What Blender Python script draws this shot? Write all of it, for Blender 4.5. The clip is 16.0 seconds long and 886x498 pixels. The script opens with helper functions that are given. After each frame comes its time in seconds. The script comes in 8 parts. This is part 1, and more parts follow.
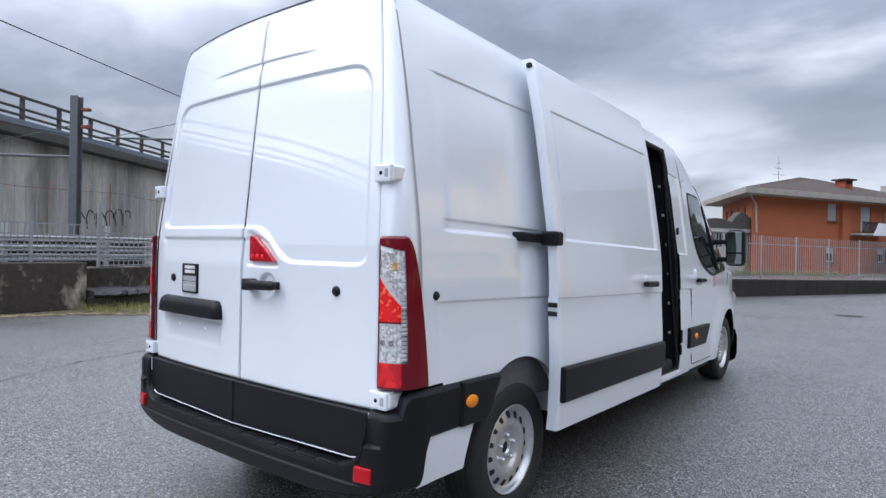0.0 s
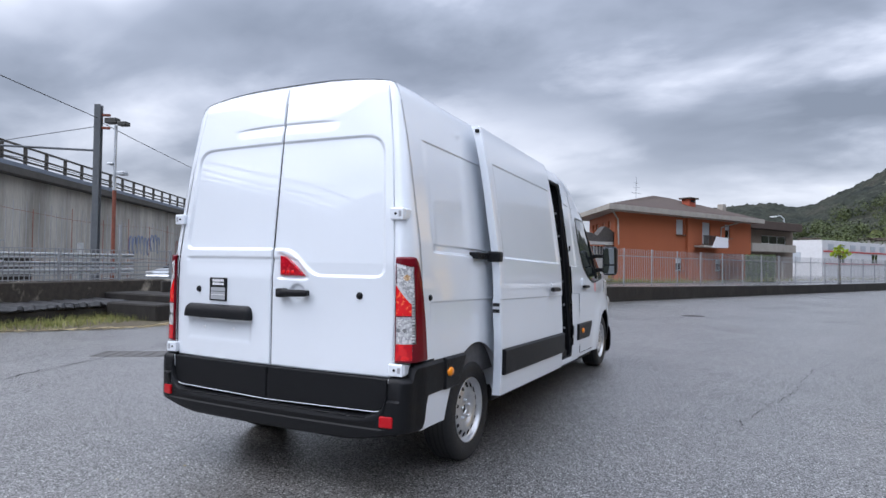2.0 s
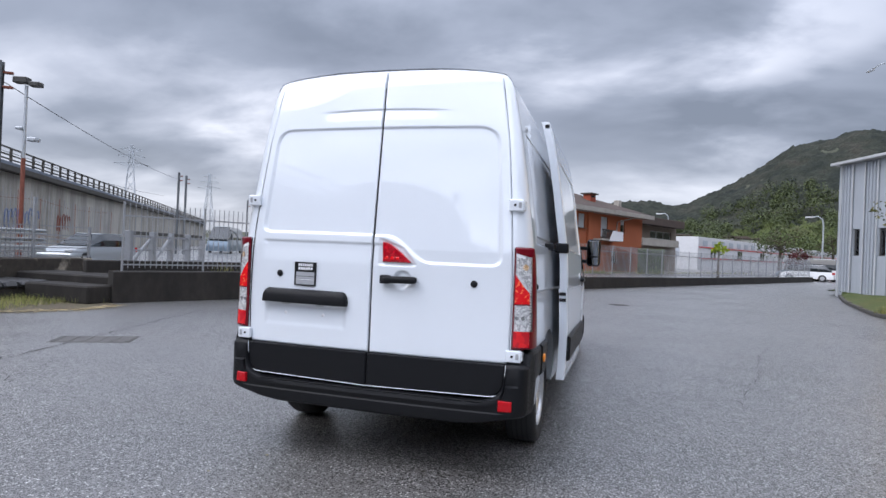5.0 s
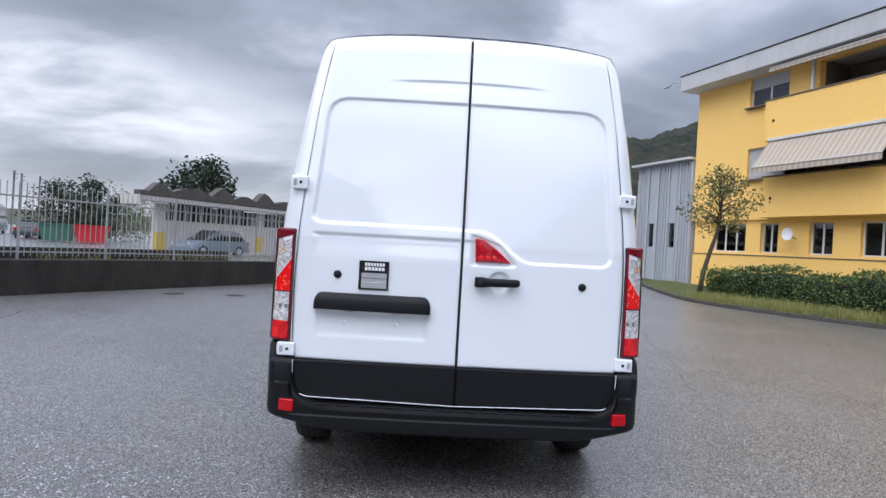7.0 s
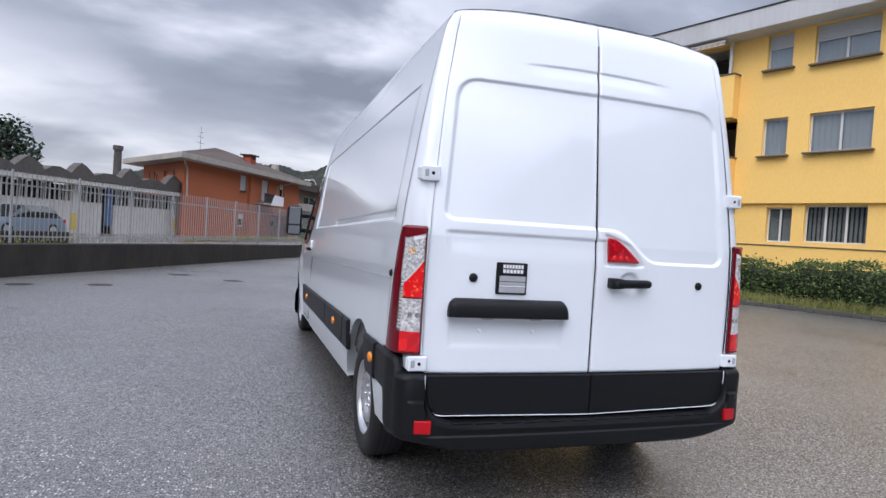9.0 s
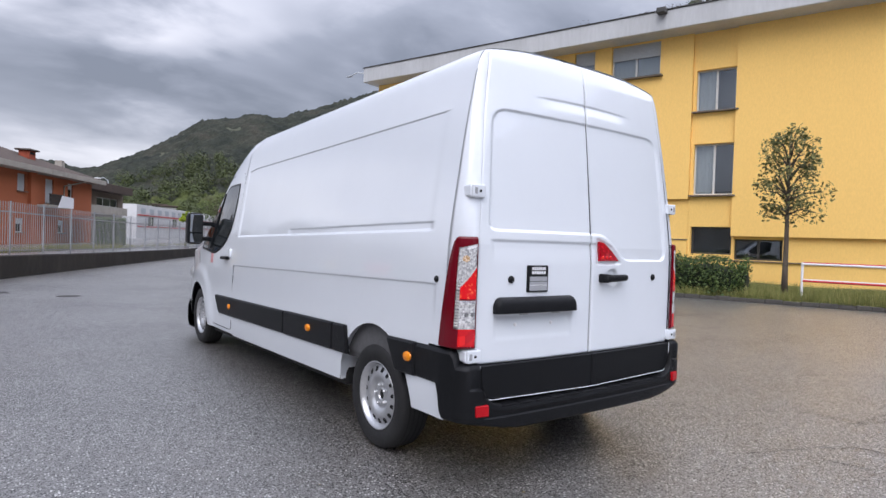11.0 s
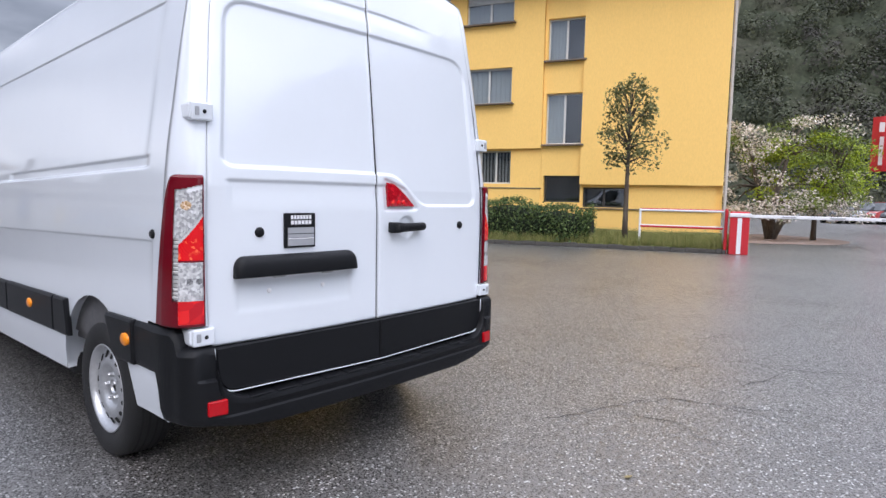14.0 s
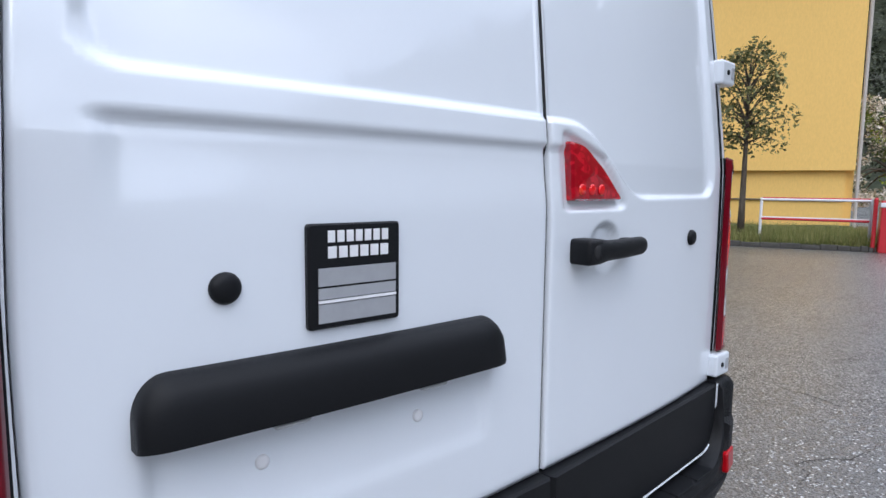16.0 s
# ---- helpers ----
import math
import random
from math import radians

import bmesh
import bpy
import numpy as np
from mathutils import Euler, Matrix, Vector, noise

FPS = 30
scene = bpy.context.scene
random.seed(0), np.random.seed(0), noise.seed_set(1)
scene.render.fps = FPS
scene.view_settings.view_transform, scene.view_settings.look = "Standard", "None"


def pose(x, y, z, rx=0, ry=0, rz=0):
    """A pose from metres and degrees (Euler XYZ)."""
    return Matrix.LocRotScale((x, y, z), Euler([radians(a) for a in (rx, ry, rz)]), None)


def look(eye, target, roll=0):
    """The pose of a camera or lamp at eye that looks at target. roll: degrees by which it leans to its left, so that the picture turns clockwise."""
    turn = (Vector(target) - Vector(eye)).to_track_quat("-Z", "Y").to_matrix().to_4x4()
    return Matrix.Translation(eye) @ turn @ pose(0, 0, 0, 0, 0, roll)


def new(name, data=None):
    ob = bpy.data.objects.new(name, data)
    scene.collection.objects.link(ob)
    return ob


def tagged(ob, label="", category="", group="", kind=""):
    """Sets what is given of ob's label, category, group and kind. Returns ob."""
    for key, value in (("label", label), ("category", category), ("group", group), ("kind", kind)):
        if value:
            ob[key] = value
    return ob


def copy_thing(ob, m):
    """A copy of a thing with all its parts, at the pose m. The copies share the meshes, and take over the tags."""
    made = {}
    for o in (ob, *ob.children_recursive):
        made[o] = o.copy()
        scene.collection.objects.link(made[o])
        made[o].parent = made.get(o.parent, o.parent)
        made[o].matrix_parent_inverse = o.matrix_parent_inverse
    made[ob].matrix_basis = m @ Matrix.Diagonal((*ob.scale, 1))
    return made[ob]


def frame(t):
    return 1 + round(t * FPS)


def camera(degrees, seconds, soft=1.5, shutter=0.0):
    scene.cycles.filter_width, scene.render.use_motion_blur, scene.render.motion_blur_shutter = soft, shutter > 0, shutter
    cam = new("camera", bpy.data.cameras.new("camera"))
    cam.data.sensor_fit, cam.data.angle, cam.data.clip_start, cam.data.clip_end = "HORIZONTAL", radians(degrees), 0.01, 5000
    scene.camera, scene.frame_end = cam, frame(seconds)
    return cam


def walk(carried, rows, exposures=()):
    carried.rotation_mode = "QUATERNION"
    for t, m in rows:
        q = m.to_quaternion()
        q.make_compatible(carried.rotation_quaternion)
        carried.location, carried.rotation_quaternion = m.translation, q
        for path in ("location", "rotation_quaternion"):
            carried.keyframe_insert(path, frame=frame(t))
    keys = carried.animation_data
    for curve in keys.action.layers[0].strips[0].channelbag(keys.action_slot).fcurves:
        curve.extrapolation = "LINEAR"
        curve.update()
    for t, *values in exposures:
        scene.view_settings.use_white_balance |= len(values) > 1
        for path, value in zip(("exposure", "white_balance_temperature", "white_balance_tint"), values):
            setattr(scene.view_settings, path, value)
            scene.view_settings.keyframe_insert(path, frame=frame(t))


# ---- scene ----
cam = camera(73.2, 16.0)
PATH = [
    (0, (2.515, -1.662, 1.345), (1.285, -0.084, 1.343), 1.1),
    (0.5, (2.41, -1.984, 1.352), (1.285, -0.33, 1.356), 1.4),
    (1, (2.495, -2.231, 1.343), (1.457, -0.521, 1.368), 1.2),
    (1.5, (2.618, -2.527, 1.358), (1.658, -0.773, 1.397), 1.0),
    (2, (2.64, -2.885, 1.365), (1.747, -1.096, 1.408), 0.8),
    (2.5, (2.708, -3.082, 1.367), (1.867, -1.268, 1.397), 0.8),
    (3, (2.744, -3.227, 1.35), (1.941, -1.396, 1.367), 1.1),
    (3.2, (2.703, -3.271, 1.351), (1.91, -1.435, 1.363), 1.3),
    (5.3, (1.192, -3.444, 1.35), (0.71, -1.503, 1.354), 2.7),
    (5.5, (0.998, -3.426, 1.349), (0.585, -1.469, 1.351), 2.9),
    (6, (0.613, -3.31, 1.355), (0.351, -1.327, 1.355), 3.1),
    (6.5, (0.159, -3.249, 1.346), (0.075, -1.251, 1.345), 3.3),
    (7, (-0.214, -3.169, 1.342), (-0.145, -1.17, 1.331), 3.3),
    (7.5, (-0.578, -3.014, 1.369), (-0.372, -1.025, 1.342), 3.2),
    (8, (-0.999, -2.928, 1.354), (-0.659, -0.957, 1.311), 3.4),
    (8.2, (-1.143, -2.883, 1.355), (-0.749, -0.923, 1.307), 3.5),
    (10.3, (-2.499, -2.315, 1.364), (-1.477, -0.596, 1.331), 2.9),
    (10.5, (-2.615, -2.315, 1.365), (-1.54, -0.629, 1.334), 2.7),
    (11, (-2.923, -2.433, 1.367), (-1.741, -0.82, 1.337), 1.9),
    (11.5, (-3.009, -2.629, 1.361), (-1.73, -1.092, 1.326), 0.9),
    (12, (-3.03, -2.783, 1.373), (-1.666, -1.321, 1.321), 0.3),
    (12.5, (-2.946, -2.805, 1.359), (-1.506, -1.42, 1.273), 0.1),
    (13, (-2.734, -2.717, 1.324), (-1.242, -1.391, 1.197), 0.3),
    (13.5, (-2.441, -2.522, 1.32), (-0.928, -1.224, 1.159), 0.7),
    (14, (-2.026, -2.229, 1.327), (-0.532, -0.912, 1.15), 1.1),
    (14.5, (-1.74, -1.832, 1.3), (-0.285, -0.471, 1.124), 1.2),
    (15, (-1.459, -1.43, 1.297), (-0.043, -0.029, 1.118), 1.0),
    (15.5, (-1.159, -1.079, 1.33), (0.223, 0.356, 1.146), 0.7),
    (16, (-0.961, -0.744, 1.296), (0.378, 0.727, 1.084), 0.6),
]
LIGHTING = [(0, 0.86, 6380, 11.5), (3, 0.80, 6440, 12.5), (6, 0.76, 6480, 13), (8, 0.78, 6520, 13.5), (11, 0.78, 6700, 15), (12.5, 0.80, 6650, 15), (14.5, 0.89, 6560, 14), (16, 0.56, 6320, 11)]    # stops, kelvin and tint of the film's camera
walk(cam, [(t, look(eye, target, roll)) for t, eye, target, roll in PATH], LIGHTING)

# ---- world, sun ----
world = bpy.data.worlds.new("overcast_sky")
scene.world = world
world.use_nodes = True
wn, wl = world.node_tree.nodes, world.node_tree.links
wn.clear()


def wmath(op, a, b=None, c=None):
    n = wn.new("ShaderNodeMath")
    n.operation = op
    for k, v in enumerate((a, b, c)):
        if v is None:
            continue
        if isinstance(v, (int, float)):
            n.inputs[k].default_value = v
        else:
            wl.new(v, n.inputs[k])
    return n.outputs[0]


def wnoise(vec, scale, detail, rough, distort=0.0):
    n = wn.new("ShaderNodeTexNoise")
    wl.new(vec, n.inputs["Vector"])
    n.inputs["Scale"].default_value, n.inputs["Detail"].default_value = scale, detail
    n.inputs["Roughness"].default_value, n.inputs["Distortion"].default_value = rough, distort
    return n.outputs["Fac"]


CLOUDS = ((2, 12.0, 15, 3.4, -0.14), (-14, 17.5, 9, 3, -0.07), (25, 16, 8, 4, -0.09), (-48, 20, 14, 4, -0.08), (15, 18, 8, 4, 0.10), (-23, 10.5, 9, 3.8, 0.14), (-36, 15, 8, 4, 0.02),
          (-4, 6.0, 30, 1.9, 0.08), (-62, 24, 12, 5, 0.12), (4, 24, 14, 4, -0.06), (-30, 26, 12, 5, -0.07), (-31, 19, 10, 4, -0.07))
wc = wn.new("ShaderNodeTexCoord")
wx = wn.new("ShaderNodeSeparateXYZ")
wl.new(wc.outputs["Generated"], wx.inputs[0])
up = wmath("MAXIMUM", wx.outputs["Z"], 0.0)
flat = wmath("ADD", up, 0.27)
# cloud layer: the direction carried up to a flat deck, stretched along the wind
wv = wn.new("ShaderNodeCombineXYZ")
wl.new(wmath("DIVIDE", wx.outputs["X"], flat), wv.inputs[0])
wl.new(wmath("DIVIDE", wx.outputs["Y"], flat), wv.inputs[1])
wv.inputs[2].default_value = 2.3
wm = wn.new("ShaderNodeMapping")
wl.new(wv.outputs[0], wm.inputs["Vector"])
wm.inputs["Rotation"].default_value = (0, 0, radians(-22))
wm.inputs["Scale"].default_value = (0.72, 1.0, 1.0)
big = wnoise(wm.outputs[0], 1.05, 4, 0.50, 0.15)
fine = wnoise(wm.outputs[0], 2.7, 6, 0.52, 0.2)
cloud = wmath("ADD", wmath("MULTIPLY", big, 0.62), wmath("MULTIPLY", fine, 0.38))
# the great cloud masses over the valley: bearing, height, half widths (degrees), darker or lighter
bearing = wmath("ADD", wmath("MULTIPLY", wmath("ARCTAN2", wx.outputs["X"], wx.outputs["Y"]), 57.296), wmath("MULTIPLY", wmath("SUBTRACT", fine, 0.5), 40.0))
height = wmath("ADD", wmath("MULTIPLY", wmath("ARCSINE", wx.outputs["Z"]), 57.296), wmath("MULTIPLY", wmath("SUBTRACT", big, 0.5), 14.0))
for az, el, wa, we, amount in CLOUDS:
    da, de = wmath("DIVIDE", wmath("SUBTRACT", bearing, az), wa), wmath("DIVIDE", wmath("SUBTRACT", height, el), we)
    r2 = wmath("ADD", wmath("MULTIPLY", da, da), wmath("MULTIPLY", de, de))
    cloud = wmath("MULTIPLY_ADD", wmath("EXPONENT", wmath("MULTIPLY", r2, -1.0)), amount, cloud)
ramp = wn.new("ShaderNodeValToRGB")
wl.new(cloud, ramp.inputs[0])
els = ramp.color_ramp.elements
els[0].position, els[0].color = 0.355, (0.170, 0.198, 0.250, 1)
els[1].position, els[1].color = 0.69, (0.84, 0.88, 0.95, 1)
for pos, col in ((0.455, (0.26, 0.295, 0.365, 1)), (0.535, (0.43, 0.47, 0.555, 1)), (0.615, (0.65, 0.69, 0.775, 1))):
    e = els.new(pos)
    e.color = col
# thinner cloud near the horizon, brighter zenith (overcast sky law)
gain = wmath("ADD", 0.68, wmath("MULTIPLY", wmath("POWER", up, 1.9), 2.3))
# the thinner cloud on the sun's side
gain = wmath("MULTIPLY", gain, wmath("ADD", 1.0, wmath("MULTIPLY", wmath("MAXIMUM", wmath("MULTIPLY", wx.outputs["Y"], -1.0), 0.0), 1.35)))
low = wmath("POWER", wmath("SUBTRACT", 1.0, up), 14.0)
glow = wn.new("ShaderNodeMix")
glow.data_type = "RGBA"
wl.new(wmath("MULTIPLY", low, 0.55), glow.inputs["Factor"])
wl.new(ramp.outputs[0], glow.inputs["A"])
glow.inputs["B"].default_value = (0.80, 0.83, 0.90, 1)
scaled = wn.new("ShaderNodeVectorMath")
scaled.operation = "SCALE"
wl.new(glow.outputs["Result"], scaled.inputs[0])
wl.new(gain, scaled.inputs["Scale"])
SUN_EL, SUN_AZ = 48.0, 228.0
sky = wn.new("ShaderNodeTexSky")
sky.sky_type, sky.sun_disc = "NISHITA", False
sky.sun_elevation, sky.sun_rotation = radians(SUN_EL), radians(SUN_AZ)
bg_sky, bg_cloud = wn.new("ShaderNodeBackground"), wn.new("ShaderNodeBackground")
wl.new(sky.outputs[0], bg_sky.inputs["Color"])
bg_sky.inputs["Strength"].default_value = 0.10
wl.new(scaled.outputs[0], bg_cloud.inputs["Color"])
bg_cloud.inputs["Strength"].default_value = 1.0
wmix, wout = wn.new("ShaderNodeMixShader"), wn.new("ShaderNodeOutputWorld")
wmix.inputs[0].default_value = 0.93
wl.new(bg_sky.outputs[0], wmix.inputs[1])
wl.new(bg_cloud.outputs[0], wmix.inputs[2])
wl.new(wmix.outputs[0], wout.inputs["Surface"])

sun = new("sun", bpy.data.lights.new("sun", "SUN"))
sun.data.energy, sun.data.angle, sun.data.color = 0.75, radians(50), (1.0, 0.97, 0.93)
sa = radians(SUN_AZ)
sun.matrix_world = look((0, 0, 0), (-math.sin(sa) * math.cos(radians(SUN_EL)), -math.cos(sa) * math.cos(radians(SUN_EL)), -math.sin(radians(SUN_EL))))

# ---- materials ----
def material(name, color, rough=0.5, metal=0.0, coat=0.0, grain=0.0, grain_scale=40.0, stain=0.0, stain_scale=1.5, bump=0.0, bump_scale=80.0,
             stain_color=None, stain_lo=0.42, stain_hi=0.72, random_tint=0.0, spec=0.5, stretch=(1, 1, 1), object_space=True):
    """A painted, plastic or stone surface: base colour with fine grain, broad stains and relief."""
    m = bpy.data.materials.new(name)
    m.use_nodes = True
    nt = m.node_tree
    b = nt.nodes["Principled BSDF"]
    b.inputs["Roughness"].default_value, b.inputs["Metallic"].default_value = rough, metal
    b.inputs["Specular IOR Level"].default_value = spec
    b.inputs["Coat Weight"].default_value, b.inputs["Coat Roughness"].default_value = coat, 0.03
    tc = nt.nodes.new("ShaderNodeTexCoord")
    mp = nt.nodes.new("ShaderNodeMapping")
    mp.inputs["Scale"].default_value = stretch
    nt.links.new(tc.outputs["Object"], mp.inputs["Vector"])

    def tex(scale, detail=5, rgh=0.6):
        n = nt.nodes.new("ShaderNodeTexNoise")
        n.inputs["Scale"].default_value, n.inputs["Detail"].default_value, n.inputs["Roughness"].default_value = scale, detail, rgh
        nt.links.new(mp.outputs[0], n.inputs["Vector"])
        return n.outputs["Fac"]

    def mix(fac, a, bb, mode="MIX"):
        n = nt.nodes.new("ShaderNodeMix")
        n.data_type, n.blend_type = "RGBA", mode
        for sock, v in ((n.inputs["Factor"], fac), (n.inputs["A"], a), (n.inputs["B"], bb)):
            if isinstance(v, (float, int, tuple)):
                sock.default_value = v
            else:
                nt.links.new(v, sock)
        return n.outputs["Result"]

    def spread(fac, lo, hi, a=0.0, bb=1.0):
        n = nt.nodes.new("ShaderNodeMapRange")
        nt.links.new(fac, n.inputs["Value"])
        for k, v in (("From Min", lo), ("From Max", hi), ("To Min", a), ("To Max", bb)):
            n.inputs[k].default_value = v
        return n.outputs["Result"]

    out = (*color, 1.0)
    if stain:
        sc = stain_color or tuple(c * 0.55 for c in color)
        out = mix(spread(tex(stain_scale, 6, 0.65), stain_lo, stain_hi, 0.0, stain), out, (*sc, 1.0))
    if grain:
        g = spread(tex(grain_scale, 3, 0.7), 0.3, 0.7, 1 - grain, 1 + grain)
        n = nt.nodes.new("ShaderNodeVectorMath")
        n.operation = "SCALE"
        if isinstance(out, tuple):
            n.inputs[0].default_value = out[:3]
        else:
            nt.links.new(out, n.inputs[0])
        nt.links.new(g, n.inputs["Scale"])
        out = n.outputs[0]
    if random_tint:
        oi = nt.nodes.new("ShaderNodeObjectInfo")
        n = nt.nodes.new("ShaderNodeVectorMath")
        n.operation = "SCALE"
        if isinstance(out, tuple):
            n.inputs[0].default_value = out[:3]
        else:
            nt.links.new(out, n.inputs[0])
        nt.links.new(spread(oi.outputs["Random"], 0, 1, 1 - random_tint, 1 + random_tint), n.inputs["Scale"])
        out = n.outputs[0]
    if isinstance(out, tuple):
        b.inputs["Base Color"].default_value = out
    else:
        nt.links.new(out, b.inputs["Base Color"])
    if bump:
        bn = nt.nodes.new("ShaderNodeBump")
        bn.inputs["Strength"].default_value, bn.inputs["Distance"].default_value = bump, 0.01
        nt.links.new(tex(bump_scale, 4, 0.6), bn.inputs["Height"])
        nt.links.new(bn.outputs[0], b.inputs["Normal"])
    return m


def glass_material(name, color, rough=0.0, thin=True, alpha=0.25):
    """Window glass: clear film with a mirror gloss."""
    m = bpy.data.materials.new(name)
    m.use_nodes = True
    nt = m.node_tree
    nt.nodes.clear()
    out = nt.nodes.new("ShaderNodeOutputMaterial")
    tr, gl, mx, fr = (nt.nodes.new(k) for k in ("ShaderNodeBsdfTransparent", "ShaderNodeBsdfGlossy", "ShaderNodeMixShader", "ShaderNodeFresnel"))
    tr.inputs["Color"].default_value = (*color, 1)
    gl.inputs["Roughness"].default_value = rough
    gl.inputs["Color"].default_value = (0.95, 0.97, 1.0, 1)
    fr.inputs["IOR"].default_value = 1.9
    nt.links.new(fr.outputs[0], mx.inputs[0])
    nt.links.new(tr.outputs[0], mx.inputs[1])
    nt.links.new(gl.outputs[0], mx.inputs[2])
    nt.links.new(mx.outputs[0], out.inputs["Surface"])
    return m


def lens_material(name, color, bump_scale=140.0):
    """Moulded plastic lamp lens: gloss over coloured, prism-textured plastic."""
    m = material(name, color, rough=0.3, coat=0.55, spec=0.12, grain=0.08, grain_scale=60, bump=0.05, bump_scale=bump_scale)
    b = m.node_tree.nodes["Principled BSDF"]
    b.inputs["Subsurface Weight"].default_value = 0.0
    return m


def facet_material(name, c0, c1, scale, metal=0.0, rough=0.12, lo=0.25, bump=0.5):
    """Faceted lamp lens or reflector: small prisms under a clear gloss, their sparkle put into the colour as mixed
    tones.
    """
    m = bpy.data.materials.new(name)
    m.use_nodes = True
    nt = m.node_tree
    b = nt.nodes["Principled BSDF"]
    tc, v, r, sep = (nt.nodes.new(k) for k in ("ShaderNodeTexCoord", "ShaderNodeTexVoronoi", "ShaderNodeValToRGB", "ShaderNodeSeparateColor"))
    nt.links.new(tc.outputs["Object"], v.inputs["Vector"])
    v.inputs["Scale"].default_value = scale
    nt.links.new(v.outputs["Color"], sep.inputs[0])
    nt.links.new(sep.outputs[0], r.inputs[0])
    r.color_ramp.elements[0].position, r.color_ramp.elements[1].position = lo, 0.97
    r.color_ramp.elements[0].color, r.color_ramp.elements[1].color = (*c0, 1), (*c1, 1)
    nt.links.new(r.outputs[0], b.inputs["Base Color"])
    b.inputs["Roughness"].default_value, b.inputs["Metallic"].default_value = rough, metal
    b.inputs["Specular IOR Level"].default_value = 0.3
    b.inputs["Coat Weight"].default_value, b.inputs["Coat Roughness"].default_value = 0.8, 0.03
    bn = nt.nodes.new("ShaderNodeBump")
    bn.inputs["Strength"].default_value, bn.inputs["Distance"].default_value = bump, 0.004
    nt.links.new(v.outputs["Distance"], bn.inputs["Height"])
    nt.links.new(bn.outputs[0], b.inputs["Normal"])
    return m


M_WHITE = material("white_paint", (0.755, 0.795, 0.845), rough=0.3, coat=1.0, spec=0.5, stain=0.05, stain_scale=2.0)
M_BLACK = material("black_plastic", (0.007, 0.0075, 0.009), rough=0.42, grain=0.12, grain_scale=300, bump=0.2, bump_scale=900, stain=0.25, stain_color=(0.012, 0.012, 0.014), spec=0.2)
M_RUBBER = material("tyre_rubber", (0.012, 0.012, 0.013), rough=0.7, grain=0.2, grain_scale=60, stain=0.3, stain_color=(0.032, 0.031, 0.030), stain_scale=6, bump=0.2, bump_scale=200)
M_STEEL = material("silver_wheel_steel", (0.56, 0.57, 0.59), rough=0.34, metal=0.75, grain=0.08, grain_scale=60, stain=0.2, stain_scale=8)
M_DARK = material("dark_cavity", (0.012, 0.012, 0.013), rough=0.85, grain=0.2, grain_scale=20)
M_SEAL = material("grey_door_seal", (0.16, 0.165, 0.175), rough=0.8, grain=0.1)
M_RED = lens_material("red_lens", (0.42, 0.001, 0.006))
M_BRAKE = facet_material("faceted_red_lens", (0.78, 0.002, 0.006), (0.98, 0.16, 0.06), 95, lo=0.80, bump=0.15)
M_FOG = facet_material("plain_red_lens", (0.52, 0.0, 0.008), (0.86, 0.012, 0.014), 24, lo=0.4, bump=0.1)
M_BRAKE_HIGH = facet_material("faceted_dark_red_lens", (0.34, 0.0, 0.008), (0.62, 0.006, 0.02), 90, lo=0.55, bump=0.15)
M_DKRED = lens_material("dark_red_lens", (0.135, 0.001, 0.008), 40)
M_CLEAR = lens_material("clear_lens", (0.42, 0.43, 0.44), 220)
M_CHROME = facet_material("silvered_reflector", (0.40, 0.40, 0.41), (0.82, 0.82, 0.82), 100, metal=0.2, rough=0.15, lo=0.2, bump=0.3)
M_CUP = facet_material("grey_bulb_cup", (0.20, 0.20, 0.21), (0.42, 0.42, 0.42), 160, metal=0.4)
M_LOUVRE = material("off_white_louvre", (0.55, 0.545, 0.53), rough=0.35, coat=0.6, grain=0.05, grain_scale=30)
M_BULB = facet_material("amber_behind_clear_lens", (0.42, 0.24, 0.10), (0.80, 0.62, 0.45), 170)
M_AMBER = lens_material("amber_lens", (0.85, 0.26, 0.01))
M_GREYBAR = material("grey_inlay", (0.34, 0.35, 0.37), rough=0.35, grain=0.05)
M_WHITEBAR = material("white_print", (0.78, 0.78, 0.80), rough=0.5, grain=0.05)
M_MIRROR = material("mirror_glass", (0.45, 0.48, 0.52), rough=0.02, metal=1.0)
M_YELLOW = material("yellow_render", (0.95, 0.605, 0.185), rough=0.85, grain=0.05, grain_scale=25, stain=0.22, stain_color=(0.88, 0.56, 0.165), stain_scale=0.35, bump=0.12, bump_scale=60, stretch=(1, 1, 0.35))
M_ORANGE = material("orange_render", (0.37, 0.105, 0.042), rough=0.85, grain=0.06, grain_scale=20, stain=0.3, stain_color=(0.28, 0.080, 0.035), stain_scale=0.4, bump=0.2, bump_scale=40)
M_CONC = material("weathered_concrete", (0.44, 0.42, 0.38), rough=0.9, grain=0.14, grain_scale=9, stain=0.8, stain_color=(0.10, 0.094, 0.080), stain_scale=0.6, bump=0.4, bump_scale=14, stretch=(1, 1, 0.16))
M_WHITE.node_tree.nodes["Principled BSDF"].inputs["Coat IOR"].default_value = 1.9
M_RETAIN = material("streaked_retaining_concrete", (0.040, 0.033, 0.026), rough=0.9, grain=0.3, grain_scale=9, stain=0.9, stain_color=(0.34, 0.30, 0.24), stain_scale=1.5, stain_lo=0.53, stain_hi=0.66, bump=0.5, bump_scale=12, stretch=(1, 1, 0.7))
M_DKCONC = material("blackened_concrete", (0.015, 0.0125, 0.0105), rough=0.9, grain=0.25, grain_scale=7, stain=0.8, stain_color=(0.036, 0.031, 0.026), stain_scale=1.4, bump=0.5, bump_scale=12, stretch=(1, 1, 0.45))
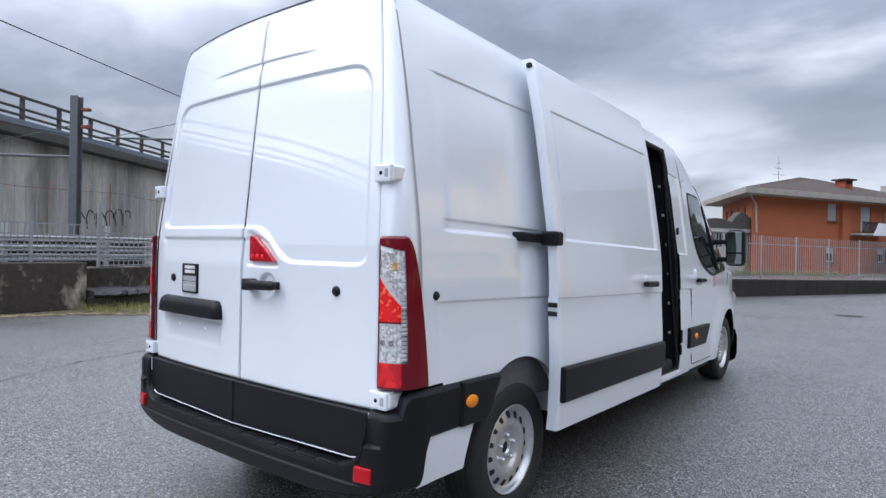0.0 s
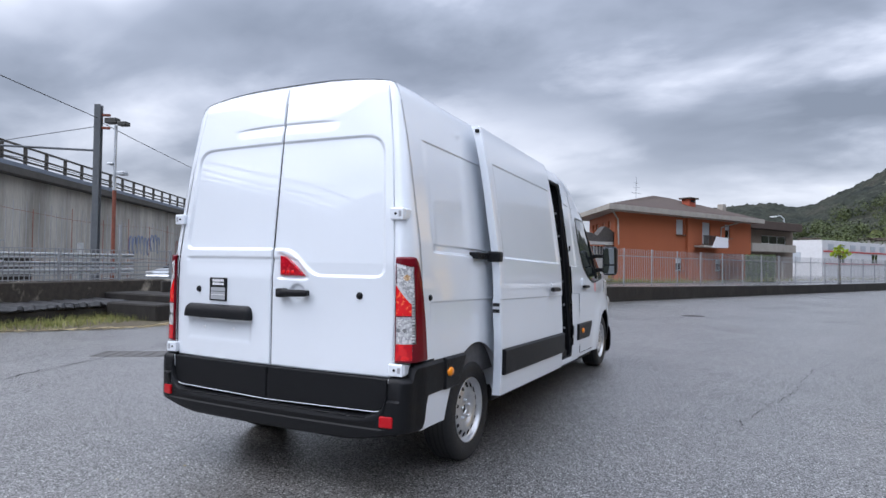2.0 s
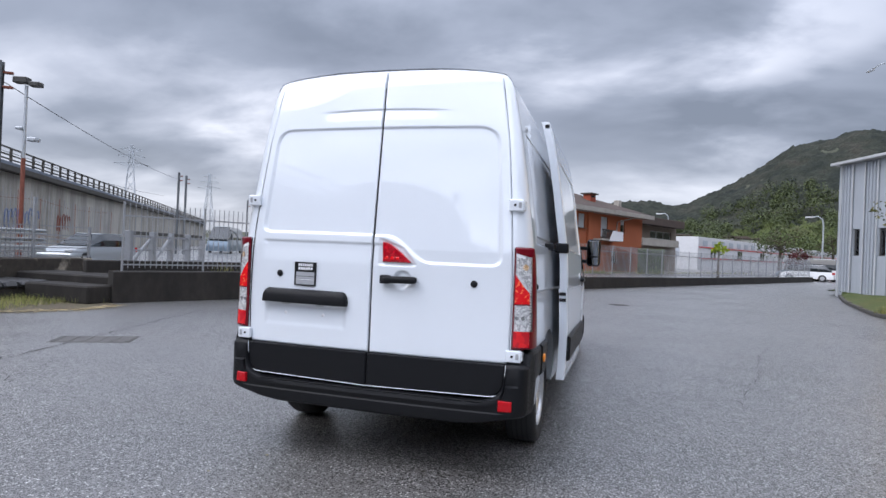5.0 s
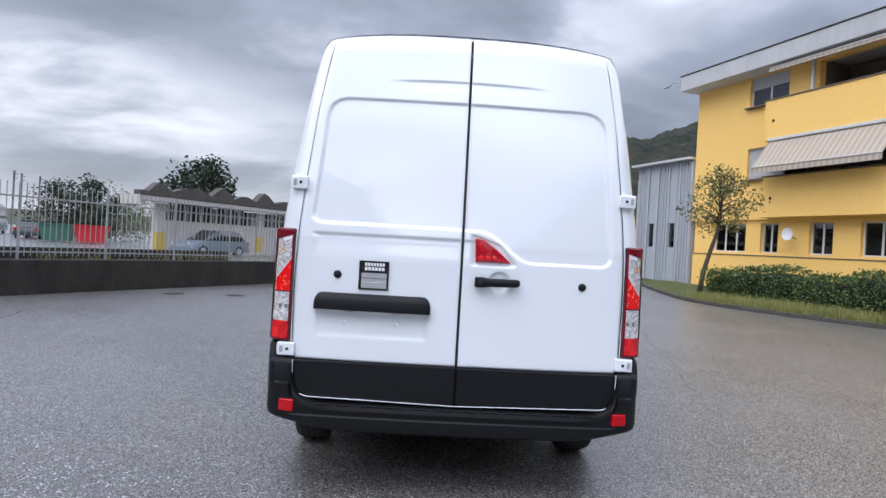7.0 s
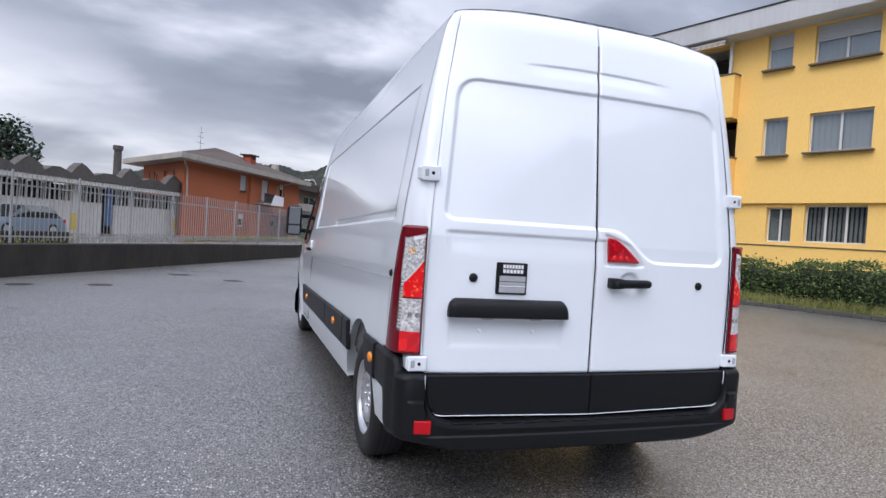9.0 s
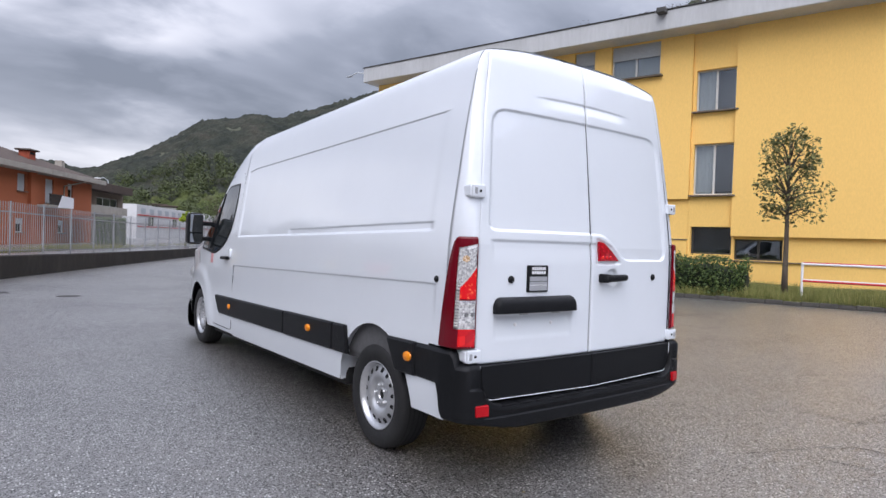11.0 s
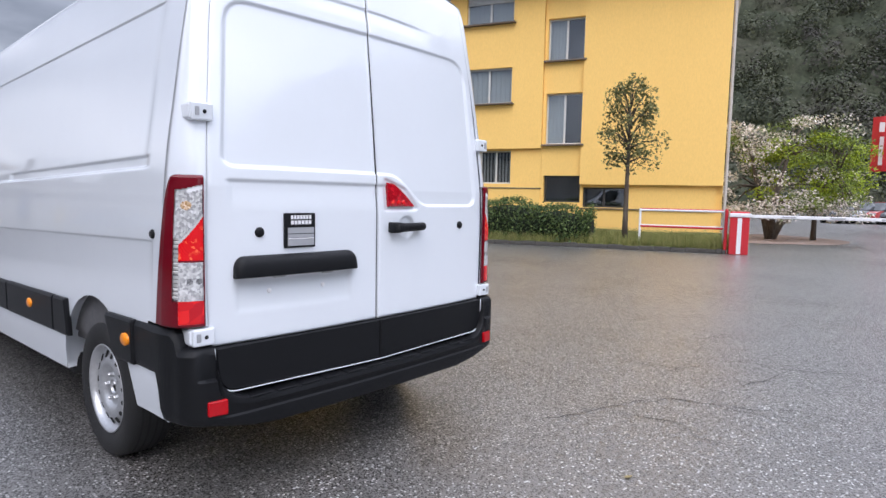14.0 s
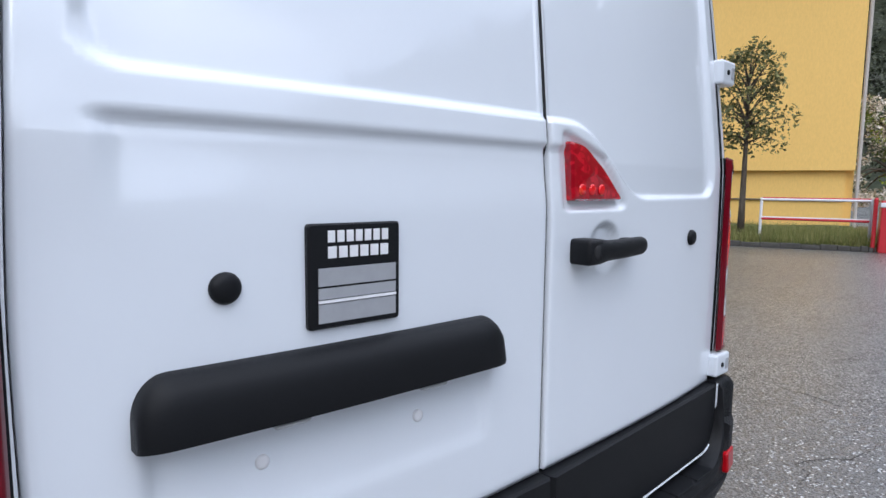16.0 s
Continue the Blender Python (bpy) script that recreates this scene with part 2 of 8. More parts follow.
M_FASCIA = material("light_grey_fascia", (0.52, 0.53, 0.54), rough=0.6, grain=0.06, grain_scale=8, stain=0.35, stain_scale=0.6, stretch=(1, 1, 0.2))
M_GALV = material("galvanised_steel", (0.52, 0.55, 0.58), rough=0.45, metal=0.6, grain=0.12, grain_scale=12, stain=0.2, stain_scale=3)
M_GREYPANEL = material("grey_cladding", (0.40, 0.43, 0.47), rough=0.6, grain=0.06, grain_scale=6, stain=0.3, stain_scale=0.5, stretch=(1, 1, 0.15))
M_GRASS = material("grass_soil", (0.060, 0.085, 0.020), rough=0.95, grain=0.5, grain_scale=22, stain=0.8, stain_color=(0.11, 0.10, 0.035), stain_scale=1.8, bump=1.0, bump_scale=30)
M_MOSS = material("mossy_soil", (0.085, 0.066, 0.046), rough=1.0, grain=0.5, grain_scale=18, stain=0.6, stain_color=(0.10, 0.10, 0.035), stain_scale=1.6, bump=1.0, bump_scale=25)
M_KERB = material("kerb_stone", (0.075, 0.07, 0.062), rough=0.9, grain=0.2, grain_scale=14, stain=0.6, stain_scale=2, bump=0.4, bump_scale=40)

# ---- building tools ----
def link_mesh(name, bm, mat, parent=None, label="", smooth=False):
    me = bpy.data.meshes.new(name)
    bm.normal_update()
    bm.to_mesh(me)
    bm.free()
    if mat:
        me.materials.append(mat)
    if smooth:
        me.shade_smooth()
    ob = new(name, me)
    if parent:
        ob.parent = parent
    if label:
        ob["label"] = label
    return ob


def part(name, bm, mat, parent, label="", smooth=False):
    """One mesh object under a thing or a part."""
    return link_mesh(name, bm, mat, parent, label, smooth)


def thing(name, label, category, group="", at=(0, 0, 0), rz=0.0):
    """An Empty at the base of a thing that has parts."""
    ob = new(name)
    ob.empty_display_size = 0.2
    ob.matrix_world = pose(*at, 0, 0, rz)
    return tagged(ob, label, category, group)


def box(bm, x0, x1, y0, y1, z0, z1, bevel=0.0, seg=2, m=None):
    r = bmesh.ops.create_cube(bm, size=1.0)
    vs = r["verts"]
    for v in vs:
        v.co = Vector((x0 + (v.co.x + 0.5) * (x1 - x0), y0 + (v.co.y + 0.5) * (y1 - y0), z0 + (v.co.z + 0.5) * (z1 - z0)))
    if bevel > 0:
        es = list({e for v in vs for e in v.link_edges})
        rr = bmesh.ops.bevel(bm, geom=es, offset=bevel, segments=seg, affect="EDGES", profile=0.5)
        vs = list({v for f in rr["faces"] for v in f.verts} | {v for v in vs if v.is_valid})
    if m is not None:
        bmesh.ops.transform(bm, matrix=m, verts=vs)
    return vs


def boxed(x0, x1, y0, y1, z0, z1, bevel=0.0, seg=2):
    bm = bmesh.new()
    box(bm, x0, x1, y0, y1, z0, z1, bevel, seg)
    return bm


def tube(bm, pts, r, sides=8, caps=True):
    """A round bar along points; r a number or one radius for each point."""
    pts = [Vector(p) for p in pts]
    rs = [r] * len(pts) if isinstance(r, (int, float)) else list(r)
    rings = []
    side = None
    for k, p in enumerate(pts):
        d = (pts[min(k + 1, len(pts) - 1)] - pts[max(k - 1, 0)]).normalized()
        if side is None:
            side = d.orthogonal().normalized()
        side = (side - d * side.dot(d))
        side = side.normalized() if side.length > 1e-6 else d.orthogonal().normalized()
        o = d.cross(side)
        rings.append([bm.verts.new(p + rs[k] * (math.cos(a) * side + math.sin(a) * o)) for a in (2 * math.pi * i / sides for i in range(sides))])
    for a, b in zip(rings, rings[1:]):
        for i in range(sides):
            bm.faces.new((a[i], a[(i + 1) % sides], b[(i + 1) % sides], b[i]))
    if caps:
        bm.faces.new(rings[0][::-1])
        bm.faces.new(rings[-1])
    return rings


def grid(bm, us, vs, f, keep=None, flip=False):
    """A sheet of quads over us x vs by f(u, v) -> (x, y, z); keep(u, v) of a cell's middle says which cells stay."""
    vv = [[bm.verts.new(f(u, v)) for v in vs] for u in us]
    for i in range(len(us) - 1):
        for j in range(len(vs) - 1):
            if keep and not keep((us[i] + us[i + 1]) / 2, (vs[j] + vs[j + 1]) / 2):
                continue
            q = (vv[i][j], vv[i + 1][j], vv[i + 1][j + 1], vv[i][j + 1])
            bm.faces.new(q[::-1] if flip else q)
    bmesh.ops.delete(bm, geom=[v for v in bm.verts if not v.link_faces], context="VERTS")
    return vv


def steps(*spans):
    """Sample values: spans of (start, end, count), joined and sorted."""
    out = set()
    for a, b, n in spans:
        out |= {round(a + (b - a) * k / n, 5) for k in range(n + 1)}
    return sorted(out)


def smooth(a, b, x):
    t = min(1.0, max(0.0, (x - a) / (b - a)))
    return t * t * (3 - 2 * t)


def curve(table, x):
    """A smooth curve through (x, y) rows (monotone cubic)."""
    n = len(table)
    if x <= table[0][0]:
        return table[0][1]
    if x >= table[-1][0]:
        return table[-1][1]
    k = max(i for i in range(n - 1) if table[i][0] <= x)

    def slope(i):
        if i <= 0 or i >= n - 1:
            return 0.0 if n < 3 else ((table[1][1] - table[0][1]) / (table[1][0] - table[0][0]) if i <= 0 else (table[-1][1] - table[-2][1]) / (table[-1][0] - table[-2][0]))
        d0 = (table[i][1] - table[i - 1][1]) / (table[i][0] - table[i - 1][0])
        d1 = (table[i + 1][1] - table[i][1]) / (table[i + 1][0] - table[i][0])
        return 0.0 if d0 * d1 <= 0 else 2 * d0 * d1 / (d0 + d1)

    (x0, y0), (x1, y1) = table[k], table[k + 1]
    h, t = x1 - x0, (x - x0) / (x1 - x0)
    return ((2 * t**3 - 3 * t**2 + 1) * y0 + (t**3 - 2 * t**2 + t) * h * slope(k) + (3 * t**2 - 2 * t**3) * y1 + (t**3 - t**2) * h * slope(k + 1))


def extrude_outline(bm, pts, depth, m=Matrix()):
    """A plate from a flat outline (x, y), thickness depth along z, placed by m."""
    lo = [bm.verts.new(m @ Vector((x, y, 0))) for x, y in pts]
    hi = [bm.verts.new(m @ Vector((x, y, depth))) for x, y in pts]
    n = len(pts)
    bm.faces.new(lo[::-1])
    bm.faces.new(hi)
    for k in range(n):
        bm.faces.new((lo[k], lo[(k + 1) % n], hi[(k + 1) % n], hi[k]))


# frames of the yellow building (along its front, out of it) and of the yard wall
FA = radians(18)
FN, FE = Vector((math.cos(FA), math.sin(FA), 0)), Vector((math.sin(FA), -math.cos(FA), 0))
FM = Matrix(((FE.x, FN.x, 0, 19.3 * FN.x), (FE.y, FN.y, 0, 19.3 * FN.y), (0, 0, 1, 0), (0, 0, 0, 1)))   # x along the front to the south, y into the building
WA = radians(27.9)
WM = Matrix(((math.sin(WA), -math.cos(WA), 0, -8.3), (math.cos(WA), math.sin(WA), 0, 6.4), (0, 0, 1, 0), (0, 0, 0, 1)))   # x along the wall, y behind it

# ---- ground ----
def asphalt_material():
    """Old asphalt: dark binder, pale chippings, broad lighter and damp areas."""
    m = bpy.data.materials.new("asphalt")
    m.use_nodes = True
    nt = m.node_tree
    b = nt.nodes["Principled BSDF"]
    tc = nt.nodes.new("ShaderNodeTexCoord")

    def noise_(scale, detail=3, rough=0.6):
        n = nt.nodes.new("ShaderNodeTexNoise")
        n.inputs["Scale"].default_value, n.inputs["Detail"].default_value, n.inputs["Roughness"].default_value = scale, detail, rough
        nt.links.new(tc.outputs["Object"], n.inputs["Vector"])
        return n.outputs["Fac"]

    def rng(fac, lo, hi, a, c):
        n = nt.nodes.new("ShaderNodeMapRange")
        nt.links.new(fac, n.inputs["Value"])
        for k, v in (("From Min", lo), ("From Max", hi), ("To Min", a), ("To Max", c)):
            n.inputs[k].default_value = v
        return n.outputs["Result"]

    def mix(fac, a, c):
        n = nt.nodes.new("ShaderNodeMix")
        n.data_type = "RGBA"
        for sock, v in ((n.inputs["Factor"], fac), (n.inputs["A"], a), (n.inputs["B"], c)):
            if isinstance(v, (float, tuple)):
                sock.default_value = v
            else:
                nt.links.new(v, sock)
        return n.outputs["Result"]

    def math_(op, a, c):
        n = nt.nodes.new("ShaderNodeMath")
        n.operation = op
        for k, v in enumerate((a, c)):
            if isinstance(v, float):
                n.inputs[k].default_value = v
            else:
                nt.links.new(v, n.inputs[k])
        return n.outputs[0]

    def cells(scale):
        v = nt.nodes.new("ShaderNodeTexVoronoi")
        v.voronoi_dimensions = "2D"
        v.inputs["Scale"].default_value = scale
        nt.links.new(tc.outputs["Object"], v.inputs["Vector"])
        s = nt.nodes.new("ShaderNodeSeparateColor")
        nt.links.new(v.outputs["Color"], s.inputs[0])
        return v.outputs["Distance"], s.outputs[0], s.outputs[1]

    d1, r1, g1 = cells(150.0)
    d2, r2, g2 = cells(62.0)
    broad = noise_(0.23, 5, 0.62)
    medium = noise_(1.9, 5, 0.65)
    base = mix(rng(broad, 0.36, 0.66, 0.0, 1.0), (0.048, 0.044, 0.041, 1.0), (0.104, 0.097, 0.090, 1.0))
    base = mix(rng(medium, 0.35, 0.7, 0.0, 0.45), base, (0.032, 0.0315, 0.032, 1.0))
    # small stones of mixed tone
    base = mix(rng(r1, 0.0, 1.0, 0.15, 0.78), base, mix(rng(g1, 0.1, 0.95, 0.0, 1.0), (0.008, 0.008, 0.009, 1.0), (0.25, 0.242, 0.232, 1.0)))
    # sparse pale chippings, coloured extra bright to paint in the wet glints too
    pale = math_("MULTIPLY", rng(r2, 0.81, 0.83, 0.0, 1.0), rng(math_("ADD", d2, math_("MULTIPLY", g2, 0.22)), 0.37, 0.42, 1.0, 0.0))
    base = mix(math_("MULTIPLY", pale, rng(medium, 0.3, 0.6, 1.0, 0.7)), base, (0.80, 0.79, 0.78, 1.0))
    warm = rng(noise_(0.5, 4, 0.6), 0.55, 0.75, 0.0, 0.22)
    base = mix(warm, base, (0.14, 0.115, 0.095, 1.0))
    nt.links.new(base, b.inputs["Base Color"])
    nt.links.new(math_("MULTIPLY", rng(noise_(0.33, 4, 0.6), 0.35, 0.65, 0.75, 1.15), rng(g1, 0.0, 1.0, 0.16, 0.48)), b.inputs["Roughness"])
    b.inputs["Specular IOR Level"].default_value = 0.8
    # damp film
    b.inputs["Coat Weight"].default_value, b.inputs["Coat Roughness"].default_value, b.inputs["Coat IOR"].default_value = 0.85, 0.44, 1.5
    bn = nt.nodes.new("ShaderNodeBump")
    bn.inputs["Strength"].default_value, bn.inputs["Distance"].default_value = 0.6, 0.005
    nt.links.new(noise_(130.0, 3, 0.6), bn.inputs["Height"])
    nt.links.new(bn.outputs[0], b.inputs["Normal"])
    return m


M_ASPHALT = asphalt_material()
bm = bmesh.new()
ticks = [-4000, -800, -200, -60, -20, -8, 0, 8, 20, 60, 200, 800, 4000]
grid(bm, ticks, ticks, lambda u, v: (u, v, 0))
tagged(link_mesh("ground", bm, M_ASPHALT), "worn grey asphalt yard with pale chippings", "ground", kind="structure")

M_CRACK = material("crack_filler", (0.035, 0.034, 0.033), rough=0.9, grain=0.3, grain_scale=40)


def crack(pts, width, rng_, name="crack"):
    """A ragged dark crack as a thin strip just above the asphalt."""
    bm = bmesh.new()
    line = []
    for (ax, ay), (bx, by) in zip(pts, pts[1:]):
        n = max(2, int(math.hypot(bx - ax, by - ay) / 0.10))
        line += [(ax + (bx - ax) * k / n, ay + (by - ay) * k / n) for k in range(n)]
    line.append(pts[-1])
    prev = None
    for k, (x, y) in enumerate(line):
        w = width * rng_.uniform(0.3, 1.1) * min(1, k / 3 + 0.1, (len(line) - 1 - k) / 3 + 0.1)
        x, y = x + rng_.gauss(0, 0.022), y + rng_.gauss(0, 0.022)
        cur = (bm.verts.new((x - w, y - w * 0.6, 0.0035)), bm.verts.new((x + w, y + w * 0.6, 0.0035)))
        if prev:
            bm.faces.new((prev[0], prev[1], cur[1], cur[0]))
        prev = cur
    bmesh.ops.recalc_face_normals(bm, faces=bm.faces)
    tagged(link_mesh(name, bm, M_CRACK), "thin ragged crack in the asphalt", "crack", "cracks in the asphalt")


rc = random.Random(4)
crack([(3.9, 7.6), (3.5, 6.3), (3.25, 5.2), (3.10, 4.4), (2.75, 3.3), (2.6, 2.7)], 0.006, rc)
crack([(2.1, 2.1), (3.0, 2.6), (3.6, 3.5), (4.6, 4.0)], 0.004, rc)
# net of cracks in the yard behind the van
for pts in ([(0.9, -0.35), (1.4, -0.55), (1.9, -0.8), (2.05, -1.2), (2.3, -1.6)], [(1.9, -0.8), (2.5, -0.55), (3.1, -0.6), (3.7, -0.4)], [(2.05, -1.2), (2.6, -1.1), (3.3, -1.3)],
            [(2.5, -0.55), (2.7, -0.1), (3.2, 0.3), (3.3, 0.8)], [(3.1, -0.6), (3.3, -1.0), (3.3, -1.3), (3.6, -1.8)], [(1.4, -0.55), (1.5, -1.0), (1.3, -1.5)], [(3.7, -0.4), (4.3, -0.5), (5.0, -0.2)],
            [(3.2, 0.3), (3.9, 0.35), (4.5, 0.7)], [(1.6, -0.1), (2.1, 0.1), (2.7, -0.1)], [(0.3, -0.75), (0.9, -0.35)]):
    crack(pts, 0.0046, rc)
# finer branches among them
for _ in range(26):
    x, y, a = rc.uniform(2.0, 5.2), rc.uniform(-1.7, 1.4), rc.uniform(0, 6.28)
    pts = [(x, y)]
    for _k in range(rc.randint(2, 4)):
        a += rc.uniform(-0.9, 0.9)
        x, y = x + 0.22 * math.cos(a), y + 0.22 * math.sin(a)
        pts.append((x, y))
    crack(pts, 0.003, rc)
crack([(-3.5, -2.8), (-4.28, 0.24), (-4.76, 1.1), (-5.10, 2.45), (-5.6, 4.13), (-6.3, 6.4)], 0.011, rc, "joint")
crack([(-4.9, -2.0), (-5.55, 0.6), (-6.05, 2.3), (-6.5, 3.7)], 0.005, rc, "joint")
crack([(-3.1, -1.8), (-3.85, 0.6), (-4.35, 1.7)], 0.004, rc, "joint")

# covers let into the asphalt
M_IRON = material("cast_iron", (0.045, 0.043, 0.042), rough=0.6, metal=0.5, grain=0.3, grain_scale=30, stain=0.5, stain_color=(0.09, 0.065, 0.045), stain_scale=5)


M_OLDIRON = material("worn_grey_iron", (0.10, 0.095, 0.09), rough=0.7, grain=0.3, grain_scale=30, stain=0.5, stain_scale=5)


def drain_cover(x, y, w, l, rz):
    c = thing("drain_cover", "cast iron drain cover set in the asphalt", "drain cover", "drain covers", (x, y, 0), rz)
    part("frame", boxed(-w / 2, w / 2, -l / 2, l / 2, -0.02, 0.006, 0.003, 1), M_OLDIRON, c)
    n = 6
    for k in range(n):
        xx = -w / 2 + 0.05 + (w - 0.1) * k / (n - 1)
        part("grate_bar", boxed(xx - 0.022, xx + 0.022, -l / 2 + 0.05, l / 2 - 0.05, 0.004, 0.012, 0.002, 1), M_OLDIRON, c)


drain_cover(-5.05, 2.75, 0.95, 0.5, 30)
for k, (x, y, r) in enumerate(((-5.4, 9.6, 0.22), (-4.2, 9.9, 0.22), (-3.1, 12.6, 0.25), (-1.9, 11.5, 0.22), (1.5, 14.5, 0.30))):
    bm = bmesh.new()
    bmesh.ops.create_circle(bm, cap_ends=True, radius=r, segments=24, matrix=pose(x, y, 0.005))
    tagged(link_mesh("manhole_cover", bm, M_IRON), "round dark manhole cover in the asphalt", "manhole cover", "manhole covers")

# leaves and litter on the asphalt
M_LITTER = material("dry_leaf", (0.30, 0.24, 0.11), rough=0.8, grain=0.4, grain_scale=30)
bm = bmesh.new()
rl = random.Random(11)
for k in range(260):
    if k < 2:
        x, y, s = ((0.64, -1.09), (-1.6, -1.9))[k] + (0.028,)
    elif k < 90:
        t_ = rl.uniform(0, 1)
        x, y, s = 8.0 + 6.3 * t_ + rl.gauss(0, 0.25), 16.0 - 13.6 * t_ + rl.gauss(0, 0.3), rl.uniform(0.012, 0.03)
        x -= 0.35
    else:
        x, y, s = rl.uniform(-9, 14), rl.uniform(-4, 14), rl.uniform(0.006, 0.014)
    a = rl.uniform(0, 6.28)
    pts = [(s, 0), (0.2 * s, 0.55 * s), (-s, 0.1 * s), (0, -0.5 * s)]
    bm.faces.new([bm.verts.new((x + px * math.cos(a) - py * math.sin(a), y + px * math.sin(a) + py * math.cos(a), 0.004 + rl.uniform(0, 0.004))) for px, py in pts])
tagged(link_mesh("leaf_litter", bm, M_LITTER), "scattered dry leaves and litter on the asphalt", "litter", kind="stuff")

# verge with kerb in front of the yellow building
KERB = [(14.8, 38.0), (11.6, 29.5), (9.9, 23.5), (9.05, 19.6), (8.6, 17.3), (8.45, 15.9), (8.62, 14.4), (9.15, 12.9), (9.85, 11.45), (10.65, 10.05), (11.35, 8.6), (12.0, 7.2), (12.65, 5.8), (13.2, 4.3), (13.75, 2.95), (14.0, 2.35)]
fine_kerb = []
for k in range(len(KERB) - 1):
    p0, p1, p2, p3 = (Vector(KERB[min(max(k + d, 0), len(KERB) - 1)]) for d in (-1, 0, 1, 2))
    for i in range(4):
        t_ = i / 4
        fine_kerb.append(0.5 * ((2 * p1) + (p2 - p0) * t_ + (2 * p0 - 5 * p1 + 4 * p2 - p3) * t_**2 + (3 * p1 - p0 - 3 * p2 + p3) * t_**3))
fine_kerb.append(Vector(KERB[-1]))
kerb = tagged(new("kerb"), "weathered stone kerb round the grass verge", "kerb", kind="structure")
for k in range(len(fine_kerb) - 1):
    a, b = fine_kerb[k], fine_kerb[k + 1]
    d = (b - a)
    bm = boxed(0.004, d.length - 0.004, 0.0, 0.13, 0.0, 0.105 + 0.012 * math.sin(k * 2.3), 0.012, 2)
    bm.transform(Matrix.Translation((a.x, a.y, 0)) @ Matrix.Rotation(math.atan2(d.y, d.x), 4, "Z"))
    part("kerb_stone", bm, M_KERB, kerb)
bm = bmesh.new()
rows = []
for p in fine_kerb:
    q = FM.inverted() @ Vector((p.x, p.y, 0))
    rows.append([bm.verts.new(FM @ Vector((q.x * (1 - f) + f * max(-24.0, q.x), (q.y + 0.12) * (1 - f) + 0.0 * f, 0.085 + 0.16 * smooth(0, 0.5, f) + 0.03 * math.sin(q.x * 1.7 + f * 5)))) for f in (0, 0.08, 0.2, 0.4, 0.7, 1.0)])
for a, b in zip(rows, rows[1:]):
    for k in range(5):
        bm.faces.new((a[k], a[k + 1], b[k + 1], b[k]))
bmesh.ops.recalc_face_normals(bm, faces=bm.faces)
tagged(link_mesh("verge", bm, M_GRASS), "grass verge in front of the building", "verge", kind="structure")

# ---- the van (rear at y = 0, front towards +y) ----
SIDE = [(0.30, 0.972), (0.40, 0.988), (0.55, 1.003), (0.75, 1.006), (0.95, 1.003), (1.12, 0.998), (1.30, 0.990), (1.464, 0.975), (1.687, 0.943),
        (1.96, 0.902), (2.166, 0.864), (2.30, 0.834), (2.374, 0.810), (2.42, 0.782)]
HUB_R, HUB_F, TYRE = 0.932, 5.262, 0.342
SECTION_TOP = 2.42


def side_x(z):
    return curve(SIDE, z)


def inside(poly, x, y):
    """Signed distance to a closed outline, negative inside."""
    d, odd, n = 1e9, False, len(poly)
    for k in range(n):
        (ax, ay), (bx, by) = poly[k], poly[(k + 1) % n]
        ex, ey, wx_, wy_ = bx - ax, by - ay, x - ax, y - ay
        t = min(1.0, max(0.0, (wx_ * ex + wy_ * ey) / (ex * ex + ey * ey + 1e-12)))
        d = min(d, math.hypot(wx_ - ex * t, wy_ - ey * t))
        if (ay > y) != (by > y) and x < (bx - ax) * (y - ay) / (by - ay) + ax:
            odd = not odd
    return -d if odd else d


def rounded(pts, radii, seg=6):
    """An outline with its corners rounded; radii: one for each corner."""
    out, n = [], len(pts)
    for k in range(n):
        p, a, b, r = Vector(pts[k]), Vector(pts[k - 1]), Vector(pts[(k + 1) % n]), radii[k]
        if r <= 0:
            out.append(tuple(p))
            continue
        da, db = (a - p).normalized(), (b - p).normalized()
        r = min(r, (a - p).length * 0.49, (b - p).length * 0.49)
        p0, p1 = p + da * r, p + db * r
        for i in range(seg + 1):
            t = i / seg
            out.append(tuple((1 - t) ** 2 * p0 + 2 * t * (1 - t) * p + t * t * p1))
    return out


def side_press(y, z, y0=0.34, y1=3.80, deep0=0.33, deep1=2.45):
    """How far the side is pressed in at (y, z): the big upper panel, the rail channel, the lower crease."""
    d = 0.0
    along = smooth(y0, y0 + 0.03, y) * (1 - smooth(y1, y1 + 0.03, y))
    d += 0.013 * along * smooth(1.418, 1.434, z) * (1 - smooth(2.110, 2.122, z)) * (1 - 0.45 * smooth(1.55, 2.0, z))
    rail = smooth(deep0, deep0 + 0.015, y) * (1 - smooth(deep1, deep1 + 0.05, y))
    d += 0.009 * rail * smooth(1.415, 1.43, z) * (1 - smooth(1.466, 1.476, z))
    crease = smooth(0.24, 0.27, y) * (1 - smooth(3.95, 4.05, y))
    d += 0.007 * crease * (1 - smooth(1.118, 1.126, z)) * smooth(0.80, 1.10, z)
    return d


def arch_z(y, z, hub, r=0.455, hz=0.375):
    """The lower edge of the body side, lifted over a wheel."""
    k = r * r - (y - hub) ** 2
    return max(z, hz + math.sqrt(k)) if k > 0 else z


VAN = thing("panel_van", "white high-roof panel van with an open sliding door", "van")


def door_edge(z):
    return curve([(0.5, 0.862), (0.71, 0.866), (0.80, 0.880), (1.1, 0.885), (1.39, 0.875), (1.65, 0.856), (1.84, 0.838), (2.02, 0.820), (2.20, 0.793), (2.44, 0.752), (2.51, 0.74)], z)


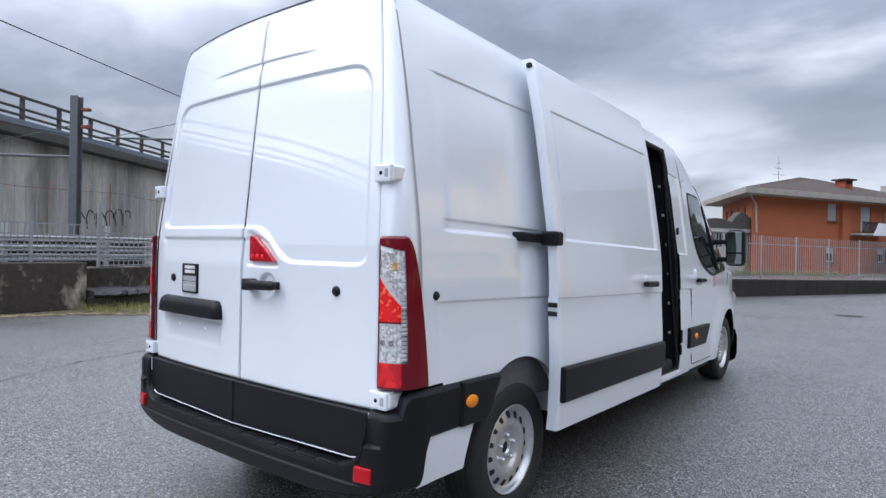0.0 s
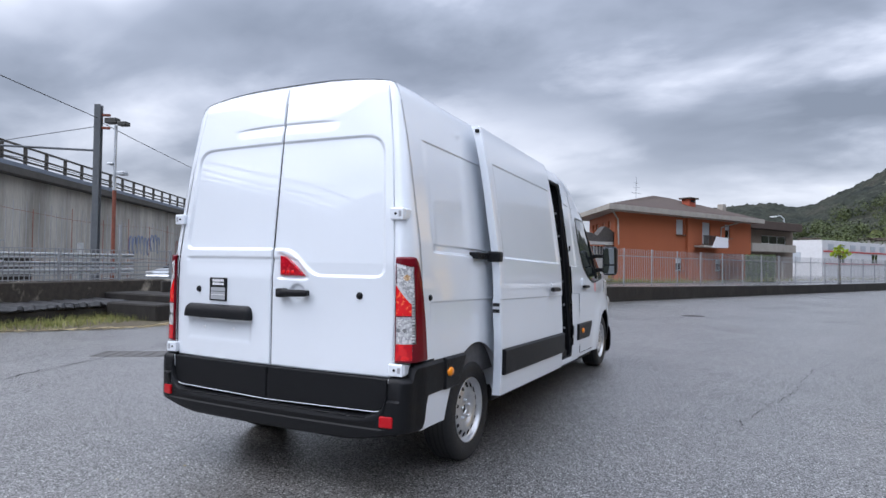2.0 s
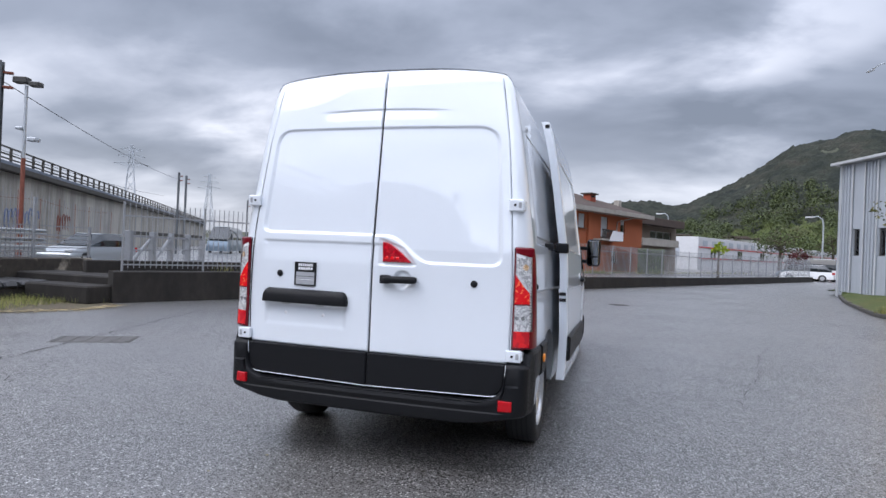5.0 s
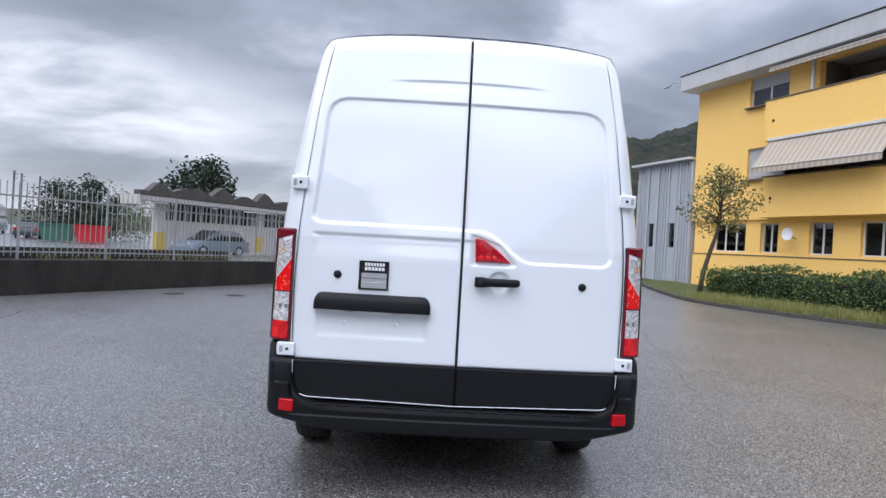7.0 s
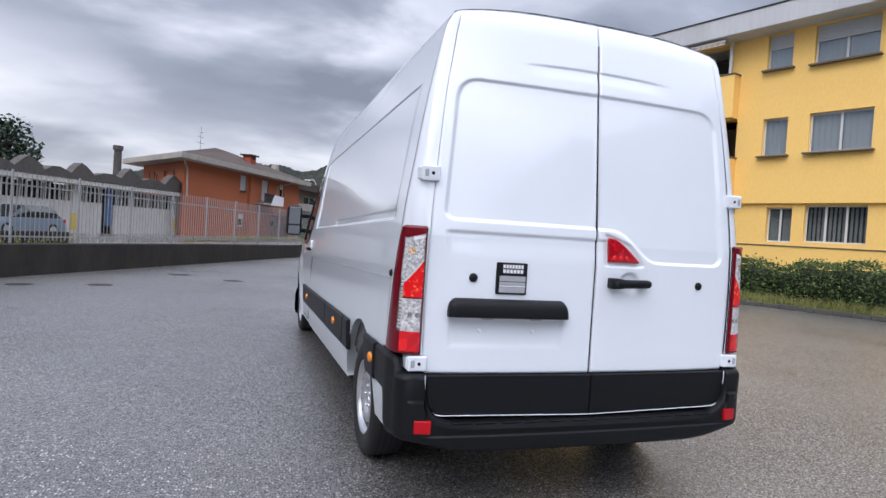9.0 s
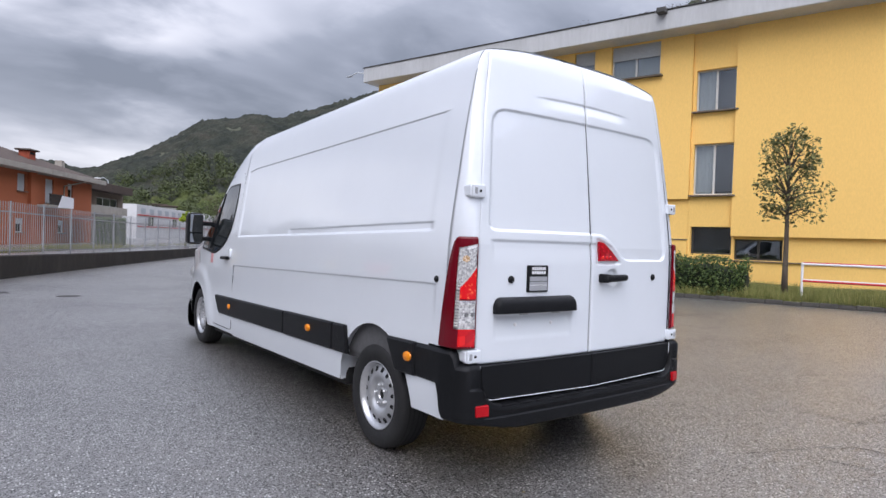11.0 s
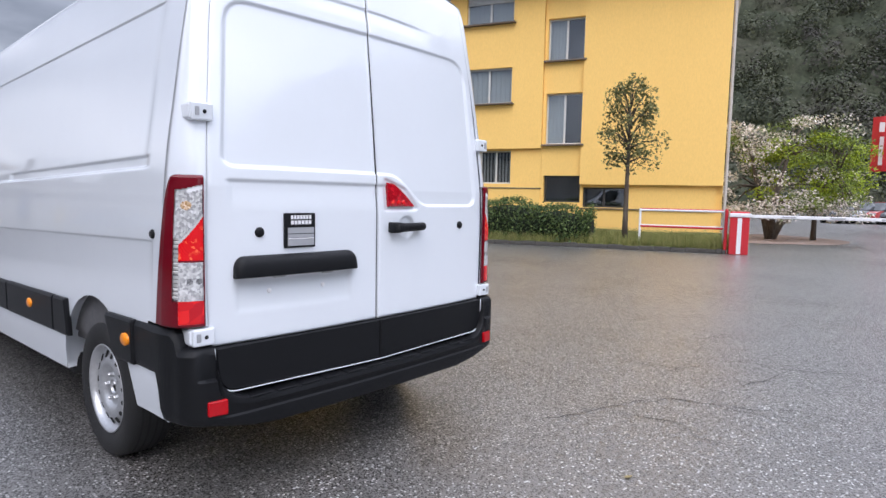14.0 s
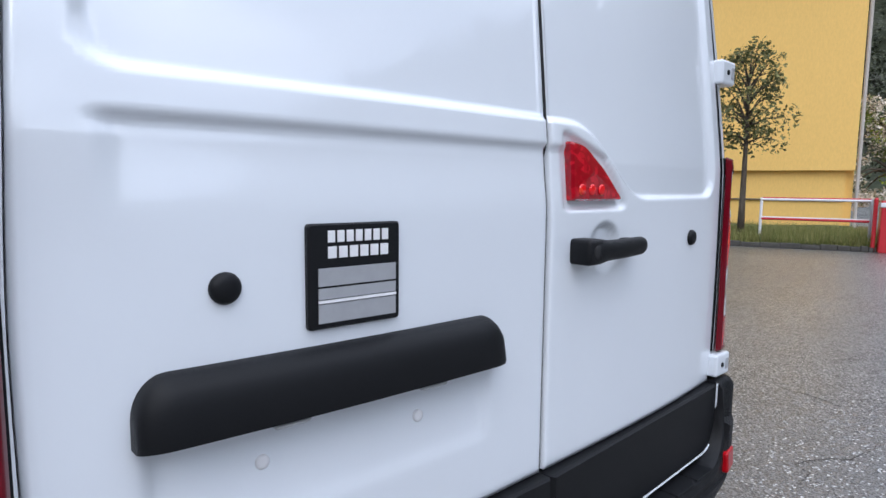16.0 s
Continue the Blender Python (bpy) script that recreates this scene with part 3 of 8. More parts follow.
# body: both sides and the roof as one pressed shell, with the opening for the sliding door
def rear_plane(z):
    return 0.030 + max(0.0, z - 1.35) * 0.092 + 0.02 * max(0.0, (z - 1.35) / 1.1) ** 2


zs = steps((0.0, 1.0, 14))
z_abs = steps((0.79, 1.10, 10), (1.10, 1.14, 10), (1.14, 1.40, 8), (1.40, 1.49, 22), (1.49, 2.05, 16), (2.05, 2.10, 6), (2.10, 2.13, 14), (2.13, 2.31, 9), (2.31, 2.42, 8))
sec_side = [("f", v) for v in zs[:-1]] + [("z", z) for z in z_abs]
roof_xs = [0.74, 0.68, 0.60, 0.48, 0.34, 0.18, 0.0]


def section(y):
    """The right half of the cross-section at y, from the sill to the middle of the roof."""
    zb = arch_z(y, 0.385, HUB_R)
    out = []
    for kind, v in sec_side:
        z = zb + (0.79 - zb) * v if kind == "f" and zb < 0.79 else v
        if kind == "f" and zb >= 0.79:
            z = zb - 0.0005 * (1 - v)
        z = max(z, zb)
        out.append((side_x(z) - side_press(y, z), z))
    for x in roof_xs:
        out.append((x, 2.488 - 0.058 * (x / 0.76) ** 3))
    return out


ROOF = [(3.62, 2.488), (3.95, 2.455), (4.15, 2.41), (4.35, 2.335), (4.6, 2.22), (4.8, 2.09), (4.9, 2.01), (5.55, 1.45), (5.66, 1.37), (5.86, 1.24), (6.02, 1.08), (6.09, 0.92), (6.12, 0.70)]
CROWN = 0.021    # lift of the roof's edge over the cross-section


def body_stations():
    st = []
    for k in range(9):
        st.append(("corner", k / 8))
    for y in steps((0.155, 0.26, 12), (0.26, 0.45, 6), (0.45, 1.42, 50), (1.42, 2.4, 14), (2.4, 2.55, 6), (2.55, 3.40, 12), (3.40, 3.76, 8), (3.76, 3.90, 14)):
        st.append(("y", y))
    return st


def body_point(kind, v, k, sgn, sec_cache={}):
    y = v if kind == "y" else 0.155
    if y not in sec_cache:
        sec_cache[y] = section(y)
    x, z = sec_cache[y][k]
    if kind == "corner":
        a = (1 - v) * math.pi / 2
        flat_top = k >= len(sec_side)
        rx = 0.0 if flat_top else x - door_edge(z) - 0.0012
        rz = 0.022 if flat_top else 0.022 * smooth(2.30, 2.42, z)
        y0 = rear_plane(z)
        ry = 0.155 - y0 if z < 2.3 else max(0.02, 0.155 - y0)
        x, z, y = x - rx * (1 - math.cos(a)), z - rz * (1 - math.cos(a)), y0 + ry * (1 - math.sin(a))
    z += CROWN * smooth(2.15, 2.42, z)
    if y > 3.62 and z > 1.25:
        z -= (z - 1.25) / (SECTION_TOP - 1.25) * (2.488 - curve(ROOF, y))
    return (sgn * x, y, z)


ST = body_stations()
NSEC = len(sec_side) + len(roof_xs)
OPEN = (2.10, 3.565, 0.43, 2.315)
bm = bmesh.new()
cols = [(s, k) for s, ks in ((1, range(NSEC)), (-1, range(NSEC - 2, -1, -1))) for k in ks]
vv = [[bm.verts.new(body_point(kind, v, k, s)) for s, k in cols] for kind, v in ST]
for i in range(len(ST) - 1):
    for j in range(len(cols) - 1):
        q = (vv[i][j], vv[i][j + 1], vv[i + 1][j + 1], vv[i + 1][j])
        c = sum((w.co for w in q), Vector()) / 4
        if c.x > 0.5 and OPEN[0] < c.y < OPEN[1] and OPEN[2] < c.z < OPEN[3]:
            continue
        if c.z < 0.79 and c.y < 0.30 and not (c.y > 0.15 and c.z < 0.62):
            continue
        if max((q[0].co - q[1].co).length, (q[2].co - q[3].co).length) < 0.0009:
            continue
        bm.faces.new(q)
bmesh.ops.delete(bm, geom=[v for v in bm.verts if not v.link_faces], context="VERTS")
part("body_shell", bm, M_WHITE, VAN, "glossy white pressed side walls and roof", smooth=True)

# cab: doors, pillars, windscreen, bonnet and nose as a loft
TAPER = [(3.62, 1.0), (4.6, 1.0), (5.2, 0.995), (5.6, 0.965), (5.85, 0.92), (6.0, 0.84), (6.12, 0.66)]
cab_ys = steps((3.90, 4.80, 14), (4.80, 5.60, 14), (5.60, 6.0, 10), (6.0, 6.12, 6))


def cab_point(y, v, sgn):
    """v 0 to 1 up the side, 1 to 2 in over the roof, screen or bonnet to the middle."""
    top = curve(ROOF, y) + CROWN * (1 - smooth(3.95, 4.6, y))
    edge = top - 0.068 - 0.03 * smooth(5.3, 5.6, y)
    zb = arch_z(y, 0.40, HUB_F, 0.43, 0.44)
    if v <= 1:
        z = zb + (edge - zb) * v
        zm = z if z < 1.25 else 1.25 + (z - 1.25) * (SECTION_TOP - 1.25) / max(0.05, edge - 1.25)
        zm = min(zm, SECTION_TOP)
        x = side_x(zm)
        if edge < 1.25:
            x = side_x(z) - 0.16 * smooth(0.55, 1.0, (z - zb) / (edge - zb)) ** 1.5
        x += 0.018 * smooth(0.62, 0.30, abs(math.hypot(y - HUB_F, z - 0.44) - 0.43) / 0.43) if y > 4.6 else 0
        return (sgn * x * curve(TAPER, y), y, z)
    x1 = cab_point(y, 1.0, 1)[0]
    t = 2 - v
    return (sgn * x1 * t, y, edge + (top - edge) * (1 - t**3))


CV = steps((0, 0.3, 8), (0.3, 1, 22)) + [1.06, 1.14, 1.25, 1.4, 1.6, 1.8, 2.0]
shell, screen = bmesh.new(), bmesh.new()
for sgn in (-1, 1):
    for tgt, want in ((shell, False), (screen, True)):
        def keep(y, v, want=want):
            is_screen = 4.91 < y < 5.55 and v > 1.13
            return is_screen == want
        grid(tgt, cab_ys, CV, lambda y, v: cab_point(y, v, sgn), keep, flip=sgn > 0)
bmesh.ops.remove_doubles(shell, verts=shell.verts, dist=0.0004)
part("cab_shell", shell, M_WHITE, VAN, "white cab with bonnet, pillars and front wings", smooth=True)
M_DARKGLASS = material("dark_tinted_glass", (0.012, 0.016, 0.018), rough=0.03, coat=0.5, spec=0.6, stain=0.1)
part("windscreen", screen, M_DARKGLASS, VAN, "dark raked windscreen", smooth=True)
bm = bmesh.new()
nose = [cab_point(6.12, v, s) for s, vs_ in ((1, CV), (-1, CV[::-1])) for v in vs_]
bm.faces.new([bm.verts.new(p) for p in nose])
part("nose_panel", bm, M_WHITE, VAN)


def side_patch(outline, out, sgn, surf, step=0.05):
    """A thin sheet over a side outline (y, z), following surf(y, z) -> x, set out by a small distance."""
    bm = bmesh.new()
    vs = [bm.verts.new((0, y, z)) for y, z in outline]
    f = bm.faces.new(vs)
    bmesh.ops.triangulate(bm, faces=[f])
    for _ in range(3):
        long = [e for e in bm.edges if e.calc_length() > step * 2]
        if not long:
            break
        bmesh.ops.subdivide_edges(bm, edges=long, cuts=1)
        bmesh.ops.triangulate(bm, faces=[g for g in bm.faces if len(g.verts) > 3])
    rim = [e for e in bm.edges if e.is_boundary]
    ex = bmesh.ops.extrude_edge_only(bm, edges=rim)
    back = {v for v in ex["geom"] if isinstance(v, bmesh.types.BMVert)}
    for v in bm.verts:
        v.co.x = sgn * (surf(v.co.y, v.co.z) + (-0.01 if v in back else out))
    bmesh.ops.recalc_face_normals(bm, faces=bm.faces)
    return bm


def cab_x(y, z):
    top = curve(ROOF, y) - 0.068
    zm = z if z < 1.25 else 1.25 + (z - 1.25) * (SECTION_TOP - 1.25) / max(0.05, top - 1.25)
    return side_x(min(zm, SECTION_TOP)) * curve(TAPER, y)


WINDOW = rounded([(4.06, 1.985), (4.50, 1.985), (4.72, 1.87), (5.22, 1.42), (5.14, 1.30), (4.62, 1.245), (4.32, 1.33), (4.12, 1.47), (4.04, 1.72)],
                 [0.05, 0.05, 0.08, 0.03, 0.03, 0.1, 0.1, 0.1, 0.2], 4)
FRAME = rounded([(4.04, 2.005), (4.505, 2.005), (4.735, 1.888), (5.26, 1.425), (5.17, 1.28), (4.61, 1.225), (4.31, 1.31), (4.10, 1.455), (4.02, 1.715)],
                [0.05, 0.05, 0.08, 0.03, 0.03, 0.1, 0.1, 0.1, 0.2], 4)
DOOR_SEAM = rounded([(3.92, 2.10), (4.55, 2.10), (4.79, 1.95), (5.33, 1.44), (5.24, 1.05), (4.84, 0.72), (4.74, 0.44), (3.92, 0.44)], [0.06, 0.1, 0.1, 0.05, 0.2, 0.2, 0.05, 0.08], 5)
MIRROR_AT = (4.98, 1.515)
for sgn in (-1, 1):
    door = part("cab_door", side_patch(FRAME, 0.004, sgn, cab_x, 0.12), M_BLACK, VAN, "black window surround of the front door")
    part("window_pane", side_patch(WINDOW, 0.008, sgn, cab_x, 0.12), M_DARKGLASS, door, "dark tinted glass")
    bm = bmesh.new()
    tube(bm, [(sgn * (cab_x(y, z) + 0.001), y, z) for y, z in DOOR_SEAM + DOOR_SEAM[:1]], 0.0035, 5, False)
    part("door_seam", bm, M_DARK, door)
    bm = bmesh.new()
    tube(bm, [(sgn * (cab_x(4.66, z) + 0.010), 4.60 + (1.96 - z) * 0.25, z) for z in (1.92, 1.7, 1.5, 1.29)], 0.012, 6)
    part("window_bar", bm, M_BLACK, door)
    hx = side_x(1.15)
    handle = part("door_handle", boxed(min(sgn * hx, sgn * (hx + 0.045)), max(sgn * hx, sgn * (hx + 0.045)), 4.04, 4.25, 1.180, 1.215, 0.012), M_BLACK, door, "black plastic pull handle")
    bm = bmesh.new()
    box(bm, min(sgn * (hx - .01), sgn * (hx + 0.012)), max(sgn * (hx - .01), sgn * (hx + 0.012)), 4.01, 4.10, 1.20, 1.295, 0.02)
    part("handle_cup", bm, M_WHITE, handle)
    # mirror: arm, housing, two glasses
    my, mz = MIRROR_AT
    x0, x1 = 1.035, 1.215
    lo, hi = (sgn * x0, sgn * x1) if sgn > 0 else (sgn * x1, sgn * x0)
    mirror = part("wing_mirror", boxed(lo, hi, my - 0.05, my + 0.10, mz - 0.185, mz + 0.185, 0.045, 3), M_BLACK, VAN, "tall black wing mirror")
    part("mirror_glass", boxed(lo + 0.022, hi - 0.022, my - 0.056, my - 0.05, mz - 0.045, mz + 0.162, 0.002, 1), M_MIRROR, mirror, "flat mirror glass")
    part("wide_angle_glass", boxed(lo + 0.022, hi - 0.022, my - 0.056, my - 0.05, mz - 0.165, mz - 0.06, 0.002, 1), M_MIRROR, mirror, "lower wide-angle mirror glass")
    for dz in (-0.12, 0.06):
        part("mirror_arm", boxed(min(sgn * 0.91, sgn * 1.06), max(sgn * 0.91, sgn * 1.06), my, my + 0.06, mz + dz - 0.025, mz + dz + 0.025, 0.012), M_BLACK, mirror)
    part("sticker", side_patch([(4.66, 1.125), (4.76, 1.125), (4.76, 1.250), (4.66, 1.250)], 0.002, sgn, cab_x), material("red_sticker", (0.62, 0.30, 0.31), rough=0.4, grain=0.05), door, "small pale red sticker")


# rear doors
BELT_L = rounded([(-0.757, 2.115), (-0.006, 2.119), (-0.006, 1.430), (-0.808, 1.430)], [0.11, 0, 0, 0.06], 8)
BELT_R = rounded([(0.006, 2.119), (0.757, 2.115), (0.815, 1.270), (0.335, 1.270), (0.235, 1.345), (0.135, 1.428), (0.006, 1.428)], [0, 0.13, 0.07, 0.05, 0.03, 0.10, 0], 8)


def door_plane(x, z):
    base = -0.004 + max(0.0, z - 1.35) * 0.092 + 0.02 * max(0.0, (z - 1.35) / 1.1) ** 2
    return base + 0.036 * (abs(x) / 0.87) ** 2.6


def door_top(x):
    return 2.487 - 0.047 * (abs(x) / 0.74) ** 2.4


def door_press(x, z):
    """Depth pressed into the rear doors (positive: inwards)."""
    d = 0.0
    if 1.2 < z < 2.2:
        sd = inside(BELT_L if x < 0 else BELT_R, x, z)
        d += 0.015 * (1 - smooth(-0.008, 0.004, sd)) * (1 - 0.30 * smooth(1.5, 2.05, z))
    # trough under the belt
    if 1.20 < z < 1.40:
        end = smooth(-0.80, -0.765, x + 0.35 * max(0, z - 1.35)) * (1 - smooth(0.02, 0.12, x))
        d += 0.011 * end * (1 - smooth(1.366, 1.384, z)) * smooth(1.235, 1.365, z)
    # crease over the panel
    if 2.13 < z < 2.30 and abs(x) < 0.47:
        line = 2.237 - 0.012 * (x / 0.42) ** 2
        d += 0.006 * (1 - smooth(0.25, 0.47, abs(x))) * (smooth(line - 0.07, line - 0.004, z) * (1 - smooth(line - 0.004, line + 0.004, z)))
    # number plate field
    if x < 0 and 0.80 < z < 1.0:
        sd = max(abs(x + 0.463) - 0.298, abs(z - 0.90) - 0.078)
        d += (0.003 + 0.018 * (z - 0.82) / 0.16) * (1 - smooth(-0.022, 0.004, sd))
    # hand recess behind the handle
    if x > 0:
        r = math.hypot(x - 0.205, z - 1.163)
        d += 0.015 * (1 - smooth(0.044, 0.058, r))
        d += 0.012 * (1 - smooth(0.004, 0.016, inside([(0.058, 1.398), (0.064, 1.258), (0.272, 1.258), (0.20, 1.35)], x, z)))
    return d


def door_mesh(sgn):
    ss = [0.006] + [0.012 + k * 0.00985 for k in range(86)]
    smax = ss[-1]
    fr = [s / smax for s in ss]
    zsamp = steps((0.702, 1.18, 46), (1.18, 1.46, 56), (1.46, 2.07, 38), (2.07, 2.27, 40), (2.27, 2.40, 8))
    zf = zsamp + ["a", "b", "c"]
    bm = bmesh.new()

    def point(i, j):
        f = fr[min(max(i, 0), len(fr) - 1)]
        jj = min(max(j, 0), len(zf) - 1)
        z = zf[jj]
        if isinstance(z, str):
            zt = {"a": 0.35, "b": 0.75, "c": 1.0}[z]
            xe = 0.006 + (door_edge(2.43) - 0.010 - 0.006) * f
            z = 2.40 + (door_top(xe) - 2.40) * zt
        x = sgn * (0.0014 + (door_edge(z) - 0.002 - 0.0014) * f)
        y = door_plane(x, z) + door_press(x, z)
        rim = min(i, len(fr) - 1 - i, j, len(zf) - 1 - j)
        if rim == 0:
            y += 0.0025
        if rim < 0:
            y += 0.035
        if j >= len(zf) - 3:
            y += 0.012 * (j - len(zf) + 4) / 3 if rim >= 0 else 0.012
        return (x, y, z)

    rows = range(-1, len(fr) + 1)
    colz = range(-1, len(zf) + 1)
    vs = [[bm.verts.new(point(i, j)) for j in colz] for i in rows]
    for a in range(len(vs) - 1):
        for b in range(len(vs[0]) - 1):
            q = (vs[a][b], vs[a + 1][b], vs[a + 1][b + 1], vs[a][b + 1])
            bm.faces.new(q if sgn > 0 else q[::-1])
    return bm


def lid_outline(sgn):
    return [(sgn * x, z) for x, z in rounded([(0.002, 0.698), (0.861, 0.698), (0.855, 0.514), (0.002, 0.503)], [0.0, 0.0, 0.13, 0.0], 8)]


def rear_plate(outline, y_out, y_in, mat, name, parent, label="", bulge=0.0, chamfer=0.004):
    """A plate on the rear of the van from an outline (x, z)."""
    bm = bmesh.new()
    cx, cz = sum(p[0] for p in outline) / len(outline), sum(p[1] for p in outline) / len(outline)

    def ring(y, inset):
        out = []
        for x, z in outline:
            dx, dz = cx - x, cz - z
            ln = math.hypot(dx, dz) or 1
            out.append(bm.verts.new((x + dx / ln * inset, y + door_plane(x, z), z + dz / ln * inset)))
        return out

    a, b, c = ring(y_in, 0), ring(y_out + chamfer, 0), ring(y_out, chamfer)
    n = len(outline)
    for r0, r1 in ((a, b), (b, c)):
        for k in range(n):
            bm.faces.new((r0[k], r0[(k + 1) % n], r1[(k + 1) % n], r1[k]))
    f = bm.faces.new(c)
    if bulge:
        m = bm.verts.new((cx, y_out + door_plane(cx, cz) - bulge, cz))
        bm.faces.remove(f)
        for k in range(n):
            bm.faces.new((c[k], c[(k + 1) % n], m))
    bmesh.ops.recalc_face_normals(bm, faces=bm.faces)
    return part(name, bm, mat, parent, label)


def knob(x, y, z, r, name, parent, mat, label="", h=0.012):
    bm = bmesh.new()
    rings = []
    for rr, yy in ((r, 0.004), (r, -h * 0.3), (r * 0.85, -h * 0.75), (r * 0.5, -h), (0.0005, -h * 1.05)):
        rings.append([bm.verts.new((x + rr * math.cos(a), y + yy, z + rr * math.sin(a))) for a in (2 * math.pi * k / 20 for k in range(20))])
    for p, q in zip(rings, rings[1:]):
        for k in range(20):
            bm.faces.new((p[k], p[(k + 1) % 20], q[(k + 1) % 20], q[k]))
    bm.faces.new(rings[-1])
    bmesh.ops.recalc_face_normals(bm, faces=bm.faces)
    return part(name, bm, mat, parent, label, smooth=True)


def hinge(sgn, z0, z1, x0, x1, parent):
    """White strap hinge with a bolt, bent round the rear corner."""
    bm = bmesh.new()
    xa, xb = sorted((sgn * x0, sgn * x1))
    yb = door_plane(sgn * x0, (z0 + z1) / 2)
    box(bm, xa, xb, yb - 0.026, yb + 0.03, z0, z1, 0.007, 2)
    box(bm, *sorted((sgn * (x1 - 0.02), sgn * (x1 + 0.006))), yb - 0.010, yb + 0.085, z0 + 0.006, z1 - 0.006, 0.007, 2)
    h = part("door_hinge", bm, M_WHITE, parent, "white painted steel strap hinge")
    knob(sgn * (x0 + (x1 - x0) * 0.42), yb - 0.026, (z0 + z1) / 2, 0.008, "bolt", h, M_BLACK, h=0.004)
    bm = bmesh.new()
    box(bm, *sorted((sgn * (x0 + (x1 - x0) * 0.66), sgn * (x0 + (x1 - x0) * 0.86))), yb - 0.029, yb - 0.02, z0 + 0.018, z1 - 0.018, 0.002, 1)
    part("hinge_slot", bm, M_GREYBAR, h)


for sgn, side in ((-1, "left"), (1, "right")):
    door = part("rear_door", door_mesh(sgn), M_WHITE, VAN, "white rear door with pressed panel", smooth=True)
    rear_plate(lid_outline(sgn), -0.030, 0.02, M_BLACK, "lower_cladding", door, "black plastic lower door cladding", chamfer=0.008)
    bm = bmesh.new()
    edge = [(x, z) for x, z in lid_outline(sgn)][1:]
    tube(bm, [(x + sgn * 0.005 * smooth(0.6, 0.84, abs(x)), door_plane(x, z) - 0.028, z - 0.005 * (1 - smooth(0.60, 0.69, z))) for x, z in edge], 0.0028, 6)
    part("door_lower_edge", bm, M_WHITE, door)
    knob(sgn * 0.655, door_plane(0.655, 1.16), 1.16, 0.0215, "rubber_stop", door, M_BLACK, "round black rubber stop")
    hinge(sgn, 1.602, 1.672, 0.842, 0.930, door)
    hinge(sgn, 0.716, 0.786, 0.860, 0.952, door)

    if sgn < 0:
        badge = rear_plate(rounded([(-0.542, 1.240), (-0.384, 1.240), (-0.384, 1.087), (-0.542, 1.087)], [0.006] * 4, 3), -0.010, 0.004, M_BLACK, "badge", door, "black maker's badge with a grey inlay", chamfer=0.003)
        for zc, n in ((1.2215, 7), (1.1985, 6)):
            for k in range(n):
                xa = -0.511 + k * 0.108 / n
                xb = xa + 0.108 / n - 0.0042
                rear_plate([(xa, zc + 0.0085), (xb, zc + 0.0085), (xb, zc - 0.0085), (xa, zc - 0.0085)], -0.0112, -0.009, M_WHITEBAR, "lettering_bar", badge, chamfer=0.0004)
        rear_plate([(-0.527, 1.176), (-0.393, 1.176), (-0.393, 1.150), (-0.527, 1.150)], -0.0118, -0.009, M_GREYBAR, "inlay", badge, chamfer=0.0006)
        rear_plate([(-0.527, 1.147), (-0.393, 1.147), (-0.393, 1.131), (-0.527, 1.131)], -0.0118, -0.009, M_GREYBAR, "inlay", badge, chamfer=0.0006)
        rear_plate([(-0.527, 1.1295), (-0.393, 1.1295), (-0.393, 1.1255), (-0.527, 1.1255)], -0.0130, -0.009, M_WHITEBAR, "inlay_line", badge, chamfer=0.0004)
        rear_plate([(-0.527, 1.124), (-0.393, 1.124), (-0.393, 1.096), (-0.527, 1.096)], -0.0118, -0.009, M_GREYBAR, "inlay", badge, chamfer=0.0006)
        for xx in (-0.329, -0.605):
            knob(xx, door_plane(xx, 0.905) + 0.011, 0.905, 0.0105, "plate_plug", door, M_WHITEBAR, "white plastic screw plug", h=0.004)
        # number plate lamp bar: a hood that stands proud
        bm = bmesh.new()
        prof = [(0.004, 1.063), (-0.012, 1.061), (-0.026, 1.053), (-0.036, 1.040), (-0.040, 1.024), (-0.046, 0.984), (-0.044, 0.976), (-0.036, 0.973), (0.004, 0.972)]
        ends = [0.5 - 0.5 * math.cos(math.pi / 2 * k / 8) for k in range(9)]
        xs = [-0.772 + 0.10 * e for e in ends] + [-0.60, -0.46, -0.32] + [-0.154 - 0.10 * e for e in ends[::-1]]
        rows = []
        for x in xs:
            t = min((x + 0.772) / 0.042, (-0.154 - x) / 0.042, 1.0)
            hgt = math.sqrt(max(0.0, 1 - (1 - t) ** 2))
            rows.append([bm.verts.new((x, door_plane(x, 1.0) + (yy * (0.55 + 0.45 * hgt) if yy < 0 else yy), 0.972 + (z - 0.972) * (0.40 + 0.60 * hgt))) for yy, z in prof])
        for a, b in zip(rows, rows[1:]):
            for k in range(len(prof) - 1):
                bm.faces.new((a[k], a[k + 1], b[k + 1], b[k]))
        bm.faces.new(rows[0])
        bm.faces.new(rows[-1][::-1])
        bmesh.ops.recalc_face_normals(bm, faces=bm.faces)
        bar = part("plate_lamp_bar", bm, M_BLACK, door, "black plastic number plate lamp bar", smooth=True)
        bar.data.set_sharp_from_angle(angle=radians(38))
        for xx in (-0.58, -0.33):
            bm = bmesh.new()
            box(bm, xx - 0.028, xx + 0.028, door_plane(xx, 1) - 0.036, door_plane(xx, 1) - 0.012, 0.966, 0.974, 0.003, 1)
            part("plate_lamp", bm, M_CLEAR, bar)
    else:
        tri = rounded([(0.066, 1.390), (0.110, 1.386), (0.175, 1.345), (0.262, 1.267), (0.072, 1.266)], [0.006, 0.02, 0.05, 0.008, 0.006], 4)
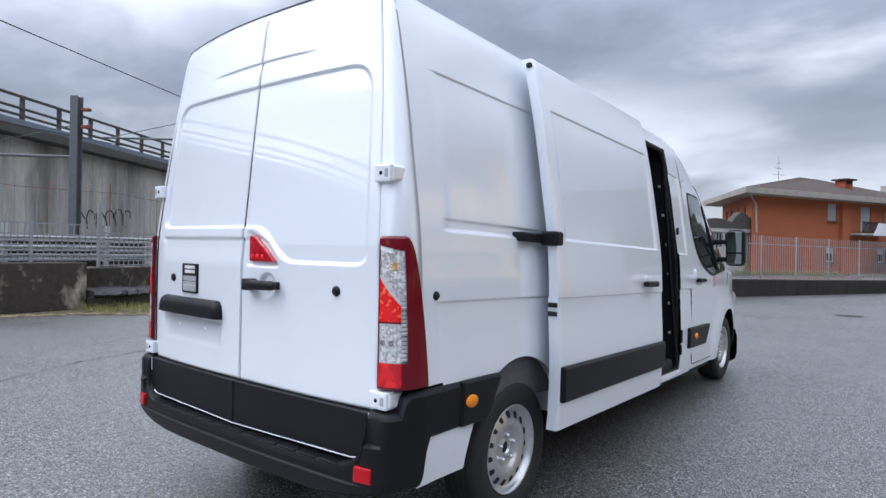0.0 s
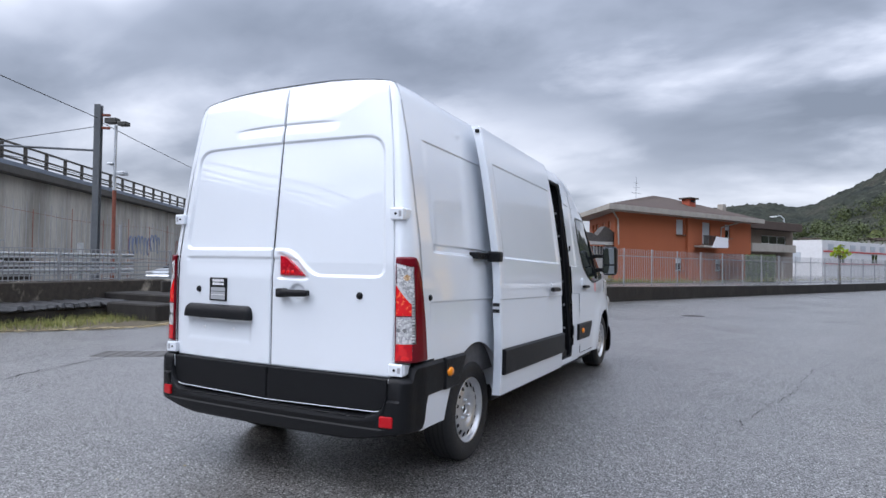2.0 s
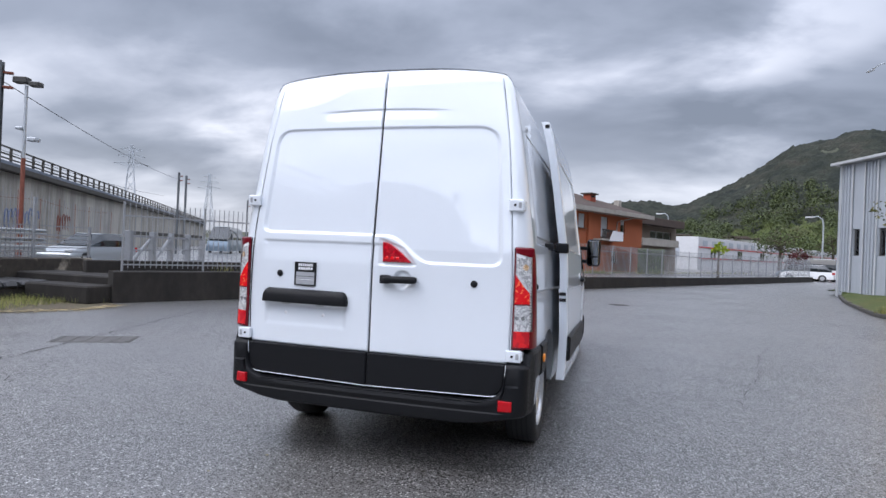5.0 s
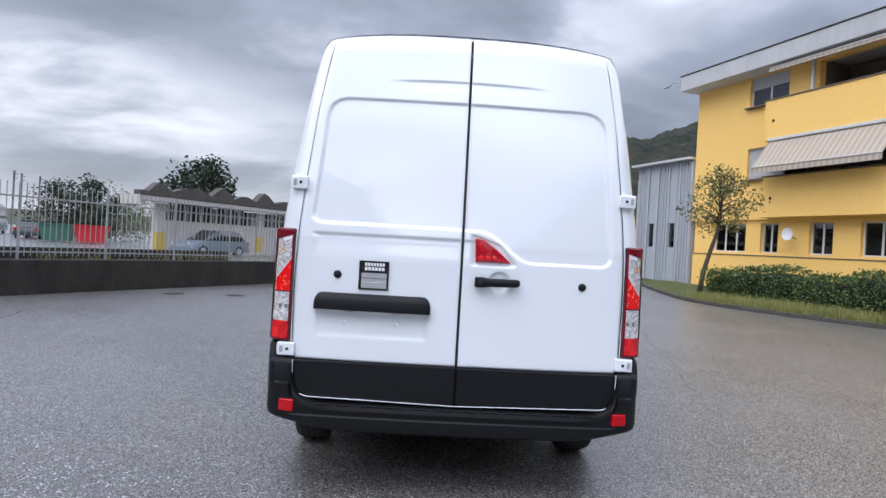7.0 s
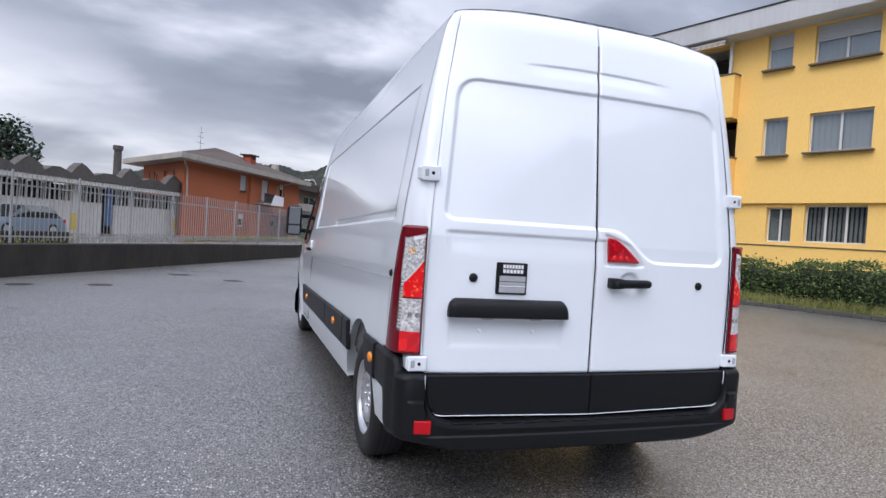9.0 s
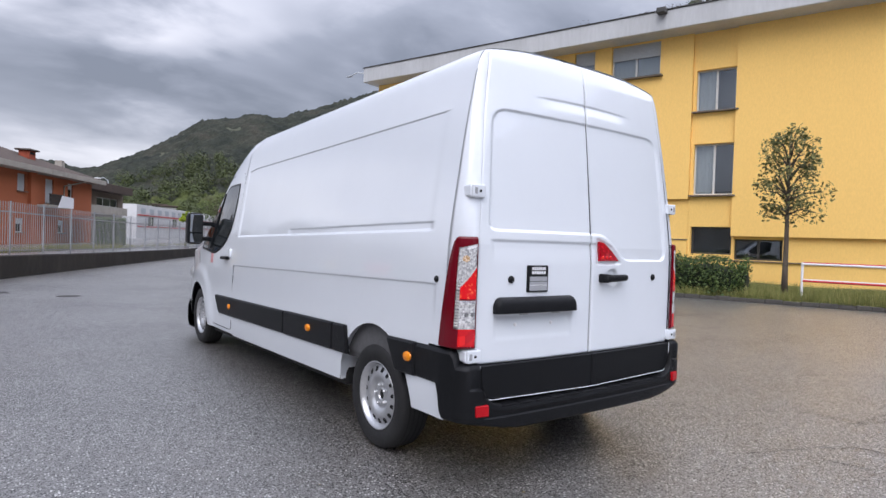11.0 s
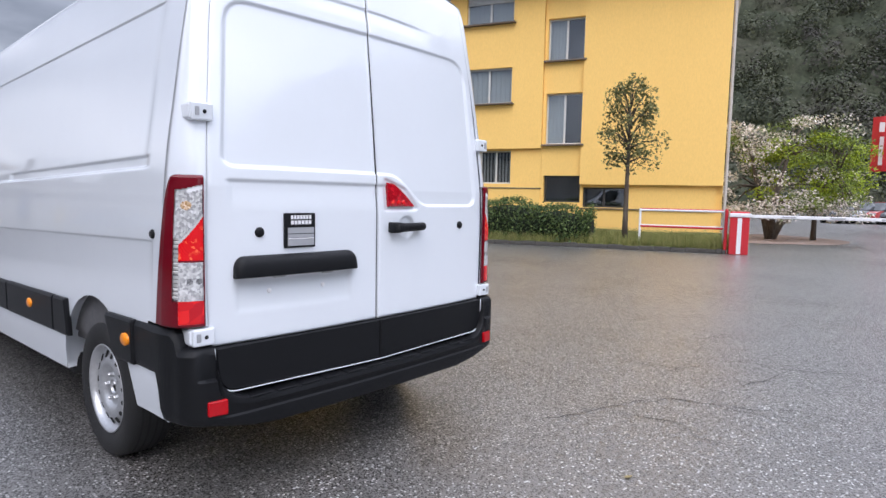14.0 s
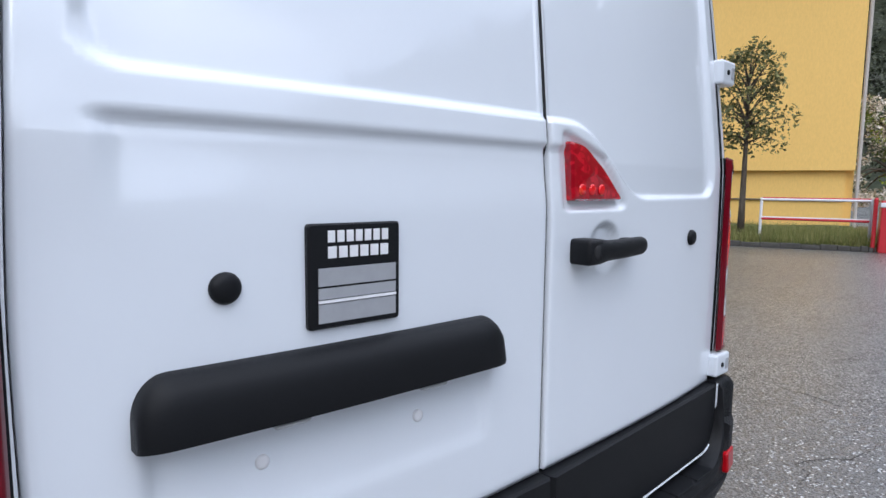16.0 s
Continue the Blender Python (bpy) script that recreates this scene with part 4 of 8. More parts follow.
        lamp = rear_plate(tri, -0.006, 0.02, M_BRAKE_HIGH, "brake_lamp", door, "red triangular high brake lamp", bulge=0.003, chamfer=0.006)
        for k in range(3):
            knob(0.10 + 0.036 * k, door_plane(0.1, 1.29) - 0.0075, 1.290, 0.012, "reflector_cell", lamp, M_BRAKE, h=0.003)
        y0 = door_plane(0.2, 1.16)
        bm = bmesh.new()
        rows = []
        for k in range(25):
            t = (1 - math.cos(math.pi * k / 24)) / 2
            x = 0.074 + 0.238 * t
            fat = max(0.0, 1 - abs(2 * t - 1) ** 16) ** 0.5
            w = (0.0265 if t < 0.22 else 0.0265 - 0.004 * smooth(0.22, 0.30, t)) * fat * (1.0 - 0.10 * t) + 0.0008
            yc = y0 - 0.036 - 0.006 * math.sin(math.pi * t)
            rows.append([bm.verts.new((x, yc + 0.015 * (0.1 + 0.9 * fat) * math.sin(a), 1.160 + 0.004 * t + w * math.cos(a))) for a in (2 * math.pi * i / 14 for i in range(14))])
        for a, b in zip(rows, rows[1:]):
            for k in range(14):
                bm.faces.new((a[k], a[(k + 1) % 14], b[(k + 1) % 14], b[k]))
        bm.faces.new(rows[0])
        bm.faces.new(rows[-1][::-1])
        box(bm, 0.073, 0.128, y0 - 0.050, y0 + 0.01, 1.134, 1.188, 0.008)
        box(bm, 0.264, 0.298, y0 - 0.032, y0 + 0.01, 1.146, 1.180, 0.006)
        bmesh.ops.recalc_face_normals(bm, faces=bm.faces)
        handle = part("door_handle", bm, M_BLACK, door, "black plastic pull handle with key lock", smooth=True)
        knob(0.102, y0 - 0.050, 1.161, 0.0150, "key_lock", handle, M_DARK, h=0.003)

# dark frame behind the seams of the rear doors
bm = bmesh.new()
grid(bm, [-1, -0.8, -0.4, 0, 0.4, 0.8, 1], steps((0.5, 2.36, 12)) + [2.415], lambda u, z: (u * (door_edge(z) + 0.008), door_plane(u * 0.86, z) + 0.026, z))
part("door_seal", bm, M_SEAL, VAN, "dark rubber door seal")


# added dark strip that draws the shaded gap between the doors
bm = bmesh.new()
tube(bm, [(0.0, door_plane(0, z) + door_press(-0.003, z) + 0.012, z) for z in steps((0.50, 2.38, 90))], 0.0045, 6)
part("seam_rubber", bm, M_DARK, VAN, "dark strip set in the gap between the rear doors")


# tail lamps wrapped round the rear corners
def lamp_point(sgn, s, z, out):
    front = curve([(0.79, 0.186), (0.95, 0.170), (1.20, 0.135), (1.345, 0.100), (1.39, 0.070)], z)
    xs_, y0 = side_x(z), rear_plane(z)
    xc, yc = xs_ - 0.030, y0 + 0.024
    ye = min(y0 + 0.10, 0.6 * front + 0.4 * yc)
    # a nearly flat rear face, a tight corner, then the side
    if s < 0.48:
        a = s / 0.48
        x, y, nx, ny = 0.892 + (xc - 0.892) * a, y0 - 0.004 + (yc - y0 + 0.004) * a * a, 0.15 + 0.35 * a, -1.0
    elif s < 0.72:
        a = (s - 0.48) / 0.24
        x = (1 - a) ** 2 * xc + 2 * a * (1 - a) * (xs_ - 0.007) + a * a * xs_
        y = (1 - a) ** 2 * yc + 2 * a * (1 - a) * (yc + 0.012) + a * a * ye
        nx, ny = 0.5 + 0.5 * a, -1.0 + a
    else:
        x, y, nx, ny = xs_, ye + (front - ye) * (s - 0.72) / 0.28, 1.0, 0.0
    return (sgn * (x + nx * out), y + ny * out, z)


def lamp_zone(s, z):
    top = 1.356 - 0.04 * s
    if s > 0.60 or z > top or s < 0.05:
        return "frame"
    if z < 0.898:
        return "lower" if s < 0.53 and z > 0.806 else "frame"
    if s > 0.525 and z < 1.145:
        return "slot" if (z * 60) % 1 < 0.27 else "louvre"
    if z < 1.050:
        return "cup" if min(math.hypot((s - q) * 0.19, z - 0.975) for q in (0.14, 0.33)) < 0.012 else "reverse"
    if z < 1.058:
        return "grid"
    edge = 1.248 - 0.225 * s
    if z > edge + 0.004:
        # bright highlight along the lens top, painted as a white strip
        if z > top - 0.020 and s < 0.40:
            return "glint"
        return "bulb" if math.hypot((s - 0.41) * 0.16, z - 1.272) < 0.017 else "turn"
    return "brake" if z < edge - 0.008 else "rib"


LAMP_MAT = {"frame": M_DKRED, "lower": M_FOG, "louvre": M_LOUVRE, "reverse": M_CHROME, "brake": M_BRAKE, "turn": M_CHROME, "grid": M_DKRED, "rib": M_LOUVRE, "cup": M_CUP, "glint": M_WHITEBAR, "slot": M_CUP, "bulb": M_BULB}
LAMP_NAME = {"frame": "outer_lens", "lower": "fog_lens", "louvre": "louvre_lens", "reverse": "reversing_lens", "brake": "brake_lens", "turn": "indicator_lens", "grid": "reflector_strip", "rib": "clear_rib", "cup": "bulb_cup", "glint": "white_reflector", "slot": "louvre_slot", "bulb": "amber_bulb"}
LAMP_OUT = {"frame": 0.015, "lower": 0.014, "louvre": 0.010, "slot": 0.006, "reverse": 0.012, "brake": 0.013, "turn": 0.011, "grid": 0.012, "rib": 0.014, "cup": 0.010, "glint": 0.012, "bulb": 0.011}
ls, lz = [k / 80 for k in range(81)], [0.79 + 0.60 * k / 150 for k in range(151)]
for sgn in (-1, 1):
    lamp = part("tail_lamp", boxed(*sorted((sgn * 0.886, sgn * 0.898)), 0.030, 0.06, 0.790, 1.386, 0.003, 1), M_BLACK, VAN, "tall red and clear tail lamp")
    for zone in LAMP_MAT:
        bm = bmesh.new()

        def lens(s, z, zone=zone):
            edge = min(s * 0.35, (1 - s) * 0.3, z - 0.79, 1.39 - z)
            o = LAMP_OUT[zone] * smooth(-0.001, 0.008, edge)
            if zone == "brake":
                rr = math.hypot((s - 0.22) * 0.22, z - 1.135)
                o += 0.0012 * math.sin(rr * 620)
            if zone in ("reverse", "turn"):
                o += 0.0006 * math.sin(s * 90) - 0.003 * math.exp(-((z - (0.98 if zone == "reverse" else 1.27)) / 0.03) ** 2)
            if zone == "louvre":
                o += 0.006 * ((z * 60) % 1) - 0.005
            return lamp_point(sgn, s, z, o)
        grid(bm, ls, lz, lens, lambda s, z, zone=zone: lamp_zone(s, z) == zone, flip=sgn < 0)
        part(LAMP_NAME[zone], bm, LAMP_MAT[zone], lamp, smooth=zone not in ("louvre", "reverse", "turn"))


# rear bumper: a swept skin with a step in the middle and tall corners
def bumper_path():
    pts = [(-1.020, 0.400), (-1.021, 0.33), (-1.022, 0.245), (-1.022, 0.225), (-1.022, 0.205), (-1.021, 0.175), (-1.020, 0.16), (-1.018, 0.145), (-1.014, 0.125), (-1.006, 0.095), (-1.0, 0.07)]
    for k in range(1, 8):
        a = k / 8 * math.pi / 2
        pts.append((-1.0 + 0.115 * (1 - math.cos(a)), 0.07 - 0.105 * math.sin(a)))
    pts += [(-0.877, -0.039), (-0.87, -0.040), (-0.86, -0.0415), (-0.85, -0.043), (-0.84, -0.044), (-0.825, -0.0455), (-0.81, -0.047), (-0.79, -0.049), (-0.76, -0.0515), (-0.72, -0.054), (-0.6, -0.060), (-0.4, -0.067), (-0.2, -0.071), (0, -0.072)]
    return pts + [(-x, y) for x, y in pts[-2::-1]]


def bumper_profile(x, y):
    top = curve([(0.72, 0.482), (0.78, 0.496), (0.825, 0.522), (0.853, 0.562), (0.868, 0.62), (0.878, 0.708), (1.1, 0.708)], abs(x))
    wing = (top - 0.482) / (0.708 - 0.482)
    top += 0.076 * smooth(0.050, 0.080, y)
    zb = 0.348 + 0.055 * smooth(0.6, 1.0, abs(x)) + 0.18 * smooth(0.150, 0.195, y)
    step_in = 0.105 * (1 - wing) + 0.05 * wing
    mid = 0.446 * (1 - wing) + 0.58 * wing
    tuck = 0.030 * wing * (1 - smooth(0.89, 0.97, abs(x)))
    return [(-0.08, zb - 0.01), (-0.022, zb - 0.006), (-0.006, zb + 0.006), (0.0, zb + 0.03), (0.000, max(0.418, zb + 0.034)), (-0.007 * (1 - wing), max(0.426, zb + 0.038)), (-0.006 * (1 - wing), max(mid - 0.004, zb + 0.042)),
            (0.001 - tuck, max(mid + 0.006, zb + 0.048)), (0.002 - tuck, top - 0.026), (-0.004 - 0.006 * wing - tuck, top - 0.008), (-0.016 - 0.01 * wing - tuck, top), (-step_in - 0.02, top + 0.002), (-step_in - 0.04, top - 0.03)]


path = bumper_path()
bm = bmesh.new()
rows = []
for k, (x, y) in enumerate(path):
    a, b = Vector(path[max(k - 1, 0)]), Vector(path[min(k + 1, len(path) - 1)])
    t = (b - a).normalized()
    nrm = Vector((t.y, -t.x))
    rows.append([bm.verts.new((x + nrm.x * o, y + nrm.y * o, z)) for o, z in bumper_profile(x, y)])
for a, b in zip(rows, rows[1:]):
    for k in range(len(a) - 1):
        bm.faces.new((a[k], b[k], b[k + 1], a[k + 1]))
bm.faces.new(rows[0])
bm.faces.new(rows[-1][::-1])
bmesh.ops.recalc_face_normals(bm, faces=bm.faces)
bumper = part("rear_bumper", bm, M_BLACK, VAN, "black plastic rear bumper with a tread step", smooth=True)
bumper.data.set_sharp_from_angle(angle=radians(32))
# tread pads on the step
for k in range(12):
    x = -0.69 + k * 0.1255
    part("tread_pad", boxed(x - 0.052, x + 0.052, -0.052 - 0.016 * (1 - (x / 0.7) ** 2), 0.0, 0.480, 0.4850, 0.002, 1), M_BLACK, bumper)
for sgn in (-1, 1):
    bm = boxed(-0.040, 0.040, -0.008, 0.02, -0.031, 0.031, 0.006, 2)
    bm.transform(pose(sgn * 0.878, -0.038, 0.468, -3, 0, sgn * 12))
    part("reflector", bm, M_RED, bumper, "red rectangular reflector")


# black side mouldings and their amber markers
def moulding(y0, y1, z0, z1, sgn, parent, surf, out=0.024, slant0=0.0, slant1=0.0, name="side_moulding"):
    o = rounded([(y0 + slant0, z0), (y1 - slant1, z0), (y1, z1), (y0, z1)], [0.012] * 4, 3)
    bm = bmesh.new()
    n = len(o)
    cy, cz = (y0 + y1) / 2, (z0 + z1) / 2
    rings = []
    for inset, x in ((0, -0.004), (0, out * 0.6), (0.012, out)):
        rings.append([bm.verts.new((sgn * (surf(y, z) + x), y + (inset if y < cy else -inset), z + (inset if z < cz else -inset))) for y, z in o])
    for a, b in zip(rings, rings[1:]):
        for k in range(n):
            bm.faces.new((a[k], a[(k + 1) % n], b[(k + 1) % n], b[k]))
    bm.faces.new(rings[-1])
    bmesh.ops.recalc_face_normals(bm, faces=bm.faces)
    return part(name, bm, M_BLACK, parent, "black plastic side moulding")


def marker(y, z, sgn, x, parent):
    bm = bmesh.new()
    rings = []
    for r, o in ((1.0, -0.004), (1.0, 0.006), (0.75, 0.011), (0.01, 0.013)):
        rings.append([bm.verts.new((sgn * (x + o), y + 0.042 * r * math.cos(a), z + 0.028 * r * math.sin(a))) for a in (2 * math.pi * k / 18 for k in range(18))])
    for a, b in zip(rings, rings[1:]):
        for k in range(18):
            bm.faces.new((a[k], a[(k + 1) % 18], b[(k + 1) % 18], b[k]))
    bmesh.ops.recalc_face_normals(bm, faces=bm.faces)
    part("side_marker", bm, M_AMBER, parent, "amber oval side marker lamp", smooth=True)


def flat_side(y, z):
    return side_x(z)


for sgn in (-1, 1):
    # rear piece: from the wheel arch to the bumper
    rear = moulding(0.404, 0.715, 0.583, 0.780, sgn, VAN, flat_side, 0.026, slant1=0.10)
    marker(0.465, 0.690, sgn, side_x(0.69) + 0.026, rear)
    bm = bmesh.new()
    mx = side_x(1.151)
    tube(bm, [(sgn * (mx - 0.01), 0.245, 1.151), (sgn * (mx + 0.004), 0.245, 1.151), (sgn * (mx + 0.011), 0.245, 1.151)], [0.019, 0.019, 0.012], 18)
    part("rubber_stop", bm, M_BLACK, VAN, "round black rubber stop")
a = moulding(1.275, 1.47, 0.585, 0.783, -1, VAN, flat_side, slant0=-0.03)
b = moulding(1.476, 2.405, 0.585, 0.783, -1, VAN, flat_side)
marker(1.886, 0.697, -1, side_x(0.69) + 0.024, b)
c = moulding(2.411, 4.45, 0.588, 0.780, -1, VAN, lambda y, z: cab_x(y, z), slant1=0.13)
marker(3.91, 0.690, -1, side_x(0.69) + 0.024, c)
d = moulding(3.78, 4.45, 0.600, 0.780, 1, VAN, lambda y, z: cab_x(y, z), slant1=0.13)
marker(3.96, 0.700, 1, side_x(0.69) + 0.024, d)

# sliding door, run back along the side
SX, SY0, SY1 = 0.118, 1.112, 2.745
bm = bmesh.new()
szs = steps((0.44, 0.80, 10), (0.80, 1.10, 8), (1.10, 1.14, 10), (1.14, 1.40, 8), (1.40, 1.49, 22), (1.49, 2.05, 14), (2.05, 2.10, 4), (2.10, 2.14, 16), (2.14, 2.385, 10))
sys_ = steps((SY0, SY0 + 0.2, 12), (SY0 + 0.2, SY1 - 0.2, 12), (SY1 - 0.2, SY1, 14))


def slide_point(y, z, back=0.0):
    d = side_press(y, z, SY0 + 0.09, SY1 - 0.11, 9, 9.1)
    edge = min(y - SY0, SY1 - y)
    roll = 0.006 * (1 - smooth(0.0, 0.012, edge))
    return (side_x(z) + SX - d - roll - back, y, z)


for back, flip in ((0.0, False), (0.055, True)):
    vs = [[bm.verts.new(slide_point(y, z, back)) for z in szs] for y in sys_]
    for i in range(len(sys_) - 1):
        for j in range(len(szs) - 1):
            q = (vs[i][j], vs[i + 1][j], vs[i + 1][j + 1], vs[i][j + 1])
            bm.faces.new(q[::-1] if flip else q)
    if not flip:
        front = vs
    else:
        loop_a = [r[0] for r in front] + front[-1][1:] + [r[-1] for r in front[::-1]][1:] + front[0][::-1][1:-1]
        loop_b = [r[0] for r in vs] + vs[-1][1:] + [r[-1] for r in vs[::-1]][1:] + vs[0][::-1][1:-1]
        n = len(loop_a)
        for k in range(n):
            bm.faces.new((loop_a[k], loop_a[(k + 1) % n], loop_b[(k + 1) % n], loop_b[k]))
bmesh.ops.recalc_face_normals(bm, faces=bm.faces)
slide = part("sliding_door", bm, M_WHITE, VAN, "white sliding door slid open along the side", smooth=True)
slide.data.set_sharp_from_angle(angle=radians(35))
moulding(SY0 + 0.012, SY1 - 0.012, 0.585, 0.770, 1, slide, lambda y, z: side_x(z) + SX, 0.026)
hx = side_x(1.19) + SX
h = part("door_handle", boxed(hx + 0.012, hx + 0.050, 2.30, 2.53, 1.165, 1.203, 0.013), M_BLACK, slide, "black plastic pull handle")
part("handle_cup", boxed(hx - 0.02, hx + 0.010, 2.36, 2.50, 1.185, 1.245, 0.02), M_WHITE, h)
for z in (1.085, 1.04):
    bm = bmesh.new()
    box(bm, hx - 0.06, hx - 0.01, SY0 - 0.012, SY0 + 0.03, z - 0.012, z + 0.012, 0.004)
    part("latch_pin", bm, M_DARK, slide)
bm = bmesh.new()
box(bm, side_x(1.43) - 0.04, side_x(1.43) + 0.045, 0.90, 1.13, 1.405, 1.452, 0.010)
box(bm, side_x(1.43) + 0.03, side_x(1.43) + SX + 0.012, 1.085, 1.165, 1.39, 1.465, 0.014)
part("slide_arm", bm, M_BLACK, slide, "black roller arm in the side rail")
bm = bmesh.new()
box(bm, side_x(2.34) + SX - 0.045, side_x(2.34) + SX - 0.012, SY0 - 0.014, SY0 + 0.02, 2.335, 2.362, 0.008)
part("upper_roller", bm, M_DARK, slide)

# opening: rubber seal, pillar, step, load space
seal = rounded([(OPEN[0], OPEN[2]), (OPEN[1], OPEN[2]), (OPEN[1], OPEN[3]), (OPEN[0], OPEN[3])], [0.05, 0.07, 0.12, 0.05], 5)
bm = bmesh.new()
tube(bm, [(side_x(z) - 0.022, y, z) for y, z in seal + seal[:1]], 0.022, 8, False)
part("opening_seal", bm, M_BLACK, VAN, "black rubber seal round the side opening")
bm = bmesh.new()
tz = steps((0.42, 2.28, 14))
ring = [[bm.verts.new(p) for p in ((side_x(z) - 0.16, OPEN[1] - 0.012, z), (side_x(z) - 0.03, OPEN[1] - 0.012, z), (side_x(z) - 0.018, OPEN[1] + 0.004, z), (side_x(z) - 0.16, OPEN[1] + 0.03, z))] for z in tz]
for a, b in zip(ring, ring[1:]):
    for k in range(4):
        bm.faces.new((a[k], a[(k + 1) % 4], b[(k + 1) % 4], b[k]))
bm.faces.new(ring[0])
bm.faces.new(ring[-1][::-1])
bmesh.ops.recalc_face_normals(bm, faces=bm.faces)
part("pillar_trim", bm, M_BLACK, VAN, "black pillar trim with studs")
for z in (0.75, 1.0, 1.25, 1.5, 1.75, 2.0):
    bm = bmesh.new()
    box(bm, side_x(z) - 0.10, side_x(z) - 0.075, OPEN[1] - 0.018, OPEN[1] - 0.008, z - 0.012, z + 0.012, 0.003, 1)
    part("trim_stud", bm, M_GREYBAR, VAN)
bm = bmesh.new()
box(bm, 0.62, 1.000, OPEN[0], OPEN[1] + 0.05, 0.386, 0.436, 0.012)
part("door_sill", bm, M_WHITE, VAN, "white sill under the side opening")
bm = bmesh.new()
box(bm, 0.60, 0.955, OPEN[0], OPEN[1], 0.437, 0.452, 0.004)
part("entry_step", bm, M_BLACK, VAN, "black ribbed entry step")
bm = bmesh.new()
box(bm, 0.56, 0.60, OPEN[0], OPEN[1], 0.44, 0.60, 0.004)
part("step_riser", bm, M_WHITE, VAN)
for name, ya, yb, za, zb in (("door_striker", 3.572, 3.598, 1.585, 1.645), ("door_latch", 3.574, 3.612, 0.665, 0.775), ("lower_catch", 3.574, 3.602, 0.565, 0.650)):
    part(name, boxed(side_x(za) - 0.006, side_x(za) + 0.010, ya, yb, za, zb, 0.005, 2), M_BLACK, VAN, "black plastic catch on the white pillar")
M_LINING = material("grey_lining", (0.10, 0.10, 0.105), rough=0.8, grain=0.15, grain_scale=20, stain=0.3)
bm = bmesh.new()
box(bm, -0.94, 0.60, 0.12, 3.60, 0.56, 0.60)
part("load_floor", bm, M_LINING, VAN, "grey load floor")
# bulkhead in cavity black: the load space's shade is put into its colour
bm = bmesh.new()
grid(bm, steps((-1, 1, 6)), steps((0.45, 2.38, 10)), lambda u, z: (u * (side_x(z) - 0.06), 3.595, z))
part("bulkhead", bm, M_DARK, VAN, "bulkhead behind the cab, coloured dark for the unlit load space")
bm = bmesh.new()
grid(bm, [0.16, 1.8, 3.57], steps((0.6, 2.36, 8)), lambda y, z: (-side_x(z) + 0.05, y, z))
grid(bm, [0.16, 1.0, 2.08], steps((0.6, 2.36, 8)), lambda y, z: (side_x(z) - 0.05, y, z))
grid(bm, [0.16, 1.8, 3.57], [-0.78, 0, 0.78], lambda y, x: (x, y, 2.40))
part("load_lining", bm, M_LINING, VAN, "grey inner lining")

# underside, wheel housings
bm = bmesh.new()
box(bm, -0.86, 0.86, 0.10, 0.50, 0.34, 0.56, 0.03)
box(bm, -0.70, 0.70, 0.50, 1.38, 0.40, 0.58, 0.03)
box(bm, -0.95, 0.95, 1.40, 4.74, 0.33, 0.52, 0.03)
box(bm, -0.62, 0.62, 4.74, 5.95, 0.27, 0.80, 0.03)
box(bm, -0.80, 0.80, 5.72, 6.08, 0.26, 0.50, 0.03)
part("underbody", bm, M_DARK, VAN, "dark chassis underside")
for hub in (HUB_R, HUB_F):
    bm = bmesh.new()
    tube(bm, [(-0.62, hub, 0.30), (0.62, hub, 0.30)], 0.045, 10)
    part("axle", bm, M_DARK, VAN)
bm = bmesh.new()
tube(bm, [(-0.60, 0.03, 0.362), (-0.58, 0.25, 0.362), (-0.50, 0.7, 0.38)], 0.026, 10)
part("exhaust_pipe", bm, M_GALV, VAN, "steel exhaust pipe")
for sgn in (-1, 1):
    for hub, r, hz in ((HUB_R, 0.455, 0.375), (HUB_F, 0.43, 0.44)):
        bm = bmesh.new()
        ang = [radians(-6 + 192 * k / 32) for k in range(33)]
        xo = [0.0, -0.006, -0.02, -0.05, -0.18, -0.34]

        def liner(a, o, hub=hub, r=r, hz=hz):
            y, z = hub + (r + 0.001 + 0.02 * smooth(0, 0.05, -o)) * math.cos(a), hz + (r + 0.02 * smooth(0, 0.05, -o)) * math.sin(a)
            z = max(z, 0.385)
            base = side_x(z) if hub == HUB_R else cab_x(y, z)
            return (sgn * (base - side_press(y, z) + o), y, z)
        grid(bm, ang, xo, liner)
        bmesh.ops.recalc_face_normals(bm, faces=bm.faces)
        part("wheel_housing", bm, M_WHITE if hub == HUB_R else M_BLACK, VAN, "pressed wheel arch lip and housing", smooth=True)
        bm = bmesh.new()
        pts = [bm.verts.new((sgn * 0.655, hub + (r + 0.03) * math.cos(a), max(0.36, hz + (r + 0.03) * math.sin(a)))) for a in ang]
        bm.faces.new(pts)
        part("wheel_housing", bm, M_DARK, VAN)
for sgn in (-1, 1):
    part("mud_flap", boxed(*sorted((sgn * 0.70, sgn * 0.86)), 0.50, 0.60, 0.345, 0.42, 0.01), M_BLACK, VAN)


def rake(y):
    """The unladen body stands nose-down: every line falls gently towards the front."""
    return -0.026 * max(0.0, min(y, 4.2) - 0.30) - 0.008 * max(0.0, y - 4.2)


def lower_nose(objects):
    for ob in objects:
        if ob.type == "MESH":
            for v in ob.data.vertices:
                v.co.z += rake(v.co.y)


# wheels
def lathe(bm, prof, seg=48):
    """Profile (radius, x) turned round the x axis."""
    rings = [[bm.verts.new((x, r * math.cos(a), r * math.sin(a))) for a in (2 * math.pi * k / seg for k in range(seg))] for r, x in prof]
